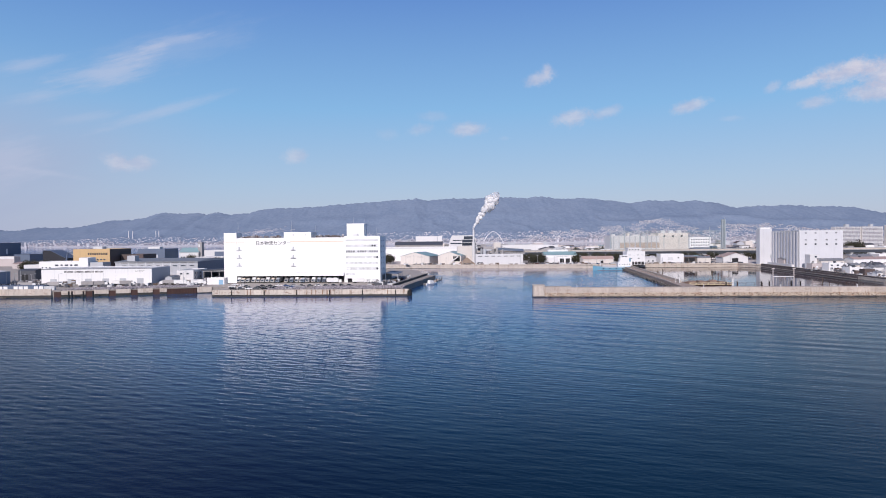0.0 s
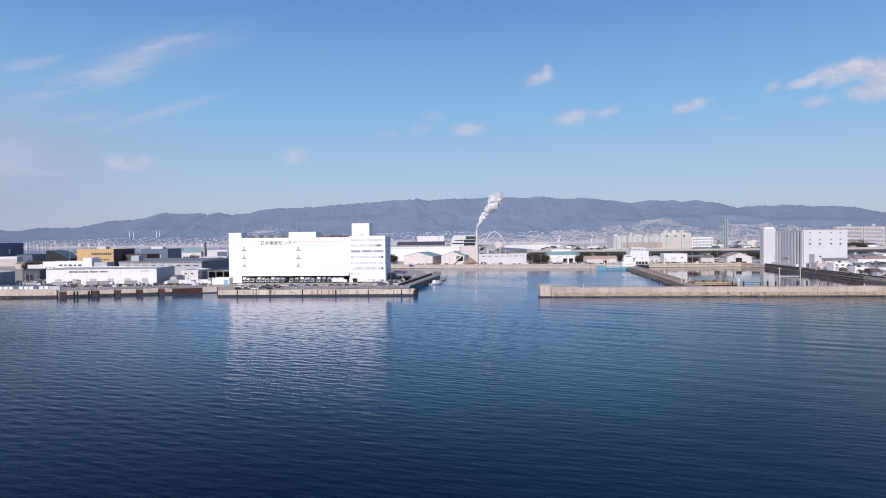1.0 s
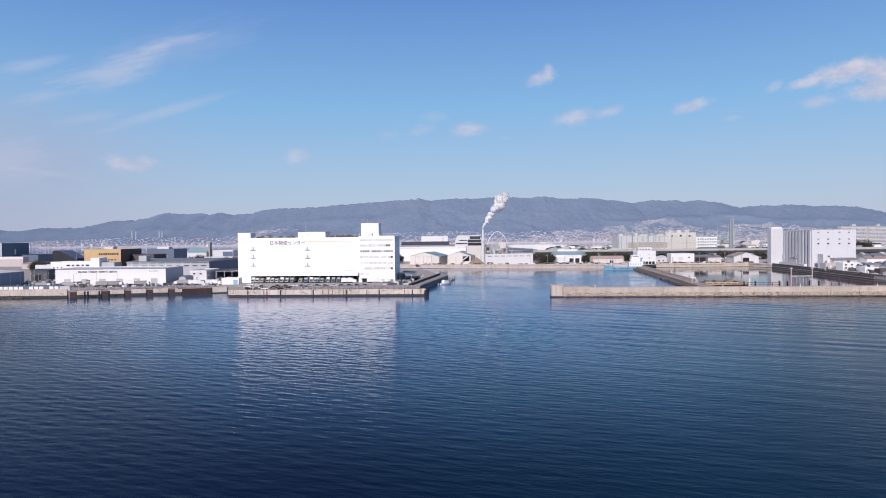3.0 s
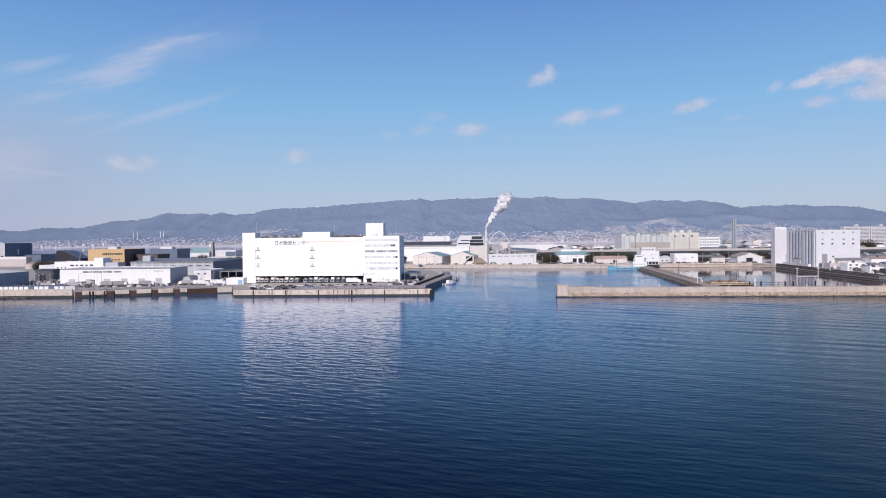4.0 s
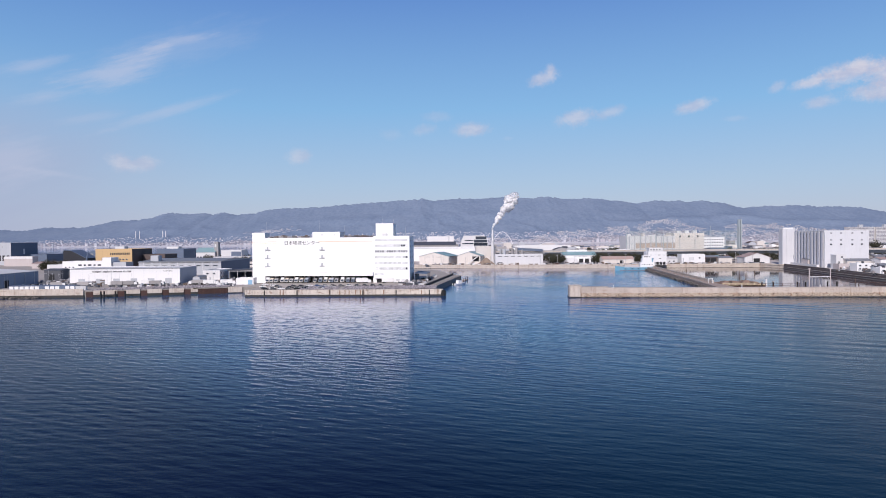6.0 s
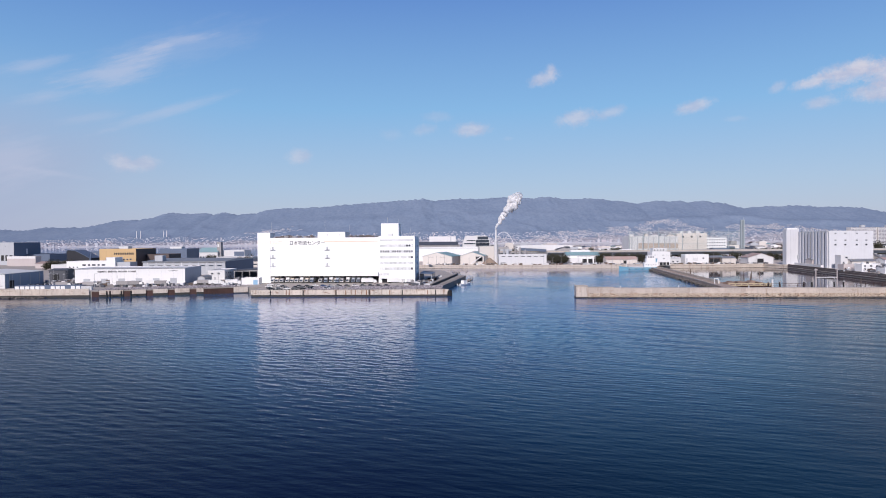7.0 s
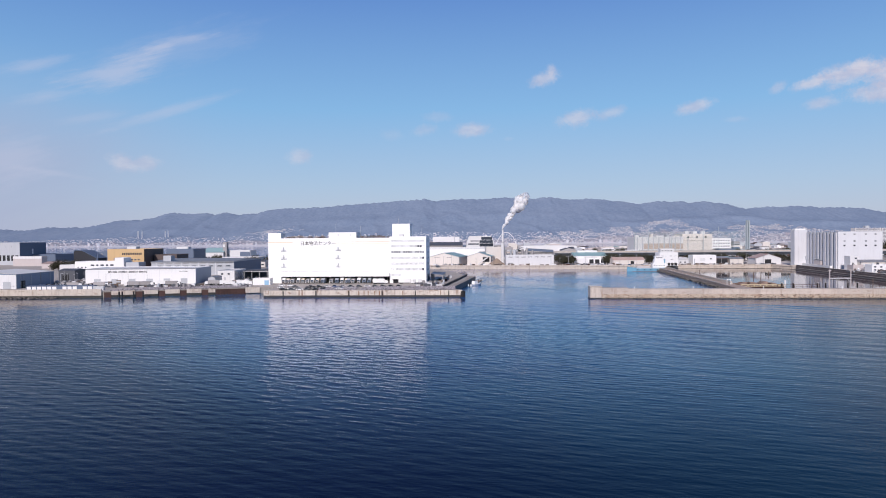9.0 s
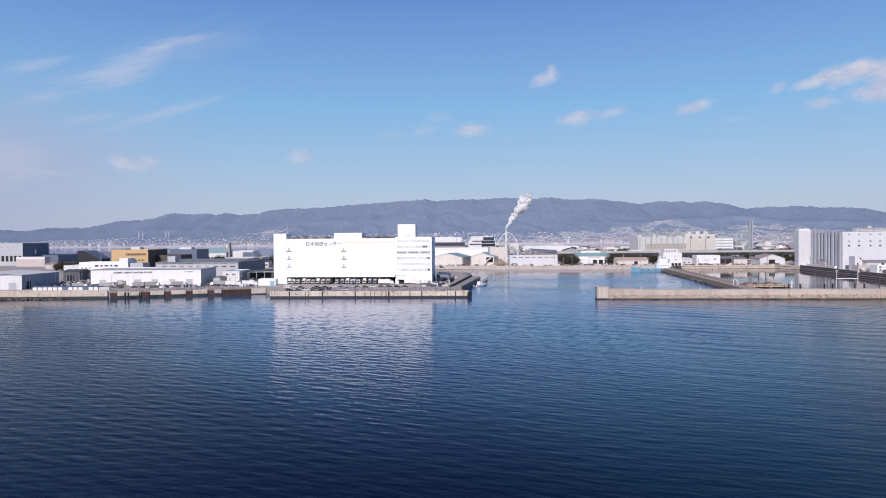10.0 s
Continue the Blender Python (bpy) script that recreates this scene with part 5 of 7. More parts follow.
def east_quay():
    q = thing("quay_wall", -125.0, 407.4, 0.0, run_along((-125, 407.5), (-4, 402))[0], "pale concrete quay wall streaked with rust", "quay", kind="structure")
    n = run_along((-125, 407.5), (-4, 402))[1]
    streaked = mat("rust_streaked_concrete", (0.58, 0.515, 0.44), 0.9, grain=0.14, stain=0.18, size=0.7, bump=0.05, streaks=0.3, vary=0.07, rust=0.8)
    for i in range(12):
        part("panel", boxes((i * n / 12 + 0.012, (i + 1) * n / 12 - 0.012, -0.7, -0.004, 1.1, 4.15)), streaked, q)
    part("foot", boxes((0, n, -0.6, -0.004, -2.5, 1.1)), ALGAE, q, "dark wet foot of the wall")
    for i in range(6):
        part("fender", boxes((n * (i + 0.6) / 6 - 0.3, n * (i + 0.6) / 6 + 0.3, -1.0, -0.7, 0.8, 3.9)), RUBBER, q, "black rubber fender")
    for x in (52, 58, 61.5, 64, 68, 71, 85, 108):
        part("rust_streak", boxes((x, x + 0.45, -0.712, -0.702, 1.15, 3.9)), mat("rust_run", (0.24, 0.125, 0.065), 0.9, grain=0.25, size=0.5, stain=0.3), q)
    part("tyre_bundle", tubes(((n + 0.2, 0.5, 0.2), (n + 0.2, 0.5, 3.6), 1.8, 1.5, 14)), RUBBER, q, "bundle of black tyres at the quay corner")
    r_ = random.Random(6)
    spots = []
    while len(spots) < 5000:
        x, y = r_.uniform(-93, -8), r_.uniform(407.5, 432)
        if y > 407.6 - (x + 125) * 0.045 and not (-70 < x < -66.5):
            spots.append((x, y, LAND + r_.uniform(-0.1, 0.7), r_.uniform(0.25, 0.55)))
    rubble("quay_rubble", spots, STONE, "grey-violet rubble stored on the quay")
    # dark wall and deck along the basin's west side
    rz, L = run_along((-15.5, 428), (4.0, 556))
    w_ = thing("basin_wall", -15.5, 428.0, LAND, rz, "flood wall along the basin edge, darkened for its shaded face", "wall", kind="structure")
    for i in range(14):
        # near-black tone paints in the shade of the wall's east face
        part("segment", boxes((i * L / 14 + 0.03, (i + 1) * L / 14 - 0.03, -0.4, 0.4, 0, 1.5)), mat("tarred_wall", (0.055, 0.055, 0.062), 0.8, grain=0.15, stain=0.2, vary=0.15), w_)
        part("coping", boxes((i * L / 14 + 0.03, (i + 1) * L / 14 - 0.03, -0.6, 0.6, 1.5, 1.75)), CONCD, w_)
    e = thing("quay_edge", -10.0, 420.5, LAND, run_along((-10.5, 420), (11, 549))[0], "pale concrete edge strip along the basin quay", "kerb", kind="structure")
    for i in range(9):
        part("coping", boxes((i * 14.5, i * 14.5 + 14.4, 0.1, 3.2, 0.0, 0.22)), CONCD, e)
    f = thing("pontoon", 10.6, 528.0, 0.0, 80.5, "weathered floating pontoon beside the basin wall", "pontoon")
    part("float", boxes((-6, 24, -1.6, 1.6, -0.6, 0.5)), CONCD, f)
    part("deck", boxes((-6.2, 24.2, -1.8, 1.8, 0.5, 0.75)), CONC, f)
    for i in range(3):
        part("guide_pile", tubes(((-4 + i * 13, -2.1, -3), (-4 + i * 13, -2.1, 3.2), 0.25, 0.25, 8)), RUST, f)
    b = thing("motor_boat", 8.2, 494.0, 0.0, 48, "small white motor boat moored at the basin wall", "boat")
    hull = bmesh.new()
    st = [(-4.5, 1.3, 0.9), (-2, 1.5, 0.9), (1, 1.45, 1.0), (3.2, 0.9, 1.2), (4.8, 0.05, 1.5)]
    rings = [[hull.verts.new((x, -w2, z)), hull.verts.new((x, -w2 * 0.7, -0.3)), hull.verts.new((x, w2 * 0.7, -0.3)), hull.verts.new((x, w2, z))] for x, w2, z in st]
    for p_, q_ in zip(rings, rings[1:]):
        for j in range(4):
            hull.faces.new((p_[j], p_[(j + 1) % 4], q_[(j + 1) % 4], q_[j]))
    hull.faces.new(rings[0][::-1]), hull.faces.new(rings[-1])
    bmesh.ops.recalc_face_normals(hull, faces=hull.faces)
    b.scale = (1.4, 1.4, 1.4)
    part("hull", hull, WHITE, b)
    part("cabin", profile(((-1.8, 0.9), (1.4, 0.9), (0.8, 2.5), (-1.6, 2.6)), -0.95, 0.95), WHITE, b)
    part("windscreen", profile(((1.42, 1.4), (1.12, 2.3), (1.05, 2.3), (1.35, 1.4)), -0.85, 0.85), GLASSD, b)
    part("outboard", boxes((-4.9, -4.4, -0.3, 0.3, 0.2, 1.5)), RUBBER, b)


west_quay(), east_quay()


# ---- breakwater, jetty and moorings ----
def breakwater():
    rz, L = run_along((69.2, 384.3), (330, 367.5))
    b = thing("breakwater", 69.2, 384.3, 0.0, rz, "long pale concrete breakwater with rough stony foot", "breakwater", kind="structure")
    old = mat("old_breakwater_concrete", (0.50, 0.43, 0.375), 0.95, grain=0.2, stain=0.28, size=0.8, bump=0.06, streaks=0.12, vary=0.09, rust=0.35)
    part("head_block", boxes((0, 6.6, -0.6, 7.5, 0.6, 6.7), (-0.25, 6.85, -0.85, 7.7, 6.7, 6.95)), CONC, b, "taller square block at the breakwater head")
    part("head_foot", boxes((-0.3, 6.9, -0.9, 7.8, -3, 0.6)), ALGAE, b, "dark wet foot")
    x, i = 6.7, 0
    while x < L:
        n = (8.0, 7.4, 11.0, 10.2, 10.6)[i] if i < 5 else 10.4
        top = 5.95 if i < 2 else 5.35 + 0.05 * ((i * 7) % 3)
        part("segment", boxes((x, x + n - 0.06, 0.0, 6.6, 1.0, top)), old, b)
        x += n
        i += 1
    part("core", boxes((6.7, L, 0.05, 6.9, -3, 1.0)), CONCD, b)
    ap = bmesh.new()
    for x in np.arange(6.8, L - 1, 12.0):
        vs = [ap.verts.new((xx, y, z)) for xx in (x, min(x + 11.95, L)) for y, z in ((0.0, 2.6), (-1.7, -0.8), (-1.7, -3.0), (0.0, -3.0))]
        for q in ((0, 1, 5, 4), (1, 2, 6, 5), (2, 3, 7, 6), (3, 0, 4, 7), (3, 2, 1, 0), (4, 5, 6, 7)):
            ap.faces.new([vs[k] for k in q])
    bmesh.ops.recalc_face_normals(ap, faces=ap.faces)
    part("apron", ap, mat("rough_apron_concrete", (0.42, 0.355, 0.285), 0.95, grain=0.35, stain=0.25, size=0.5, bump=0.2, streaks=0.2, rust=0.95), b, "rough sloping apron")
    part("algae_band", boxes((6.8, L, -1.78, -0.9, -1.2, 0.5)), ALGAE, b, "dark wet band at the waterline")
    for px_ in (25.0, 58.0, 97.0, 140.0, 182.0):
        part("marker_post", boxes((px_, px_ + 0.35, 0.4, 0.75, 5.2, 7.0)), WHITE2, b, "short white marker post")
    r_ = random.Random(8)
    m0 = b.matrix_world.copy()
    spots, low = [], []
    for _ in range(3000):
        x, z = r_.uniform(8, L), 0.35 + 2.1 * r_.random() ** 1.6
        p = m0 @ Vector((x, 0.12 - (2.5 - z) * 0.48 + r_.uniform(-0.12, 0.08), z))
        spots.append((p.x, p.y, p.z, r_.uniform(0.22, 0.5)))
    for _ in range(1500):
        p = m0 @ Vector((r_.uniform(7, L), -1.5 + r_.uniform(-0.5, 0.3), r_.uniform(-0.2, 0.5)))
        low.append((p.x, p.y, p.z, r_.uniform(0.3, 0.6)))
    rubble("breakwater_stones", spots, mat("pale_armour_stone", (0.30, 0.235, 0.18), 0.95, grain=0.25, size=0.4, stain=0.3, vary=0.6, island=True), "rough pale armour stones at the breakwater foot")
    rubble("waterline_stones", low, ROCK, "dark wet stones along the waterline")


def jetty():
    j = thing("jetty", 0.0, 0.0, 0.0, 0, "weathered concrete jetty between two basins", "jetty", kind="structure")
    bm = bmesh.new()
    add_prism(bm, ((165, 403), (176, 403), (179.5, 448), (207, 642), (220.5, 738), (212.5, 738), (199, 642), (172, 449)), -3, 3.3)
    part("body", bm, mat("brown_grey_jetty_concrete", (0.37, 0.295, 0.25), 0.9, grain=0.2, stain=0.3, size=0.8, streaks=0.2, rust=0.25), j)
    rz, L = run_along((178.6, 448), (219.0, 735))
    for i in range(24):
        s = part("parapet", boxes((i * L / 24, (i + 1) * L / 24 - 0.08, 0, 0.7, 3.3, 5.0)), CONC, j)
        s.location, s.rotation_euler = (178.6, 448, 0), (0, 0, radians(rz))
    rz, L = run_along((173.0, 452), (212.8, 735))
    k = part("kerb", boxes((0, L, 0, 0.5, 3.3, 3.75)), CONC, j)
    k.location, k.rotation_euler = (173.0, 452, 0), (0, 0, radians(rz))
    r_ = random.Random(9)
    rubble("jetty_rocks", [(164.6 + (d - 403) * 0.1425 - 0.9 + r_.uniform(-1.0, 0.4), d, r_.uniform(-0.3, 1.7), r_.uniform(0.5, 1.0)) for d in [r_.uniform(404, 730) for _ in range(1200)]], ROCK, "dark rocks along the jetty foot")
    g = thing("gate", 173.6, 445.0, 3.3, -5, "white steel gate frame on the jetty head", "gate")
    part("post", boxes((0, 0.3, 0, 0.3, 0, 3.2)), WHITE, g)
    part("post", boxes((2.4, 2.7, 0, 0.3, 0, 3.2)), WHITE, g)
    part("lintel", boxes((0, 2.7, 0, 0.3, 3.2, 3.45)), WHITE, g)
    # moored floating work platform, cream sides with slots
    p = thing("work_platform", 181.5, 441.0, 0.9, 0, "floating work platform with cream frame and brown deck", "pontoon")
    cream = mat("cream_steel", (0.52, 0.44, 0.29), 0.7, grain=0.08, stain=0.15, streaks=0.2)
    part("deck", boxes((0, 29, 0.4, 26, 1.55, 1.8)), mat("worn_brown_deck", (0.30, 0.215, 0.17), 0.9, grain=0.25, stain=0.3, size=0.9), p, "brown timber deck")
    part("float", boxes((0.4, 28.6, 0.8, 25.6, -2.0, 1.55)), RUST, p)
    part("frame", boxes((0, 29, 0, 0.35, 2.35, 2.75), (0, 29, 0, 0.35, 1.2, 1.55), *[(i * 4.1, i * 4.1 + 0.7, 0, 0.35, 1.55, 2.35) for i in range(8)]), cream, p, "cream steel edge frame with slots")
    part("end_post", boxes((28.4, 29.4, -0.2, 0.6, 0.2, 5.2)), WHITE2, p, "white end post")
    PLANK = mat("weathered_plank", (0.27, 0.19, 0.15), 0.9, grain=0.25, stain=0.25, size=0.6, vary=0.2)
    for i in range(7):
        y0, n_ = 5 + (i * 5) % 9, 3 + i % 3
        for j in range(n_):
            off_ = 0.25 * ((i * 3 + j * 5) % 4)
            part("plank", boxes((1.5 + i * 3.7 + off_, 4.7 + i * 3.7 + off_, y0 + 0.4 * j, y0 + 9 - 0.5 * j, 1.804 + 0.34 * j, 2.12 + 0.34 * j)), PLANK, p)
    # dark dolphins and the loading frame behind the breakwater
    for x in (193.5, 200.5, 215.5, 220.5, 234.2, 240.0):
        m_ = thing("dolphin", x, 412.0, 0, 0, "dark steel mooring dolphin behind the breakwater", "pile", "mooring dolphins")
        part("shaft", tubes(((0, 0, -3), (0, 0, 6.2), 0.45, 0.42, 10)), RUBBER, m_)
        part("head", boxes((-0.6, 0.6, -0.6, 0.6, 6.2, 6.7)), PIPE, m_)
    f = thing("loading_frame", 221.8, 410.0, 0, 0, "rusty steel portal frame with white pipe standing in the basin", "frame")
    part("leg", tubes(((0, 0, -3), (0, 0, 14.6), 0.32, 0.28, 8), ((-0.9, 0, 14.1), (0.9, 0, 14.1), 0.3, 0.3, 6)), PINK, f)
    part("leg", tubes(((13.0, 0, -3), (13.0, 0, 14.6), 0.32, 0.28, 8), ((12.1, 0, 14.1), (13.9, 0, 14.1), 0.3, 0.3, 6)), PINK, f)
    part("cross_beam", tubes(((0, 0, 9.2), (13.0, 0, 9.2), 0.28, 0.28, 8)), WHITE2, f)
    part("brace", tubes(((10.6, 0, 9.2), (13.0, 0, 6.4), 0.15, 0.15, 6)), WHITE2, f)
    for x0, n in ((187.0, 6), (243.5, 7)):
        h = thing("mooring_rail", x0, 404.5, 0, -3, "thin dark steel mooring rail over the water", "rail", "mooring rails")
        for i in range(n):
            part("post", tubes(((i * 5.0, 0, -3), (i * 5.0, 0, 6.0), 0.16, 0.16, 6)), RUST, h)
        part("rail", tubes(((0, 0, 5.9), ((n - 1) * 5.0, 0, 5.9), 0.12, 0.12, 6)), RUST, h)
        part("rail", tubes(((0, 0, 4.6), ((n - 1) * 5.0, 0, 4.6), 0.09, 0.09, 6)), RUST, h)
    r_ = random.Random(3)
    for i in range(9):
        m_ = thing("timber_pile", 196 + i * 12 + r_.uniform(-4, 4), r_.uniform(470, 640), 0, 0, "dark timber pile standing in the calm basin", "pile", "basin piles")
        part("shaft", tubes(((0, 0, -3), (0, 0, r_.uniform(2.5, 4.5)), 0.35, 0.3, 8)), TIMBER, m_)


breakwater(), jetty()


def east_mole():
    rz, L = run_along((322.6, 456), (355.6, 702))
    w_ = thing("flood_wall", 322.6, 456.0, LAND, rz, "dark stained flood wall along the east mole", "wall", kind="structure")
    stained = mat("dark_stained_concrete", (0.17, 0.135, 0.125), 0.9, grain=0.2, stain=0.25, size=0.8, streaks=0.3, vary=0.12)
    for i in range(20):
        part("segment", boxes((i * L / 20 + 0.03, (i + 1) * L / 20 - 0.03, -0.7, 0.1, 0, 0.95)), stained, w_)
        part("coping", boxes((i * L / 20 + 0.03, (i + 1) * L / 20 - 0.03, -0.9, 0.3, 0.95, 1.25)), CONC, w_)
        part("face", boxes((i * L / 20 + 0.03, (i + 1) * L / 20 - 0.03, 0.004, 0.35, -6, -0.1)), stained, w_)
        part("ledge", boxes((i * L / 20 + 0.03, (i + 1) * L / 20 - 0.03, 0.354, 0.75, -2.3, -1.9)), CONC, w_, "pale concrete ledge")
        part("toe", boxes((i * L / 20 + 0.03, (i + 1) * L / 20 - 0.03, 0.354, 1.0, -6, -3.4)), CONCD, w_)
    k = thing("flood_wall", 319.0, 392.0, LAND, run_along((319, 392), (322.4, 455))[0], "dark stained flood wall at the mole end", "wall", kind="structure")
    for i in range(6):
        part("segment", boxes((i * 10.5, i * 10.5 + 10.4, -0.7, 0.1, 0, 1.9)), stained, k)
    t = thing("pump_house", 357.5, 612.0, LAND, 0, "white concrete pump house tower", "pump house")
    flat_roofed(t, 9.4, 9, 12.8, WHITE2, ROOFW, parapet=0.5)
    window(t, 5.2, 10.0, 2.0, 1.4, GLASSD)
    window(t, 2.6, 5.4, 1.4, 1.4, GLASSD)
    PINKR = mat("faded_pink_roof", (0.36, 0.27, 0.25), 0.8, grain=0.08, stain=0.15)
    rows = (
        (364.0, 606.0, 22, 12, 7.4, 9.2, ROOF, WARM), (345.5, 562.0, 15.5, 10, 7.0, 7.0, None, WHITE), (389.0, 598.0, 52, 14, 8.8, 10.6, PINKR, WHITE),
        (362.0, 560.0, 9, 9, 5.2, 6.6, ROOF, WARM), (374.0, 556.0, 14, 10, 5.6, 7.4, ROOFD, WHITE2), (392.0, 560.0, 30, 12, 6.4, 6.4, None, WARM),
    )
    rows += (
        (347.0, 590.0, 9, 9, 5.4, 5.4, None, PINK), (340.0, 524.0, 11, 9, 5.0, 5.0, None, WHITE), (356.0, 520.0, 16, 10, 5.2, 6.8, ROOF, WHITE2),
        (378.0, 524.0, 20, 10, 6.2, 6.2, None, WHITE), (402.0, 526.0, 18, 12, 5.4, 7.2, ROOFW, WARM), (430.0, 580.0, 34, 14, 9.4, 9.4, None, WHITE2),
        (440.0, 640.0, 40, 20, 12.0, 12.0, None, WHITE), (412.0, 640.0, 22, 16, 9.6, 12.0, ROOF, WARM), (362.0, 668.0, 12, 12, 6.5, 8.0, ROOF, PINK),
        (333.0, 480.0, 7, 6, 3.2, 4.2, ROOF, WHITE), (343.0, 486.0, 9, 6, 3.4, 3.4, None, WHITE2), (360.0, 490.0, 8, 6, 3.0, 4.0, PINKR, WARM), (375.0, 494.0, 12, 7, 4.2, 4.2, None, WHITE),
        (350.0, 545.0, 8, 6, 4.4, 5.6, ROOFD, WHITE2), (385.0, 545.0, 7, 6, 3.4, 4.4, ROOF, WHITE), (398.0, 500.0, 10, 8, 4.6, 5.8, ROOF, WHITE2), (418.0, 555.0, 9, 8, 4.6, 6.0, ROOF, WARM),
    )
    for i, (x, y, a, b, e, rg, roof, wall) in enumerate(rows):
        h = thing("workshop", x, y, LAND, 0, "low %s waterside workshop with %s roof" % ("white" if wall in (WHITE, WHITE2) else "cream", "flat" if roof is None else "pitched"), "workshop", "mole workshops")
        if roof is None:
            flat_roofed(h, a, b, e, wall, ROOFW, parapet=0.4)
        else:
            gabled(h, a, b, e, rg, wall, roof, "x", 0.5)
        n = max(1, int(a / 5))
        for j in range(n):
            window(h, (j + 0.5) * a / n, 1.6, 1.9, 1.6, GLASSD if (i + j) % 3 else GLASSP)
            if e > 6.8:
                window(h, (j + 0.5) * a / n, 4.4, 1.9, 1.3, GLASSD if (i + j) % 4 else GLASSP)
        part("door", boxes((a * 0.08, a * 0.08 + 1.6, -0.1, -0.003, 0, 2.4)), (BROWN, GREYW, DARK)[i % 3], h)
        top_ = e - 0.4 if roof is None else (e + rg) / 2
        for j in range(1 + i % 3):
            part("roof_unit", boxes((a * (0.15 + 0.27 * j), a * (0.15 + 0.27 * j) + 1.4, b * 0.3, b * 0.3 + 1.6, top_ - 0.3, top_ + 1.1 + 0.4 * ((i + j) % 3))), (PIPE, WHITE2, ROOFD)[(i + j) % 3], h)
        part("downpipe", tubes(((a - 0.3, -0.2, 0), (a - 0.3, -0.2, e - 0.2), 0.12, 0.12, 6)), STEEL, h)
        if i % 3 == 1:
            part("lean_to", profile(((a * 0.3, 0), (a * 0.75, 0), (a * 0.75, 2.3), (a * 0.3, 2.9)), -2.6, -0.004), (ROOFD, BROWN, PIPE)[i % 3], h)
        if i in (2, 5, 11):
            part("awning", boxes((0, a, -2.2, -0.004, 3.6, 3.9)), WHITE, h)
            part("shade_opening", boxes((a * 0.45, a * 0.95, -0.12, -0.003, 0, 3.5)), DARK, h)


east_mole()


def mole_sheds():
    """Small lean-tos, stores and huts packed between the workshops of the mole."""
    r_ = random.Random(64)
    taken = [(345, 562, 16, 10), (364, 606, 22, 12), (389, 598, 52, 14), (392, 560, 30, 12), (374, 556, 14, 10), (357, 612, 10, 9), (340, 524, 11, 9), (356, 520, 16, 10), (378, 524, 20, 10), (402, 526, 18, 12)]
    made = 0
    while made < 34:
        y = r_.uniform(468, 604)
        x = r_.uniform(322.6 + (y - 456) * 0.134 + 4, 450)
        a, b, h = r_.uniform(4, 10), r_.uniform(4, 8), r_.uniform(2.6, 5.2)
        if any(x < tx + ta and tx < x + a and y < ty + tb and ty < y + b for tx, ty, ta, tb in taken):
            continue
        taken.append((x, y, a, b))
        made += 1
        wall, roof = r_.choice((WHITE2, WARM, WHITE2, PINK, GREYW, BROWN)), r_.choice((ROOF, ROOFD, ROOFW, BROWN))
        o = thing("hut", x, y, LAND, r_.uniform(-4, 4), "small %s waterside hut with weathered roof" % {WARM: "cream", PINK: "pinkish", GREYW: "grey", BROWN: "brown"}.get(wall, "white"), "hut", "mole huts")
        if made % 2:
            gabled(o, a, b, h * 0.75, h, wall, roof, r_.choice("xy"), 0.3)
        else:
            flat_roofed(o, a, b, h, wall, roof, parapet=0.2)
        part("door", boxes((a * 0.55, a * 0.55 + 1.2, -0.08, -0.003, 0, 2.1)), r_.choice((DARK, BROWN, GREYW)), o)
        window(o, a * 0.28, 1.1, 1.3, 1.0, GLASSD)


mole_sheds()


def mole_poles():
    for i in range(11):
        x, y = 333.0 + i * 7.5, 470.0 + (i * 37) % 110
        p = thing("utility_pole", x, y, LAND, 0, "slim concrete utility pole on the mole", "pole", "mole poles")
        h = 9.0 + (i * 5) % 4
        part("shaft", tubes(((0, 0, 0), (0, 0, h), 0.18, 0.12, 7)), PIERM, p)
        part("crossarm", boxes((-1.0, 1.0, -0.08, 0.08, h - 1.0, h - 0.85)), STEEL, p)
        part("transformer", tubes(((0.45, 0, h - 2.6), (0.45, 0, h - 1.7), 0.28, 0.28, 8)), PIPE, p)


mole_poles()


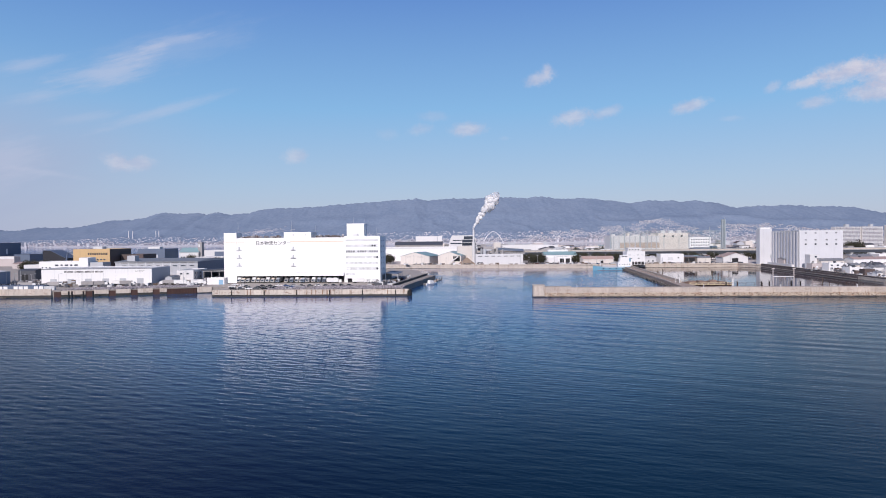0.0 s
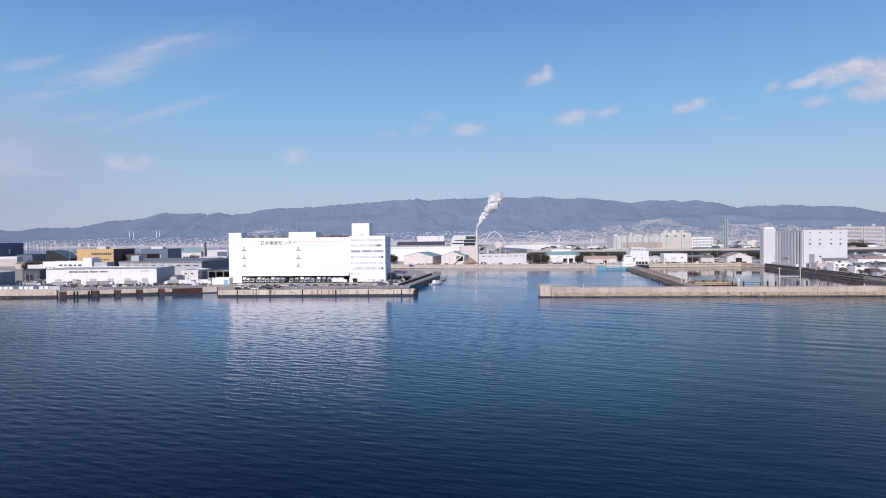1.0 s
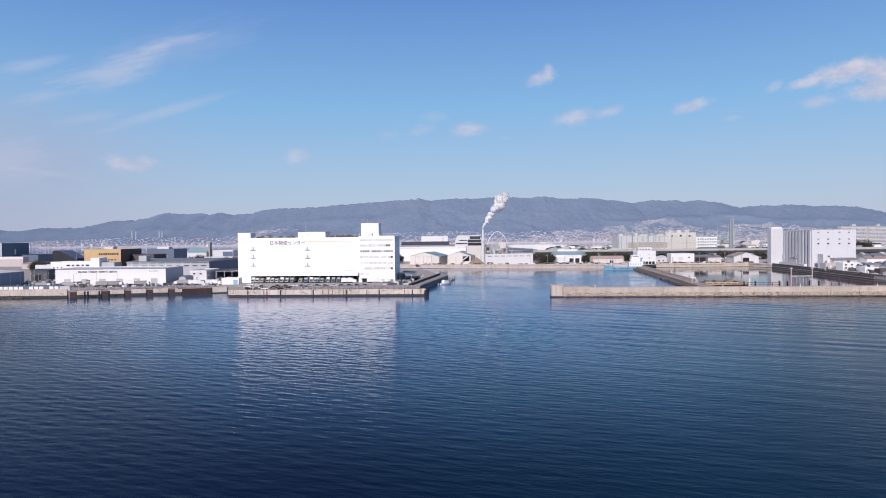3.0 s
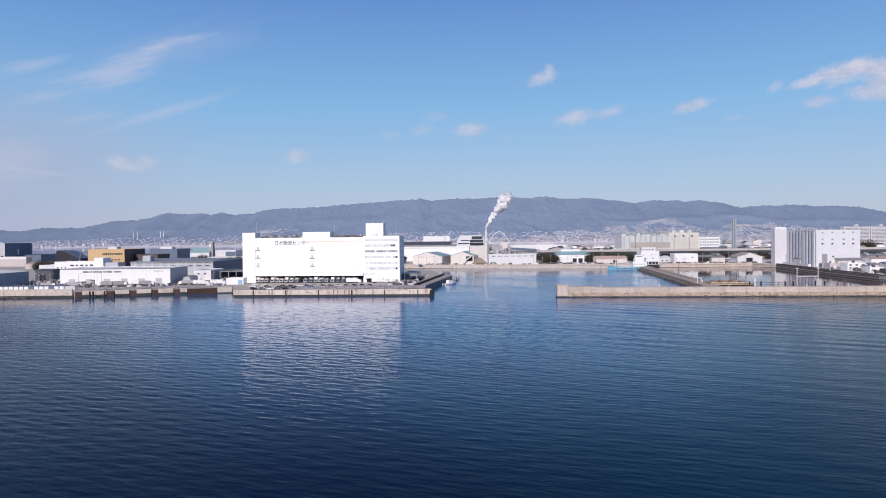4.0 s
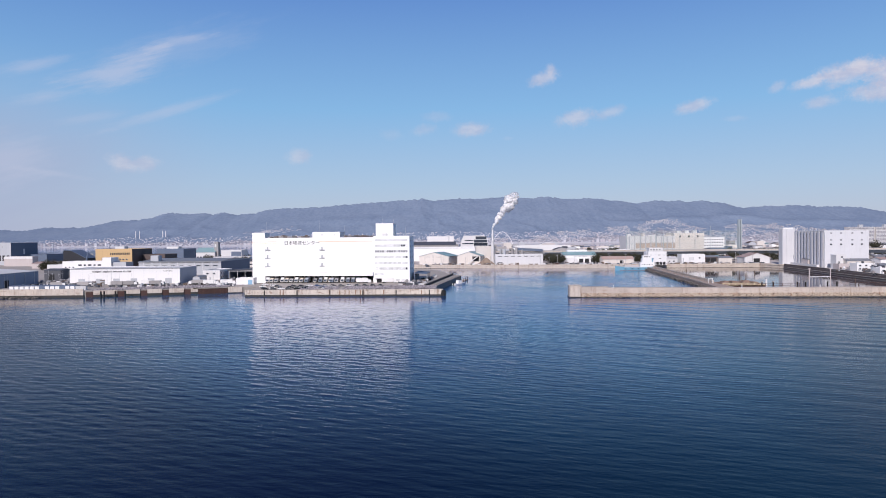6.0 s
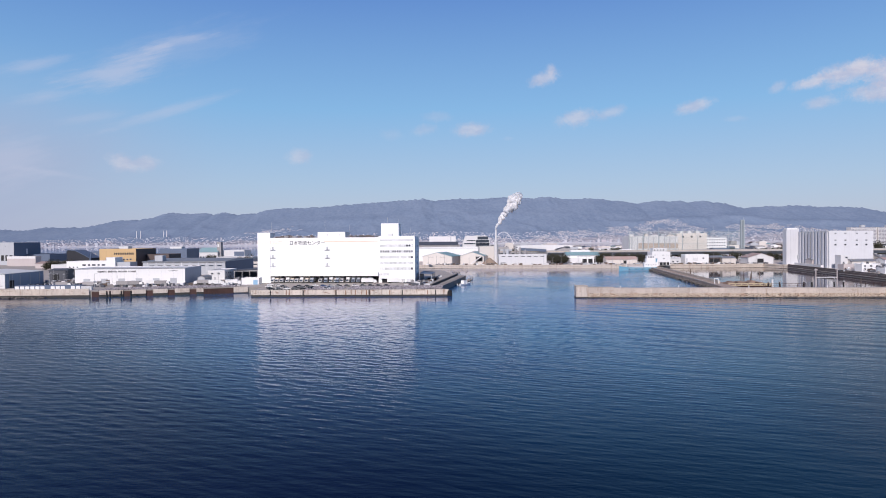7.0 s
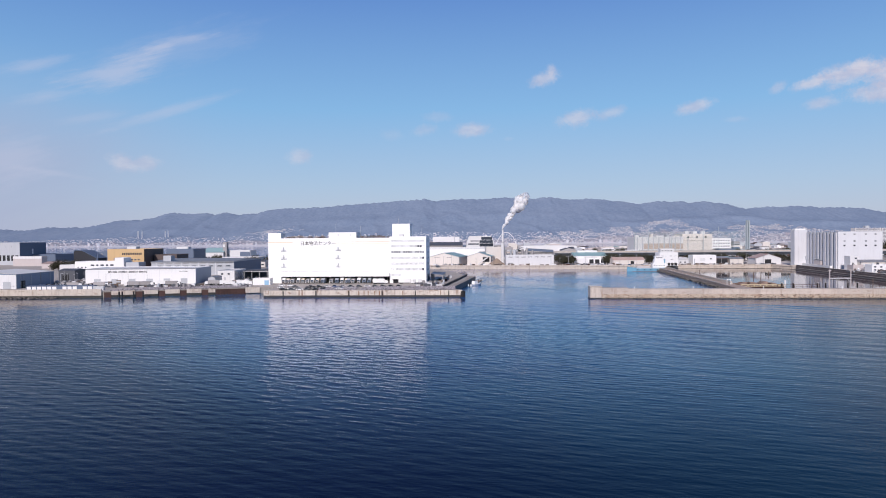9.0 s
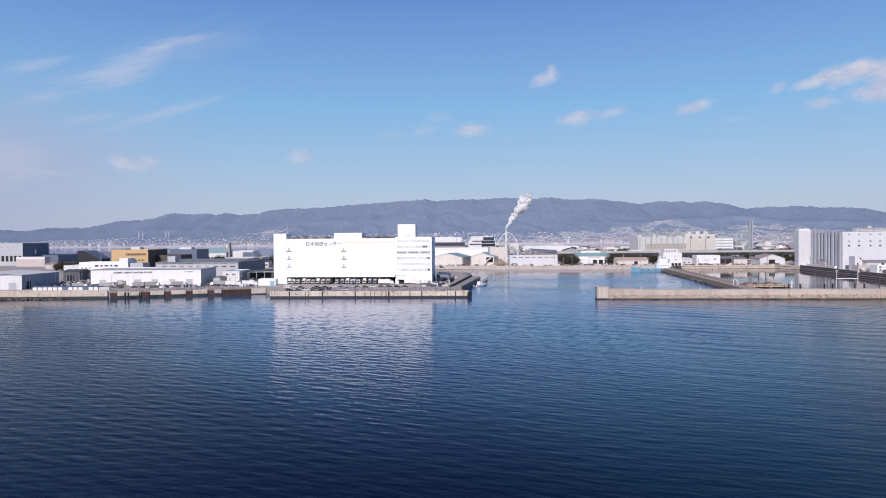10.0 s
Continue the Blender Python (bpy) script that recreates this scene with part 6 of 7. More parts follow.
# ---- ship ----
def ship():
    s = thing("cargo_ship", 172.5, 683.0, 0.0, -1.5, "small coaster with light blue hull and white wheelhouse", "ship")
    bm = bmesh.new()
    st = [(0, 0.15, 5.0), (3, 2.2, 4.5), (8, 3.6, 4.0), (20, 3.9, 3.6), (34, 3.8, 3.8), (41, 3.0, 4.4)]
    rings = [[bm.verts.new((x, -w2, z)), bm.verts.new((x, -w2 * 0.86, -1.5)), bm.verts.new((x, w2 * 0.86, -1.5)), bm.verts.new((x, w2, z))] for x, w2, z in st]
    for a, b in zip(rings, rings[1:]):
        for j in range(4):
            bm.faces.new((a[j], a[(j + 1) % 4], b[(j + 1) % 4], b[j]))
    bm.faces.new(rings[0][::-1]), bm.faces.new(rings[-1])
    bmesh.ops.recalc_face_normals(bm, faces=bm.faces)
    part("hull", bm, HULL, s)
    part("boot_top", boxes((4.5, 39, -3.75, 3.75, -1.4, 0.35)), REDP, s)
    part("rubbing_strake", boxes((8, 40, -3.98, -3.8, 2.9, 3.15)), WHITE2, s)
    part("hatch_cover", boxes((9, 24, -2.8, 2.8, 3.6, 5.0), (10, 23, -2.5, 2.5, 5.0, 5.5)), PINK, s, "pinkish cargo hatch covers")
    part("deck_crane", tubes(((8, 0, 4), (8, 0, 10.5), 0.3, 0.25, 8), ((8, 0, 10), (18, 0, 12), 0.2, 0.15, 6)), WHITE2, s)
    part("deckhouse", boxes((25, 39.5, -3.2, 3.2, 3.8, 8.6)), WHITE, s)
    part("bridge", boxes((27, 36.5, -2.9, 2.9, 8.6, 12.4)), WHITE, s)
    part("wheelhouse", profile(((28, 12.4), (35, 12.4), (35, 15.6), (27.6, 15.6)), -2.4, 2.4), WHITE, s)
    for i in range(4):
        part("porthole", boxes((29.2 + i * 1.5, 30.2 + i * 1.5, -2.46, -2.402, 13.6, 14.7)), GLASSD, s)
    for i in range(5):
        part("porthole", boxes((26.4 + i * 2.5, 27.2 + i * 2.5, -3.26, -3.202, 5.8, 6.6)), GLASSD, s)
    for i in range(5):
        part("tyre_fender", tubes(((10 + i * 6.5, -4.05, 2.0), (10 + i * 6.5, -3.85, 2.0), 0.55, 0.55, 12)), RUBBER, s)
    part("funnel", tubes(((37.8, 0, 8.6), (38.2, 0, 12.6), 0.9, 0.8, 10)), HULL, s)
    part("mast", tubes(((32, 0, 15.6), (32, 0, 22.0), 0.18, 0.1, 6), ((30.4, 0, 19.0), (33.6, 0, 19.0), 0.1, 0.1, 6)), WHITE2, s)
    part("bow_rail", boxes(*[(1 + i * 1.2, 1.08 + i * 1.2, -1.0 - i * 0.35, -0.92 - i * 0.35, 4.6, 5.8) for i in range(6)]), WHITE, s)


ship()


# ---- vehicles ----
PAINT = [mat("car_black", (0.012, 0.012, 0.014), 0.3), mat("car_grey", (0.10, 0.105, 0.11), 0.35), mat("car_silver", (0.42, 0.43, 0.44), 0.35, 0.4), mat("car_white", (0.72, 0.72, 0.72), 0.35), mat("car_blue", (0.04, 0.08, 0.18), 0.35)]
CABS = [mat("cab_white", (0.74, 0.74, 0.73), 0.4), mat("cab_blue", (0.26, 0.32, 0.40), 0.4), mat("cab_green", (0.12, 0.30, 0.22), 0.4)]
CREAM = mat("cream_lorry_panel", (0.62, 0.55, 0.46), 0.5, grain=0.05, stain=0.1)
WORDS = {"car_black": "black", "car_grey": "dark grey", "car_silver": "silver", "car_white": "white", "car_blue": "dark blue"}


def wheel_parts(root, spots, r, wide):
    first = None
    for x, y in spots:
        if first is None:
            first = part("wheel", tubes(((0, -wide / 2, 0), (0, wide / 2, 0), r, r, 12)), RUBBER, root)
            first.location = (x, y, r)
        else:
            share("wheel", first, root, x, y, r)


def car(paint):
    """A small saloon, 4.3 m long, along x."""
    c = thing("car", 0, 0, 0, 0, "%s car parked on the quay" % WORDS[paint.name], "car", "cars on the quay")
    part("body", profile(((-2.1, 0.3), (2.1, 0.3), (2.15, 0.7), (1.9, 0.85), (0.95, 0.95), (-1.75, 0.98), (-2.12, 0.85)), -0.85, 0.85), paint, c)
    part("cabin", profile(((-1.75, 0.96), (1.0, 0.94), (0.35, 1.42), (-1.35, 1.45)), -0.74, 0.74), GLASSD, c)
    part("roof", profile(((-1.4, 1.44), (0.4, 1.42), (0.2, 1.5), (-1.2, 1.52)), -0.7, 0.7), paint, c)
    wheel_parts(c, ((-1.3, -0.8), (-1.3, 0.8), (1.3, -0.8), (1.3, 0.8)), 0.32, 0.22)
    part("headlight", boxes((2.1, 2.17, -0.75, -0.4, 0.6, 0.78)), GLASSP, c)
    part("headlight", boxes((2.1, 2.17, 0.4, 0.75, 0.6, 0.78)), GLASSP, c)
    return c


def truck(cab, cargo, length, high, label):
    """A lorry with a box body, along x, cab to +x."""
    t = thing("truck", 0, 0, 0, 0, label, "truck", "lorries in the yards")
    part("chassis", boxes((-length, 1.6, -0.9, 0.9, 0.55, 0.95)), RUBBER, t)
    part("box_body", boxes((-length, -0.3, -1.2, 1.2, 0.95, high), (-length - 0.04, -length, -1.1, 1.1, 1.0, high - 0.1)), cargo, t)
    part("cab", profile(((-0.15, 0.6), (1.85, 0.6), (1.95, 1.5), (1.65, 2.6), (-0.15, 2.7)), -1.12, 1.12), cab, t)
    part("windscreen", profile(((1.99, 1.35), (1.70, 2.55), (1.64, 2.55), (1.93, 1.35)), -1.02, 1.02), GLASSD, t)
    part("grille", boxes((1.86, 1.98, -0.7, 0.7, 0.65, 1.05)), RUBBER, t)
    wheel_parts(t, ((1.0, -0.95), (1.0, 0.95), (-length + 1.2, -0.95), (-length + 1.2, 0.95), (-length + 2.4, -0.95), (-length + 2.4, 0.95)), 0.48, 0.3)
    return t


def place(proto, spots):
    """The first spot takes the thing itself, the rest take copies; spots: x, y, turn."""
    for i, (x, y, rz) in enumerate(spots):
        m = pose(x, y, LAND, 0, 0, rz)
        if i == 0:
            proto.matrix_world = m
        else:
            copy_thing(proto, m)


WH = pose(-141.0, 479.6, LAND, 0, 0, -4.6)


def by_dock(x, y):
    p = WH @ Vector((x, y, 0))
    return p.x, p.y


def vehicles():
    r_ = random.Random(21)
    # cars in two rows at the quay edge
    spots = {p.name: [] for p in PAINT}
    order = ["car_black", "car_grey", "car_black", "car_silver", "car_white", "car_black", "car_blue", "car_grey", "car_black", "car_white"]
    k = 0
    for row, (y, x0, x1, step) in enumerate(((412.5, -114, -78, 4.9), (417.5, -116, -80, 5.1), (424.5, -112, -72, 5.3), (436.0, -112, -40, 5.2))):
        x = x0
        while x < x1:
            if r_.random() < 0.84:
                spots[order[(k * 7 + row) % 10]].append((x, y + r_.uniform(-0.6, 0.6), r_.uniform(-30, 30) if row < 3 else r_.uniform(-8, 8)))
            x += step
            k += 1
    for x, y in ((-120.5, 431), (-117.5, 446), (-124, 449)):
        spots["car_white"].append((x, y, r_.uniform(-10, 10)))
    for i in range(26):       # crowded between the west sheds
        spots[("car_white", "car_silver", "car_white", "car_black", "car_blue")[i % 5]].append((-292 + (i % 13) * 2.9 + r_.uniform(-0.4, 0.4), (458, 467)[i // 13] + r_.uniform(-0.5, 0.5), 90 + r_.uniform(-6, 6)))
    for i in range(9):        # and in the west yard
        spots[order[(i * 3) % 10]].append((-226 + i * 9.4 + r_.uniform(-2, 2), 462 + i * 0.8, r_.uniform(-8, 8)))
    for i in range(40):       # on the mole
        spots[order[(i * 3 + 1) % 10]].append((330 + (i % 20) * 5.2 + r_.uniform(-1, 1), (474, 506)[i // 20] + (i % 3) * 4, r_.uniform(60, 120)))
    for i in range(14):       # and behind the basin
        spots[order[(i * 7 + 3) % 10]].append((-20 + i * 23 + r_.uniform(-6, 6), 762 if i < 8 else 742, r_.uniform(-6, 6)))
    for i in range(14):       # in and before the open shed
        spots[("car_black", "car_white", "car_grey", "car_silver")[i % 4]].append((-172 + (i % 7) * 3.4 + r_.uniform(-0.4, 0.4), (519, 536)[i // 7] + r_.uniform(-0.8, 0.8), 90 + r_.uniform(-6, 6)))
    for i in range(16):       # dark cars beside the office wing
        spots[("car_black", "car_grey", "car_blue", "car_black")[i % 4]].append((-21.5 + (i // 2) * 1.25 + (i % 2) * -5.4, 446 + (i // 2) * 8 + r_.uniform(-1, 1), 80 + r_.uniform(-6, 6)))
    for p in PAINT:
        if spots[p.name]:
            place(car(p), spots[p.name])
    # lorries backed onto the docks, cabs out
    docks = [(*by_dock(x, y - 2.2), -90 - 4.6 + r_.uniform(-1.5, 1.5)) for x, y in ((11.8, 0.2), (15.0, -0.4), (18.2, 0.3), (22.6, 0), (25.8, 0.4), (29.4, -0.6), (32.8, 0.1), (36.4, 0.4), (46.5, 0.2), (54, 0.5), (57.6, -0.4), (62, 0), (66.2, 0.3))]
    place(truck(CABS[0], CABS[0], 6.4, 3.9, "white box lorry backed onto the loading dock"), docks[0::3])
    place(truck(CABS[0], CREAM, 6.2, 3.5, "cream box lorry with white cab backed onto the dock"), docks[1::3])
    place(truck(CABS[0], PIPE, 6.0, 3.3, "dark grey box lorry with white cab at the dock"), docks[2::3])
    place(truck(CABS[1], GREYW, 7.4, 3.6, "grey-bodied lorry with grey-blue cab at the dock"), [(*by_dock(x, y), a) for x, y, a in ((40.5, -3, -95), (50.5, -3, -88), (70, -1.5, -92), (73.6, -1.2, -95), (59, -4, -97), (77.5, -1.6, -93), (81.5, -1, -94))])
    place(truck(CABS[0], CABS[0], 8.6, 3.6, "long white lorry parked before the docks"), [(*by_dock(86, -8), 0), (-139, 466, 4), (-150, 463, 3), (-161, 461, 4), (*by_dock(104, -7), -3)])
    # lorries and trailers in the west yard
    place(truck(CABS[0], PIPE, 8.2, 3.3, "dark grey box lorry in the west yard"), [(-245, 454, 2), (-232, 457, 182), (-216, 458, 1), (-199, 461, 3), (-262, 452, 2), (-180, 466, 184)])
    place(truck(CABS[2], CABS[0], 7.0, 3.2, "white lorry with green cab"), [(-208, 466, 5), (-254, 459, 180), (-172, 470, 6), (352, 512, 80), (384, 514, 95)])


vehicles()


def storage_row():
    s = thing("storage_shed", -280.0, 422.5, LAND, 1, "row of white lock-up doors under a blue-grey roof", "shed")
    part("wall", boxes((0, 42, 0.3, 6, 0, 2.8)), NAVY, s)
    part("roof", profile(((-0.4, 2.8), (42.4, 2.8), (42.4, 2.95), (-0.4, 2.95)), 0.1, 6.4), NAVY, s)
    for i in range(13):
        if i not in (6, 10):
            part("door", boxes((0.5 + i * 3.2, 3.0 + i * 3.2, 0.15, 0.296, 0.1, 2.5)), WHITE, s, "white lock-up door")
    c = thing("container", -236.5, 421.0, LAND, 8, "pale grey freight container on the quay", "container")
    part("body", boxes((0, 6.1, 0, 2.4, 0, 2.6)), WHITE2, c)
    for i in range(12):
        part("rib", boxes((0.25 + i * 0.5, 0.4 + i * 0.5, -0.06, -0.003, 0.1, 2.5)), GREYW, c)
    for i, (x, y) in enumerate(((-305, 428), (-296, 446), (-272, 447), (-229, 452), (-238, 440), (-160, 452))):
        l = thing("lamp_post", x, y, LAND, 0, "tall grey steel yard lamp post", "lamp post", "yard lamps")
        part("pole", tubes(((0, 0, 0), (0, 0, 9.5), 0.14, 0.08, 8)), STEEL, l)
        part("arm", tubes(((0, 0, 9.4), (1.6, 0, 9.7), 0.06, 0.06, 6)), STEEL, l)
        part("lantern", boxes((1.3, 2.1, -0.15, 0.15, 9.62, 9.82)), GREYW, l)
    for i in range(7):
        h = thing("stacked_pallets", -262 + i * 6.0, 466.0, LAND, 3 * i, "stack of grey pallets and crates", "pallets", "yard stacks")
        for j in range(3 + (i * 5) % 4):
            part("pallet", boxes((0, 2.4, 0, 1.6, j * 0.62, j * 0.62 + 0.55)), (PIPE, GREYW, TIMBER)[(i + j) % 3], h)


storage_row()


def dark_hall():
    h = thing("hall", -415.0, 720.0, LAND, 0, "dark hall with curved sloping roof beside the yard", "hall")
    part("wall", profile(((0, 0), (24.5, 0), (24.5, 12.5), (17, 16.5), (9, 20.5), (1.5, 21.0), (0, 19.0)), 0, 22), mat("black_tarred_boards", (0.028, 0.03, 0.038), 0.8, grain=0.2, stain=0.2, streaks=0.2), h)
    part("roof", profile(((24.8, 12.5), (17, 16.9), (9, 20.9), (1.3, 21.4), (-0.3, 19.2), (-0.3, 18.8), (1.5, 21.02), (9, 20.52), (17, 16.52), (24.6, 12.4)), -0.6, 22.6), NAVY, h)
    part("chute", tubes(((25.5, -1, 8), (27.5, -1, 19.5), 1.0, 0.6, 8)), NAVY, h)
    part("lean_to", boxes((-9, -0.2, 2, 16, 0, 9.5)), ROOFD, h)
    for i in range(4):
        part("shutter", boxes((2 + i * 6, 5.5 + i * 6, -0.1, -0.004, 0, 6)), GREYW, h)


dark_hall()


def goods_stack(seed):
    """A few crates, drums and sheeted bundles standing together."""
    r_ = random.Random(seed)
    s = thing("goods_stack", 0, 0, 0, 0, ("sheeted goods and crates stacked in the yard", "drums and crates stacked in the yard", "white bags and timber stacked in the yard")[seed % 3], "stack", "yard goods")
    x = 0.0
    for i in range(4):
        a, h = r_.uniform(1.2, 3.0), r_.uniform(1.0, 2.8)
        tone = r_.choice((WHITE2, GREYW, BROWN, PIPE, TIMBER, ROOFD, ROOFD, BROWN))
        if r_.random() < 0.35:
            part("drum", tubes(*[((x + 0.4 + j * 0.8, r_.uniform(0, 0.6), 0), (x + 0.4 + j * 0.8, 0.3, 0.95), 0.36, 0.36, 10) for j in range(int(a / 0.8) + 1)]), tone, s)
        elif r_.random() < 0.5:
            part("sheeted_bundle", profile(((x, 0), (x + a, 0), (x + a * 0.95, h * 0.8), (x + a * 0.5, h), (x + a * 0.05, h * 0.75)), -r_.uniform(0.5, 1.0), r_.uniform(0.6, 1.4)), tone, s)
        else:
            part("crate", boxes((x, x + a, -0.6, 1.0, 0.12, h), (x, x + 0.15, -0.5, 0.9, 0, 0.12), (x + a - 0.15, x + a, -0.5, 0.9, 0, 0.12), (x + 0.02, x + a - 0.02, -0.63, -0.601, h * 0.45, h * 0.55)), tone, s)
        x += a + r_.uniform(0.0, 0.5)
    return s


def goods():
    r_ = random.Random(55)
    spots = [(r_.uniform(-304, -276), r_.uniform(478, 530)) for _ in range(40)] + [(r_.uniform(-268, -150), r_.uniform(446, 452)) for _ in range(16)]
    spots += [(r_.uniform(-22, 215), r_.uniform(762, 769)) for _ in range(30)] + [(r_.uniform(228, 345), r_.uniform(737.5, 740.5)) for _ in range(16)]
    spots += [(r_.uniform(332, 430), r_.uniform(470, 600)) for _ in range(64)] + [(r_.uniform(-300, -272), r_.uniform(470, 520)) for _ in range(24)] + [(r_.uniform(228, 350), r_.uniform(740, 770)) for _ in range(24)] + [(r_.uniform(-36, -20), r_.uniform(440, 470)) for _ in range(8)]
    protos, used = [goods_stack(k) for k in range(6)], set()
    for i, (x, y) in enumerate(spots):
        k, m = i % 6, pose(x, y, LAND, 0, 0, r_.uniform(-30, 30))
        if k in used:
            copy_thing(protos[k], m)
        else:
            protos[k].matrix_world = m
            used.add(k)
    d = thing("shed", -318.0, 524.0, LAND, 0, "dark boarded shed between the warehouses", "shed")
    gabled(d, 13, 16, 8.0, 9.2, ROOFD, ROOFD, "x", 0.4)
    part("door", boxes((3, 8, -0.1, -0.004, 0, 5)), DARK, d)
    for i in range(9):
        p = thing("pole", -306 + i * 3.4, 476 + (i * 7) % 30, LAND, 0, "slim steel yard pole with cross arm", "pole", "yard poles")
        part("shaft", tubes(((0, 0, 0), (0, 0, 7.5 + (i % 3) * 1.5), 0.12, 0.08, 6)), STEEL, p)
        part("cross_arm", boxes((-0.8, 0.8, -0.06, 0.06, 6.6, 6.75)), STEEL, p)


goods()


# ---- trees ----
def tree(height, wide, seed):
    """Tapered trunk with limbs and a crown of many small leaf clumps with gaps."""
    r_ = random.Random(seed)
    t = thing("tree", 0, 0, 0, 0, "dark evergreen tree beside the harbour yard", "tree", "yard trees")
    limbs = [((0, 0, 0), (0.1, 0, height * 0.5), height * 0.035, height * 0.02, 7)]
    tips = []
    for i in range(7):
        a, z = i * 2.4 + r_.random(), height * r_.uniform(0.15, 0.45)
        tip = (wide * 0.36 * math.cos(a), wide * 0.36 * math.sin(a), z + height * r_.uniform(0.08, 0.38))
        limbs.append(((0, 0, z), tip, height * 0.014, height * 0.006, 5))
        tips.append(tip)
    tips.append((0, 0, height * 0.8))
    part("trunk", tubes(*limbs), BARK, t)
    vs, fs = [], []
    heart = (0, 0, height * 0.5)
    for tip in tips + [heart] * 5:
        for _ in range(70):
            k = 0.21 if tip is heart else 0.14
            c = Vector(tip) + Vector((r_.gauss(0, wide * k), r_.gauss(0, wide * k), r_.gauss(0, height * k * 0.8)))
            c.z = max(c.z, height * 0.12)
            n = Vector((r_.gauss(0, 1), r_.gauss(0, 1), r_.gauss(0.5, 1))).normalized()
            a = n.orthogonal().normalized()
            b, s = n.cross(a), r_.uniform(0.28, 0.62)
            i = len(vs)
            vs += [tuple(c + a * s), tuple(c + b * s * 0.7), tuple(c - a * s), tuple(c - b * s * 0.7 + n * s * 0.3)]
            fs.append((i, i + 1, i + 2, i + 3))
    me = bpy.data.meshes.new("crown")
    me.from_pydata(vs, [], fs)
    me.materials.append(LEAF)
    o = new("crown", me)
    o.parent = t
    return t


def trees():
    r_ = random.Random(33)
    spots = [(r_.uniform(113, 139), r_.uniform(786, 806)) for _ in range(12)] + [(r_.uniform(182, 216), r_.uniform(796, 826)) for _ in range(16)]
    spots += [(r_.uniform(62, 110), r_.uniform(815, 835)) for _ in range(7)]
    spots += [(r_.uniform(400, 470), r_.uniform(800, 838)) for _ in range(10)] + [(r_.uniform(560, 640), r_.uniform(880, 930)) for _ in range(16)]
    spots += [(r_.uniform(225, 330), r_.uniform(790, 835)) for _ in range(9)]
    spots += [(r_.uniform(176, 236), r_.uniform(792, 836)) for _ in range(26)] + [(r_.uniform(100, 140), r_.uniform(790, 830)) for _ in range(10)]
    spots += [(r_.uniform(240, 345), r_.uniform(772, 838)) for _ in range(14)] + [(r_.uniform(-60, -34), r_.uniform(800, 850)) for _ in range(6)]
    spots += [(r_.uniform(-0.03, 0.62) * y, y) for y in [r_.uniform(870, 1350) for _ in range(120)]]
    spots += [(r_.uniform(-0.42, -0.24) * y, y) for y in [r_.uniform(760, 1000) for _ in range(36)]]
    # rows added as dark fill, standing in for shade under the viaduct
    spots += [(r_.uniform(215, 350), r_.uniform(862, 872)) for _ in range(34)] + [(r_.uniform(352, 520), r_.uniform(838, 844)) for _ in range(14)]
    spots += [(r_.uniform(-432, -405), r_.uniform(706, 716)) for _ in range(9)]
    tall = [(r_.uniform(645, 705), r_.uniform(1080, 1120), r_.uniform(1.4, 2.0)) for _ in range(14)]
    protos = [tree(9.5, 8.5, 1), tree(7.5, 8.0, 2), tree(11.5, 9.5, 3)]
    used = set()
    for i, (x, y) in enumerate(spots):
        k = i % 3
        m = pose(x, y, LAND, 0, 0, r_.uniform(0, 360))
        if k not in used:
            protos[k].matrix_world = m
            used.add(k)
        else:
            copy_thing(protos[k], m)
    for i, (x, y, k) in enumerate(tall):
        copy_thing(protos[i % 3], pose(x, y, LAND, 0, 0, r_.uniform(0, 360)) @ Matrix.Scale(k, 4))


trees()


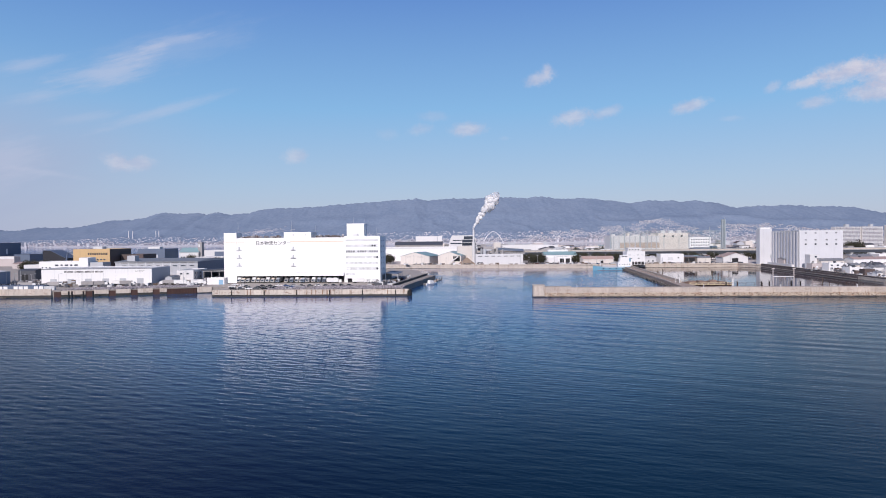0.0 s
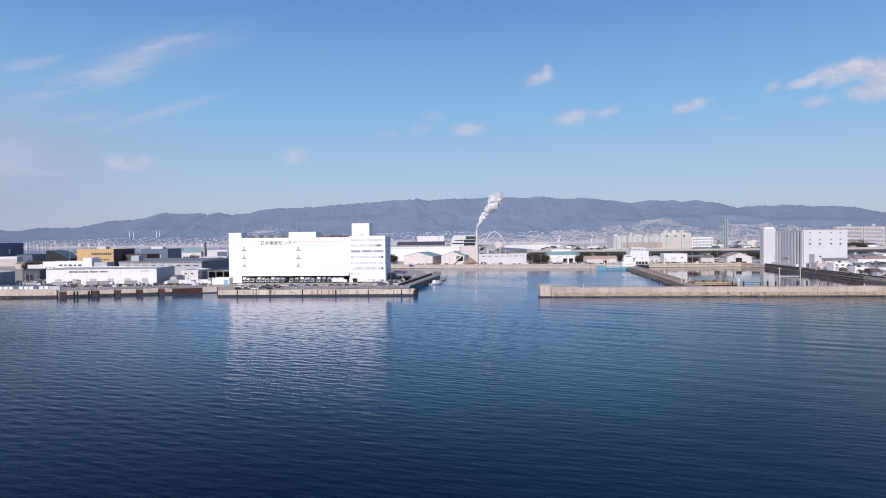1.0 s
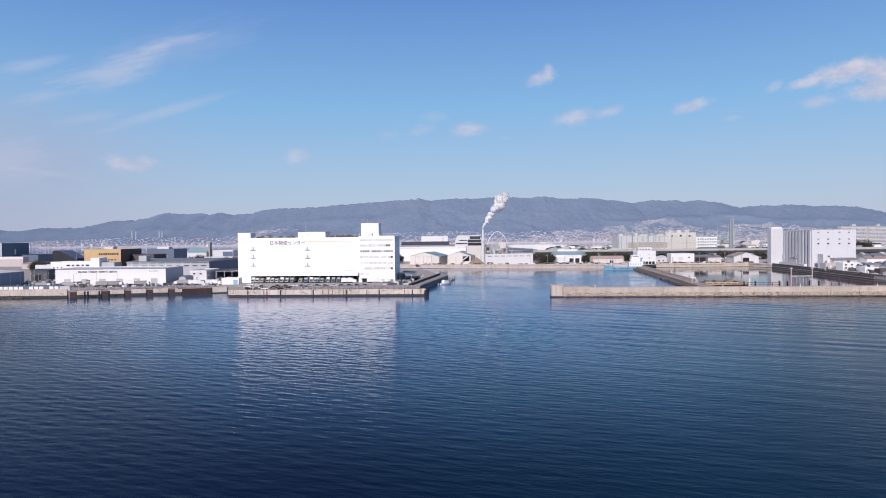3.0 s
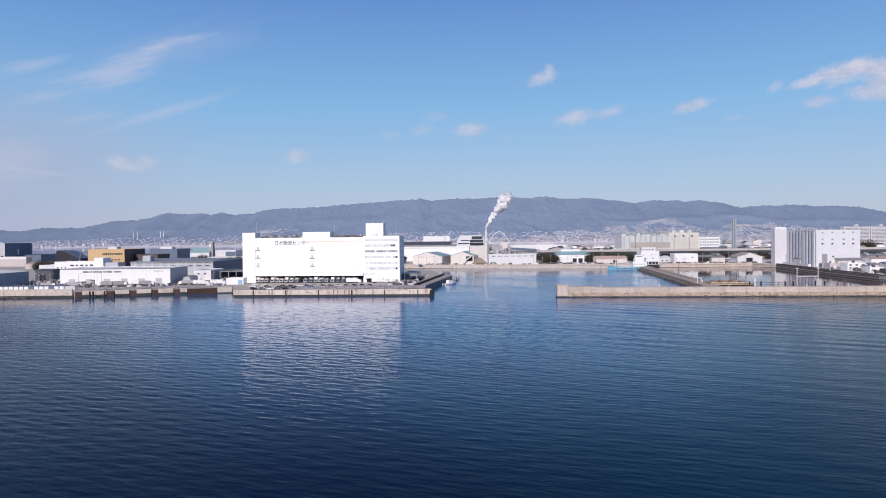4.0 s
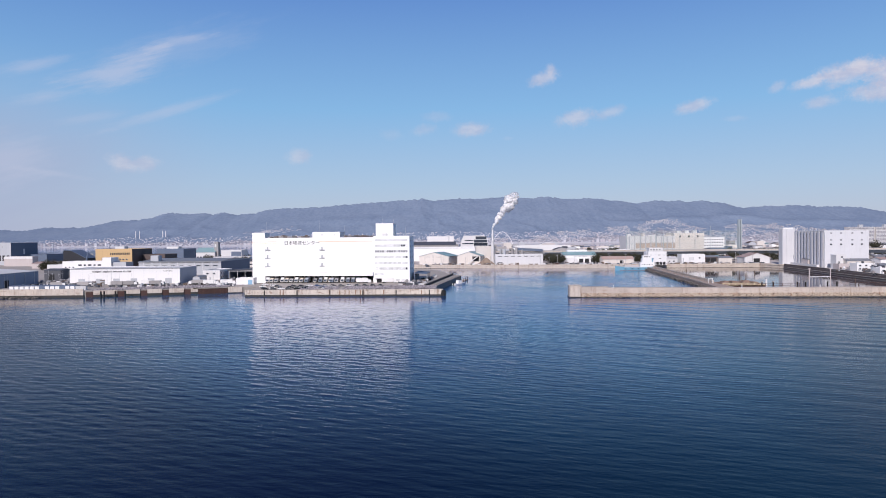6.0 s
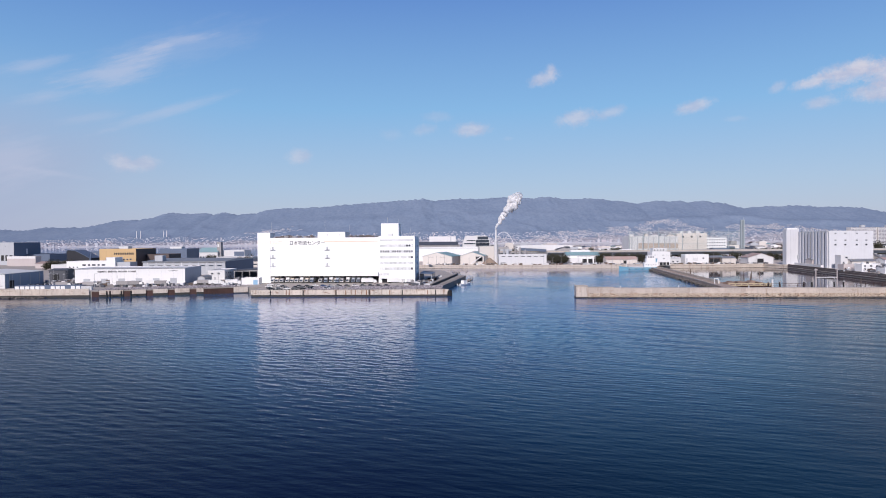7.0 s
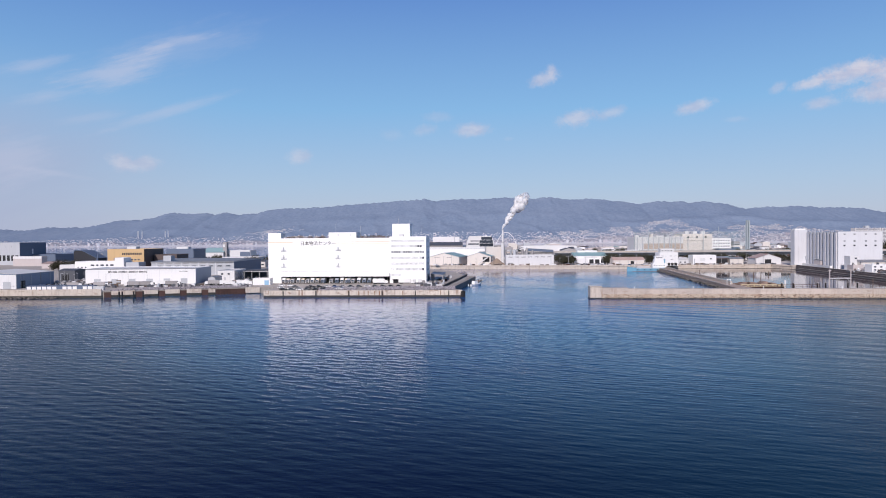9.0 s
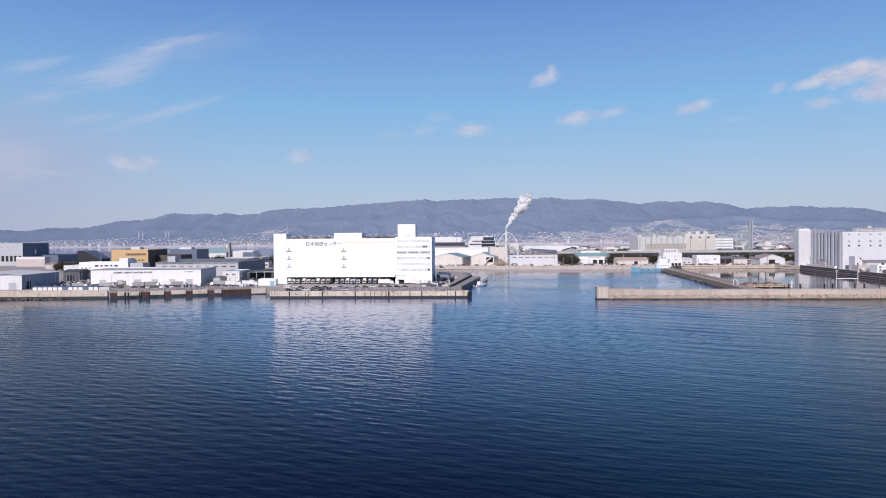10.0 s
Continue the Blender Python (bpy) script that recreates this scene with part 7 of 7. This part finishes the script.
# ---- farther buildings ----
def far_blocks():
    tanw = mat("faded_tan_panel", (0.46, 0.38, 0.33), 0.8, grain=0.05, stain=0.1)
    f = thing("factory", 288.0, 1061.0, LAND, 0, "long pale factory with tan band and white ribs", "factory")
    flat_roofed(f, 78, 40, 31.5, WHITE2, ROOFW, parapet=0.6)
    part("tan_band", boxes((15, 78, -0.15, -0.004, 12, 21)), tanw, f, "faded tan wall band")
    for i in range(9):
        part("rib", boxes((4 + i * 8.6, 5.4 + i * 8.6, -0.6, -0.151, 2, 31)), GREYW, f)
    f2 = thing("factory", 366.0, 1066.0, LAND, 0, "taller pale factory hall with roof vents", "factory")
    flat_roofed(f2, 48, 40, 36.0, WARM, ROOFW, parapet=0.6)
    for i in range(3):
        part("roof_vent", boxes((6 + i * 13, 12 + i * 13, 4, 10, 35.4, 40)), WHITE2, f2)
        part("vent_slot", boxes((8 + i * 14, 11 + i * 14, -0.1, -0.003, 29, 32)), DARK, f2)
    for i, (x, w_, h) in enumerate(((3, 5, 3.2), (13, 9, 1.6), (27, 4, 4.4), (36, 12, 2.0), (52, 5, 3.4), (63, 10, 1.8))):
        part("roof_house", boxes((x, x + w_, 3, 11, 30.9, 31.5 + h)), (WHITE2, GREYW, WARM)[i % 3], f)
    b = thing("apartment_block", 523.0, 1350.0, LAND, 0, "white four-storey block with window rows", "apartment block")
    flat_roofed(b, 43, 18, 28.0, WHITE, ROOFW, parapet=0.5)
    for r in range(4):
        for i in range(8):
            window(b, 4 + i * 5, 5 + r * 5.8, 2.8, 2.2, GLASSD)
    g = thing("tower", 469.5, 1061.0, LAND, 0, "slim grey-green industrial tower with mast", "tower")
    for sx in (-2.7, 0.9):
        part("shaft", boxes((sx, sx + 1.8, 0, 4, 0, 57)), GREENP, g)
    for i in range(14):
        part("landing", boxes((-0.9, 0.9, 0.5, 3.5, 4 + i * 3.9, 4.6 + i * 3.9)), GREENP, g)
    part("mast", tubes(((1.8, 2, 57), (1.8, 2, 61), 0.2, 0.12, 6)), STEEL, g)
    # tall netting of a driving range round the factory
    netm = bpy.data.materials.new("green_netting")
    netm.use_nodes = True
    nt = Nodes(netm.node_tree)
    netm.node_tree.nodes.clear()
    thread = nt.add("ShaderNodeBsdfDiffuse", Color=(0.16, 0.30, 0.22, 1))
    holes = netm.node_tree.nodes.new("ShaderNodeMixShader")
    nt.put(holes, "i0", 0.06)
    netm.node_tree.links.new(netm.node_tree.nodes.new("ShaderNodeBsdfTransparent").outputs[0], holes.inputs[1])
    netm.node_tree.links.new(thread.outputs[0], holes.inputs[2])
    netm.node_tree.links.new(holes.outputs[0], nt.add("ShaderNodeOutputMaterial").inputs[0])
    nf = thing("net_fence", 284.0, 1046.0, LAND, 0, "tall green driving range netting on steel poles", "net fence")
    pole_x = (0, 22, 46, 58, 84, 108, 132, 156, 174)
    for i, px_ in enumerate(pole_x):
        top = (40, 47, 44, 41, 48, 43, 47, 45, 50)[i]
        part("pole", tubes(((px_, 0, 0), (px_, 0, top), 0.5, 0.32, 8)), GREENP, nf)
        part("stay", tubes(((px_, 0, top - 1), (px_ + 5, 12, 2), 0.14, 0.14, 5)), GREENP, nf)
    for z in (20, 30, 39):
        part("cable", tubes(((0, 0, z), (174, 0, z), 0.16, 0.16, 5)), GREENP, nf)
    for a_, b_ in zip(pole_x, pole_x[1:]):
        part("net", boxes((a_ + 0.5, b_ - 0.5, -0.03, 0.03, 3, 39)), netm, nf)
    # apartment slabs to the east
    for x, y, wide, storeys, lab in ((879.0, 1450.0, 56, 15, "long grey apartment slab with balcony rows"), (938.0, 1450.0, 46, 15, "grey apartment slab with balcony rows"), (990.0, 1440.0, 60, 16, "tall pale apartment slab with flat roof canopy")):
        a = thing("apartment_building", x, y, LAND, 0, lab, "apartment block", "apartment slabs")
        h = storeys * 3.0 + 3.0
        flat_roofed(a, wide, 16, h, mat("grey_beige_render", (0.66, 0.64, 0.62), 0.8, grain=0.05, stain=0.1, streaks=0.1), ROOFW, parapet=0.5)
        part("lift_head", boxes((wide * 0.45, wide * 0.6, 4, 12, h - 0.6, h + 5)), GREYW, a)
        for s in range(storeys):
            part("balcony", boxes((1, wide - 1, -1.3, -0.004, 2.8 + s * 3.0, 4.0 + s * 3.0)), WHITE2, a)
            # window tone greyed to put distance haze into it
            part("window_band", boxes((1, wide - 1, -0.1, -0.003, 4.0 + s * 3.0, 5.7 + s * 3.0)), mat("hazy_window_band", (0.27, 0.27, 0.30), 0.4, grain=0.08), a)
        for i in range(1, int(wide / 7)):
            part("fin", boxes((i * 7.0, i * 7.0 + 0.4, -1.35, -0.101, 1, h - 1)), GREYW, a)
    # long pale hall and arch bridge
    l = thing("hall", 146.0, 1400.0, LAND, 0, "very long low white hall", "warehouse")
    prof = [(0, 0), (118, 0), (118, 11)] + [(118 - i * 11.8, 11 + 4.0 * math.sin(math.pi * (i * 0.5 + 2.5) / 10)) for i in range(11)]
    part("wall", profile(prof, 0, 40), WHITE2, l)
    br = thing("arch_bridge", 158.0, 2230.0, 0.0, 0, "white steel arch bridge over the far channel", "bridge")
    arch = bmesh.new()
    pts = [(i * 5.9, 11 + 43 * math.sin(math.pi * i / 12) ** 0.8) for i in range(13)]
    for (x0, z0), (x1, z1) in zip(pts, pts[1:]):
        add_tube(arch, (x0, 0, z0), (x1, 0, z1), 0.9, 0.9, 8)
    part("arch", arch, WHITE, br)
    part("deck", boxes((-60, 130, -4, 6, 9, 12)), PIERM, br)
    for i in range(1, 12):
        part("hanger", tubes(((i * 5.9, 0, 11), (i * 5.9, 0, pts[i][1]), 0.2, 0.2, 6)), WHITE2, br)
    for x in (-2, 64):
        part("pier", boxes((x - 3, x + 3, -4, 6, -4, 9)), PIERM, br)
    # works, sheds and houses that fill the land behind
    r_ = random.Random(77)
    walls, roofs = (WHITE2, GREYW, WARM, PINK, PIPE, BROWN, WHITE, NAVY), (ROOFW, ROOF, ROOFD, ROOFD, TEAL, BROWN)
    kinds = ("warehouse", "workshop", "factory")
    for i in range(380):
        y = 890 + 1230 * r_.random() ** 1.1
        x = r_.uniform(-0.04, 0.78) * y
        if 20 < x < 130 and y < 1000 or 270 < x < 430 and 1000 < y < 1120 or 455 < x < 485 and 1000 < y < 1080:
            continue
        wide, deep, h = r_.uniform(8, 28), r_.uniform(10, 24), r_.choice((4, 5, 6, 8, 10, 13)) * (1.0 if y < 1500 else 1.3)
        if 0.185 < x / y < 0.28 and y > 1050:
            h = min(h, 5.0)      # the open channel shows over these roofs
        flat_ = r_.random() < 0.6
        wall, roof = r_.choice(walls), r_.choice(roofs)
        kd = r_.choice(kinds)
        o = thing(kd, x, y, LAND, r_.uniform(-6, 6), "%s far %s with %s roof" % ({"white": "white"}.get(wall.name.split("_")[0], "pale"), kd, "flat" if flat_ else "pitched"), kd, "far works")
        if flat_:
            flat_roofed(o, wide, deep, h, wall, ROOFW, parapet=0.4)
        else:
            gabled(o, wide, deep, h * 0.75, h, wall, roof, r_.choice("xy"), 0.4)
        if r_.random() < 0.5:
            part("window_band", boxes((1, wide - 1, -0.1, -0.003, h * 0.4, h * 0.4 + 1.4)), GLASSD, o)
    for i in range(46):      # western yards
        y = 640 + 380 * r_.random()
        x = r_.uniform(-0.78, -0.22) * y
        if x > -230 and y < 760 or -345 < x < -170 and y < 720 or -470 < x < -300 and y < 700 or x < -430 or -360 < x < -255 and y > 770:
            continue
        wide, deep, h = r_.uniform(12, 34), r_.uniform(12, 24), r_.uniform(5, 10)
        wall, roof = r_.choice(walls), r_.choice(roofs)
        o = thing("workshop", x, y, LAND, r_.uniform(-6, 6), "low pale workshop in the west yards", "workshop", "west workshops")
        gabled(o, wide, deep, h * 0.75, h, wall, roof, r_.choice("xy"), 0.4)
        part("window_band", boxes((1, wide - 1, -0.1, -0.003, 2, 3.4)), GLASSD, o)


far_blocks()


def small_houses():
    """A loose fringe of small sheds, houses, poles between the yards and the viaduct."""
    r_ = random.Random(91)
    tones = (WHITE2, WARM, PINK, GREYW, WHITE, BROWN)
    tops = (ROOFW, ROOF, ROOFD, TEAL, mat("rust_red_roof", (0.26, 0.13, 0.10), 0.8, grain=0.1, stain=0.15))
    for i in range(120):
        if i < 84:
            x, y = r_.uniform(-20, 560), r_.uniform(866, 985)
        else:
            x, y = r_.uniform(112, 330), r_.uniform(768, 838)
            if 136 < x < 222 and y < 830 or 330 < x:
                continue
        a, b, h = r_.uniform(7, 18), r_.uniform(7, 13), r_.uniform(3.5, 8.5)
        o = thing("house", x, y, LAND, r_.uniform(-15, 15), r_.choice(("small pale house with pitched roof", "small shed with weathered roof", "low workshop with dark windows")), "house", "small houses")
        gabled(o, a, b, h * 0.7, h, r_.choice(tones), r_.choice(tops), r_.choice("xy"), 0.4)
        window(o, a * 0.3, 1.2, 1.6, 1.3, GLASSD)
        window(o, a * 0.7, 1.2, 1.6, 1.3, GLASSD)
    for i in range(40):
        x = -25 + i * 9.4
        y = float(np.interp(x, (-60, 42, 166, 345), (772, 752, 736, 733))) + 10.5
        if 54 < x < 111 or 216 < x < 240:
            continue
        p = thing("utility_pole", x, y, LAND, 0, "slim grey concrete utility pole with crossarm", "pole", "utility poles")
        hh = 9 + (i * 7) % 5
        part("shaft", tubes(((0, 0, 0), (0, 0, hh), 0.2, 0.13, 7)), PIERM, p)
        part("crossarm", boxes((-1.1, 1.1, -0.08, 0.08, hh - 1.1, hh - 0.95)), STEEL, p)


small_houses()


# ---- steam from the chimney ----
def steam():
    """A plume of many swelling puffs joined into one mesh."""
    base = bmesh.new()
    bmesh.ops.create_icosphere(base, subdivisions=3, radius=1.0)
    bv = [v.co.copy() for v in base.verts]
    bf = [[v.index for v in f.verts] for f in base.faces]
    base.free()
    r_ = random.Random(12)
    vs, fs = [], []
    for i in range(46):
        s = (i / 45) ** 0.85
        wide = 0.4 + 4.8 * s
        c = Vector((55.2 + 21 * s + 5 * s * s + r_.gauss(0, wide * 0.55), 796.0 + r_.gauss(0, wide * 0.5), 46.0 + 37 * s ** 0.95 + r_.gauss(0, wide * 0.35)))
        r = (1.0 + 4.9 * s ** 0.9) * r_.uniform(0.6, 1.05)
        k = len(vs)
        for v in bv:
            p = c + v * r
            vs.append(tuple(c + v * r * (1 + 0.3 * noise.fractal(p * 0.35, 0.8, 2.1, 4))))
        fs += [[k + j for j in f] for f in bf]
    me = bpy.data.meshes.new("steam_plume")
    me.from_pydata(vs, [], fs)
    me.shade_smooth()
    me.materials.append(STEAM)
    tagged(new("steam_plume", me), "thin white steam plume drifting from the chimney", "steam", kind="stuff")


steam()


# ---- shore wall and small things on the far quays ----
def shore():
    corners = ((-60, 772), (42, 752), (166, 736), (345, 733), (355.5, 704))
    for a, b in zip(corners, corners[1:]):
        rz, L = run_along(a, b)
        s = thing("shore_wall", a[0], a[1], 0.0, rz, "pale concrete shore wall of the basin", "wall", kind="structure")
        n = max(1, round(L / 15))
        for i in range(n):
            part("coping", boxes((i * L / n + 0.03, (i + 1) * L / n - 0.03, -0.6, 0.9, 3.0, 4.4)), CONC, s)
        part("foot", boxes((0, L, -0.35, -0.004, -2.5, 0.25)), ALGAE, s, "dark wet foot of the wall")
    # covered parking and stores beside the office wing
    c = thing("carport", -24.5, 478.0, LAND, -4, "dark blue covered parking beside the office", "carport")
    part("roof", profile(((0, 6.0), (9, 5.4), (9, 5.7), (0, 6.3)), 0, 30), NAVY, c)
    for i in range(5):
        part("post", boxes((8.4, 8.7, 0.5 + i * 7, 0.8 + i * 7, 0, 5.4)), STEEL, c)
    part("back_wall", boxes((0, 0.3, 0, 30, 0, 6.0)), NAVY, c)
    r_ = random.Random(55)
    for i in range(9):
        b = thing("crate", -19 + i * 1.2 + r_.uniform(-2, 0), 452 + i * 10 + r_.uniform(-2, 2), LAND, r_.uniform(0, 40), "grey crate on the basin quay", "crate", "quay crates")
        part("body", boxes((0, 2.2, 0, 1.6, 0, 1.6)), r_.choice((PIPE, WHITE2, RUST)), b)
        part("lid", boxes((-0.1, 2.3, -0.1, 1.7, 1.6, 1.75)), STEEL, b)
    # yard clutter along the far shore
    for i in range(60):
        x = r_.uniform(-30, 345)
        y = float(np.interp(x, (-60, 42, 166, 345), (772, 752, 736, 733))) + r_.uniform(3, 9)
        if 52 < x < 112:
            y = float(np.interp(x, (-60, 42, 166, 345), (772, 752, 736, 733))) + r_.uniform(2.2, 4)
        k = r_.choice(("stack", "crate", "skip"))
        b = thing({"stack": "timber_stack", "crate": "crate", "skip": "skip"}[k], x, y, LAND, r_.uniform(-10, 10), "%s on the far harbour yard" % {"stack": "low brown timber stack", "crate": "pale storage crate", "skip": "rusty steel skip"}[k], {"stack": "timber", "crate": "crate", "skip": "skip"}[k], "far yard clutter")
        a, h = r_.uniform(1.6, 5.0), r_.uniform(0.9, 2.4)
        if k == "skip":
            part("body", profile(((0, h), (0.5, 0), (a - 0.5, 0), (a, h)), 0, 1.8), RUST, b)
            part("rim", boxes((-0.1, a + 0.1, -0.1, 1.9, h, h + 0.12)), STEEL, b)
        else:
            part("body", boxes((0, a, 0, 1.8, 0, h)), TIMBER if k == "stack" else r_.choice((WHITE2, PINK, GREYW)), b)
            part("cover", boxes((-0.06, a + 0.06, -0.06, 1.86, h, h + 0.1)), PIPE, b)


shore()
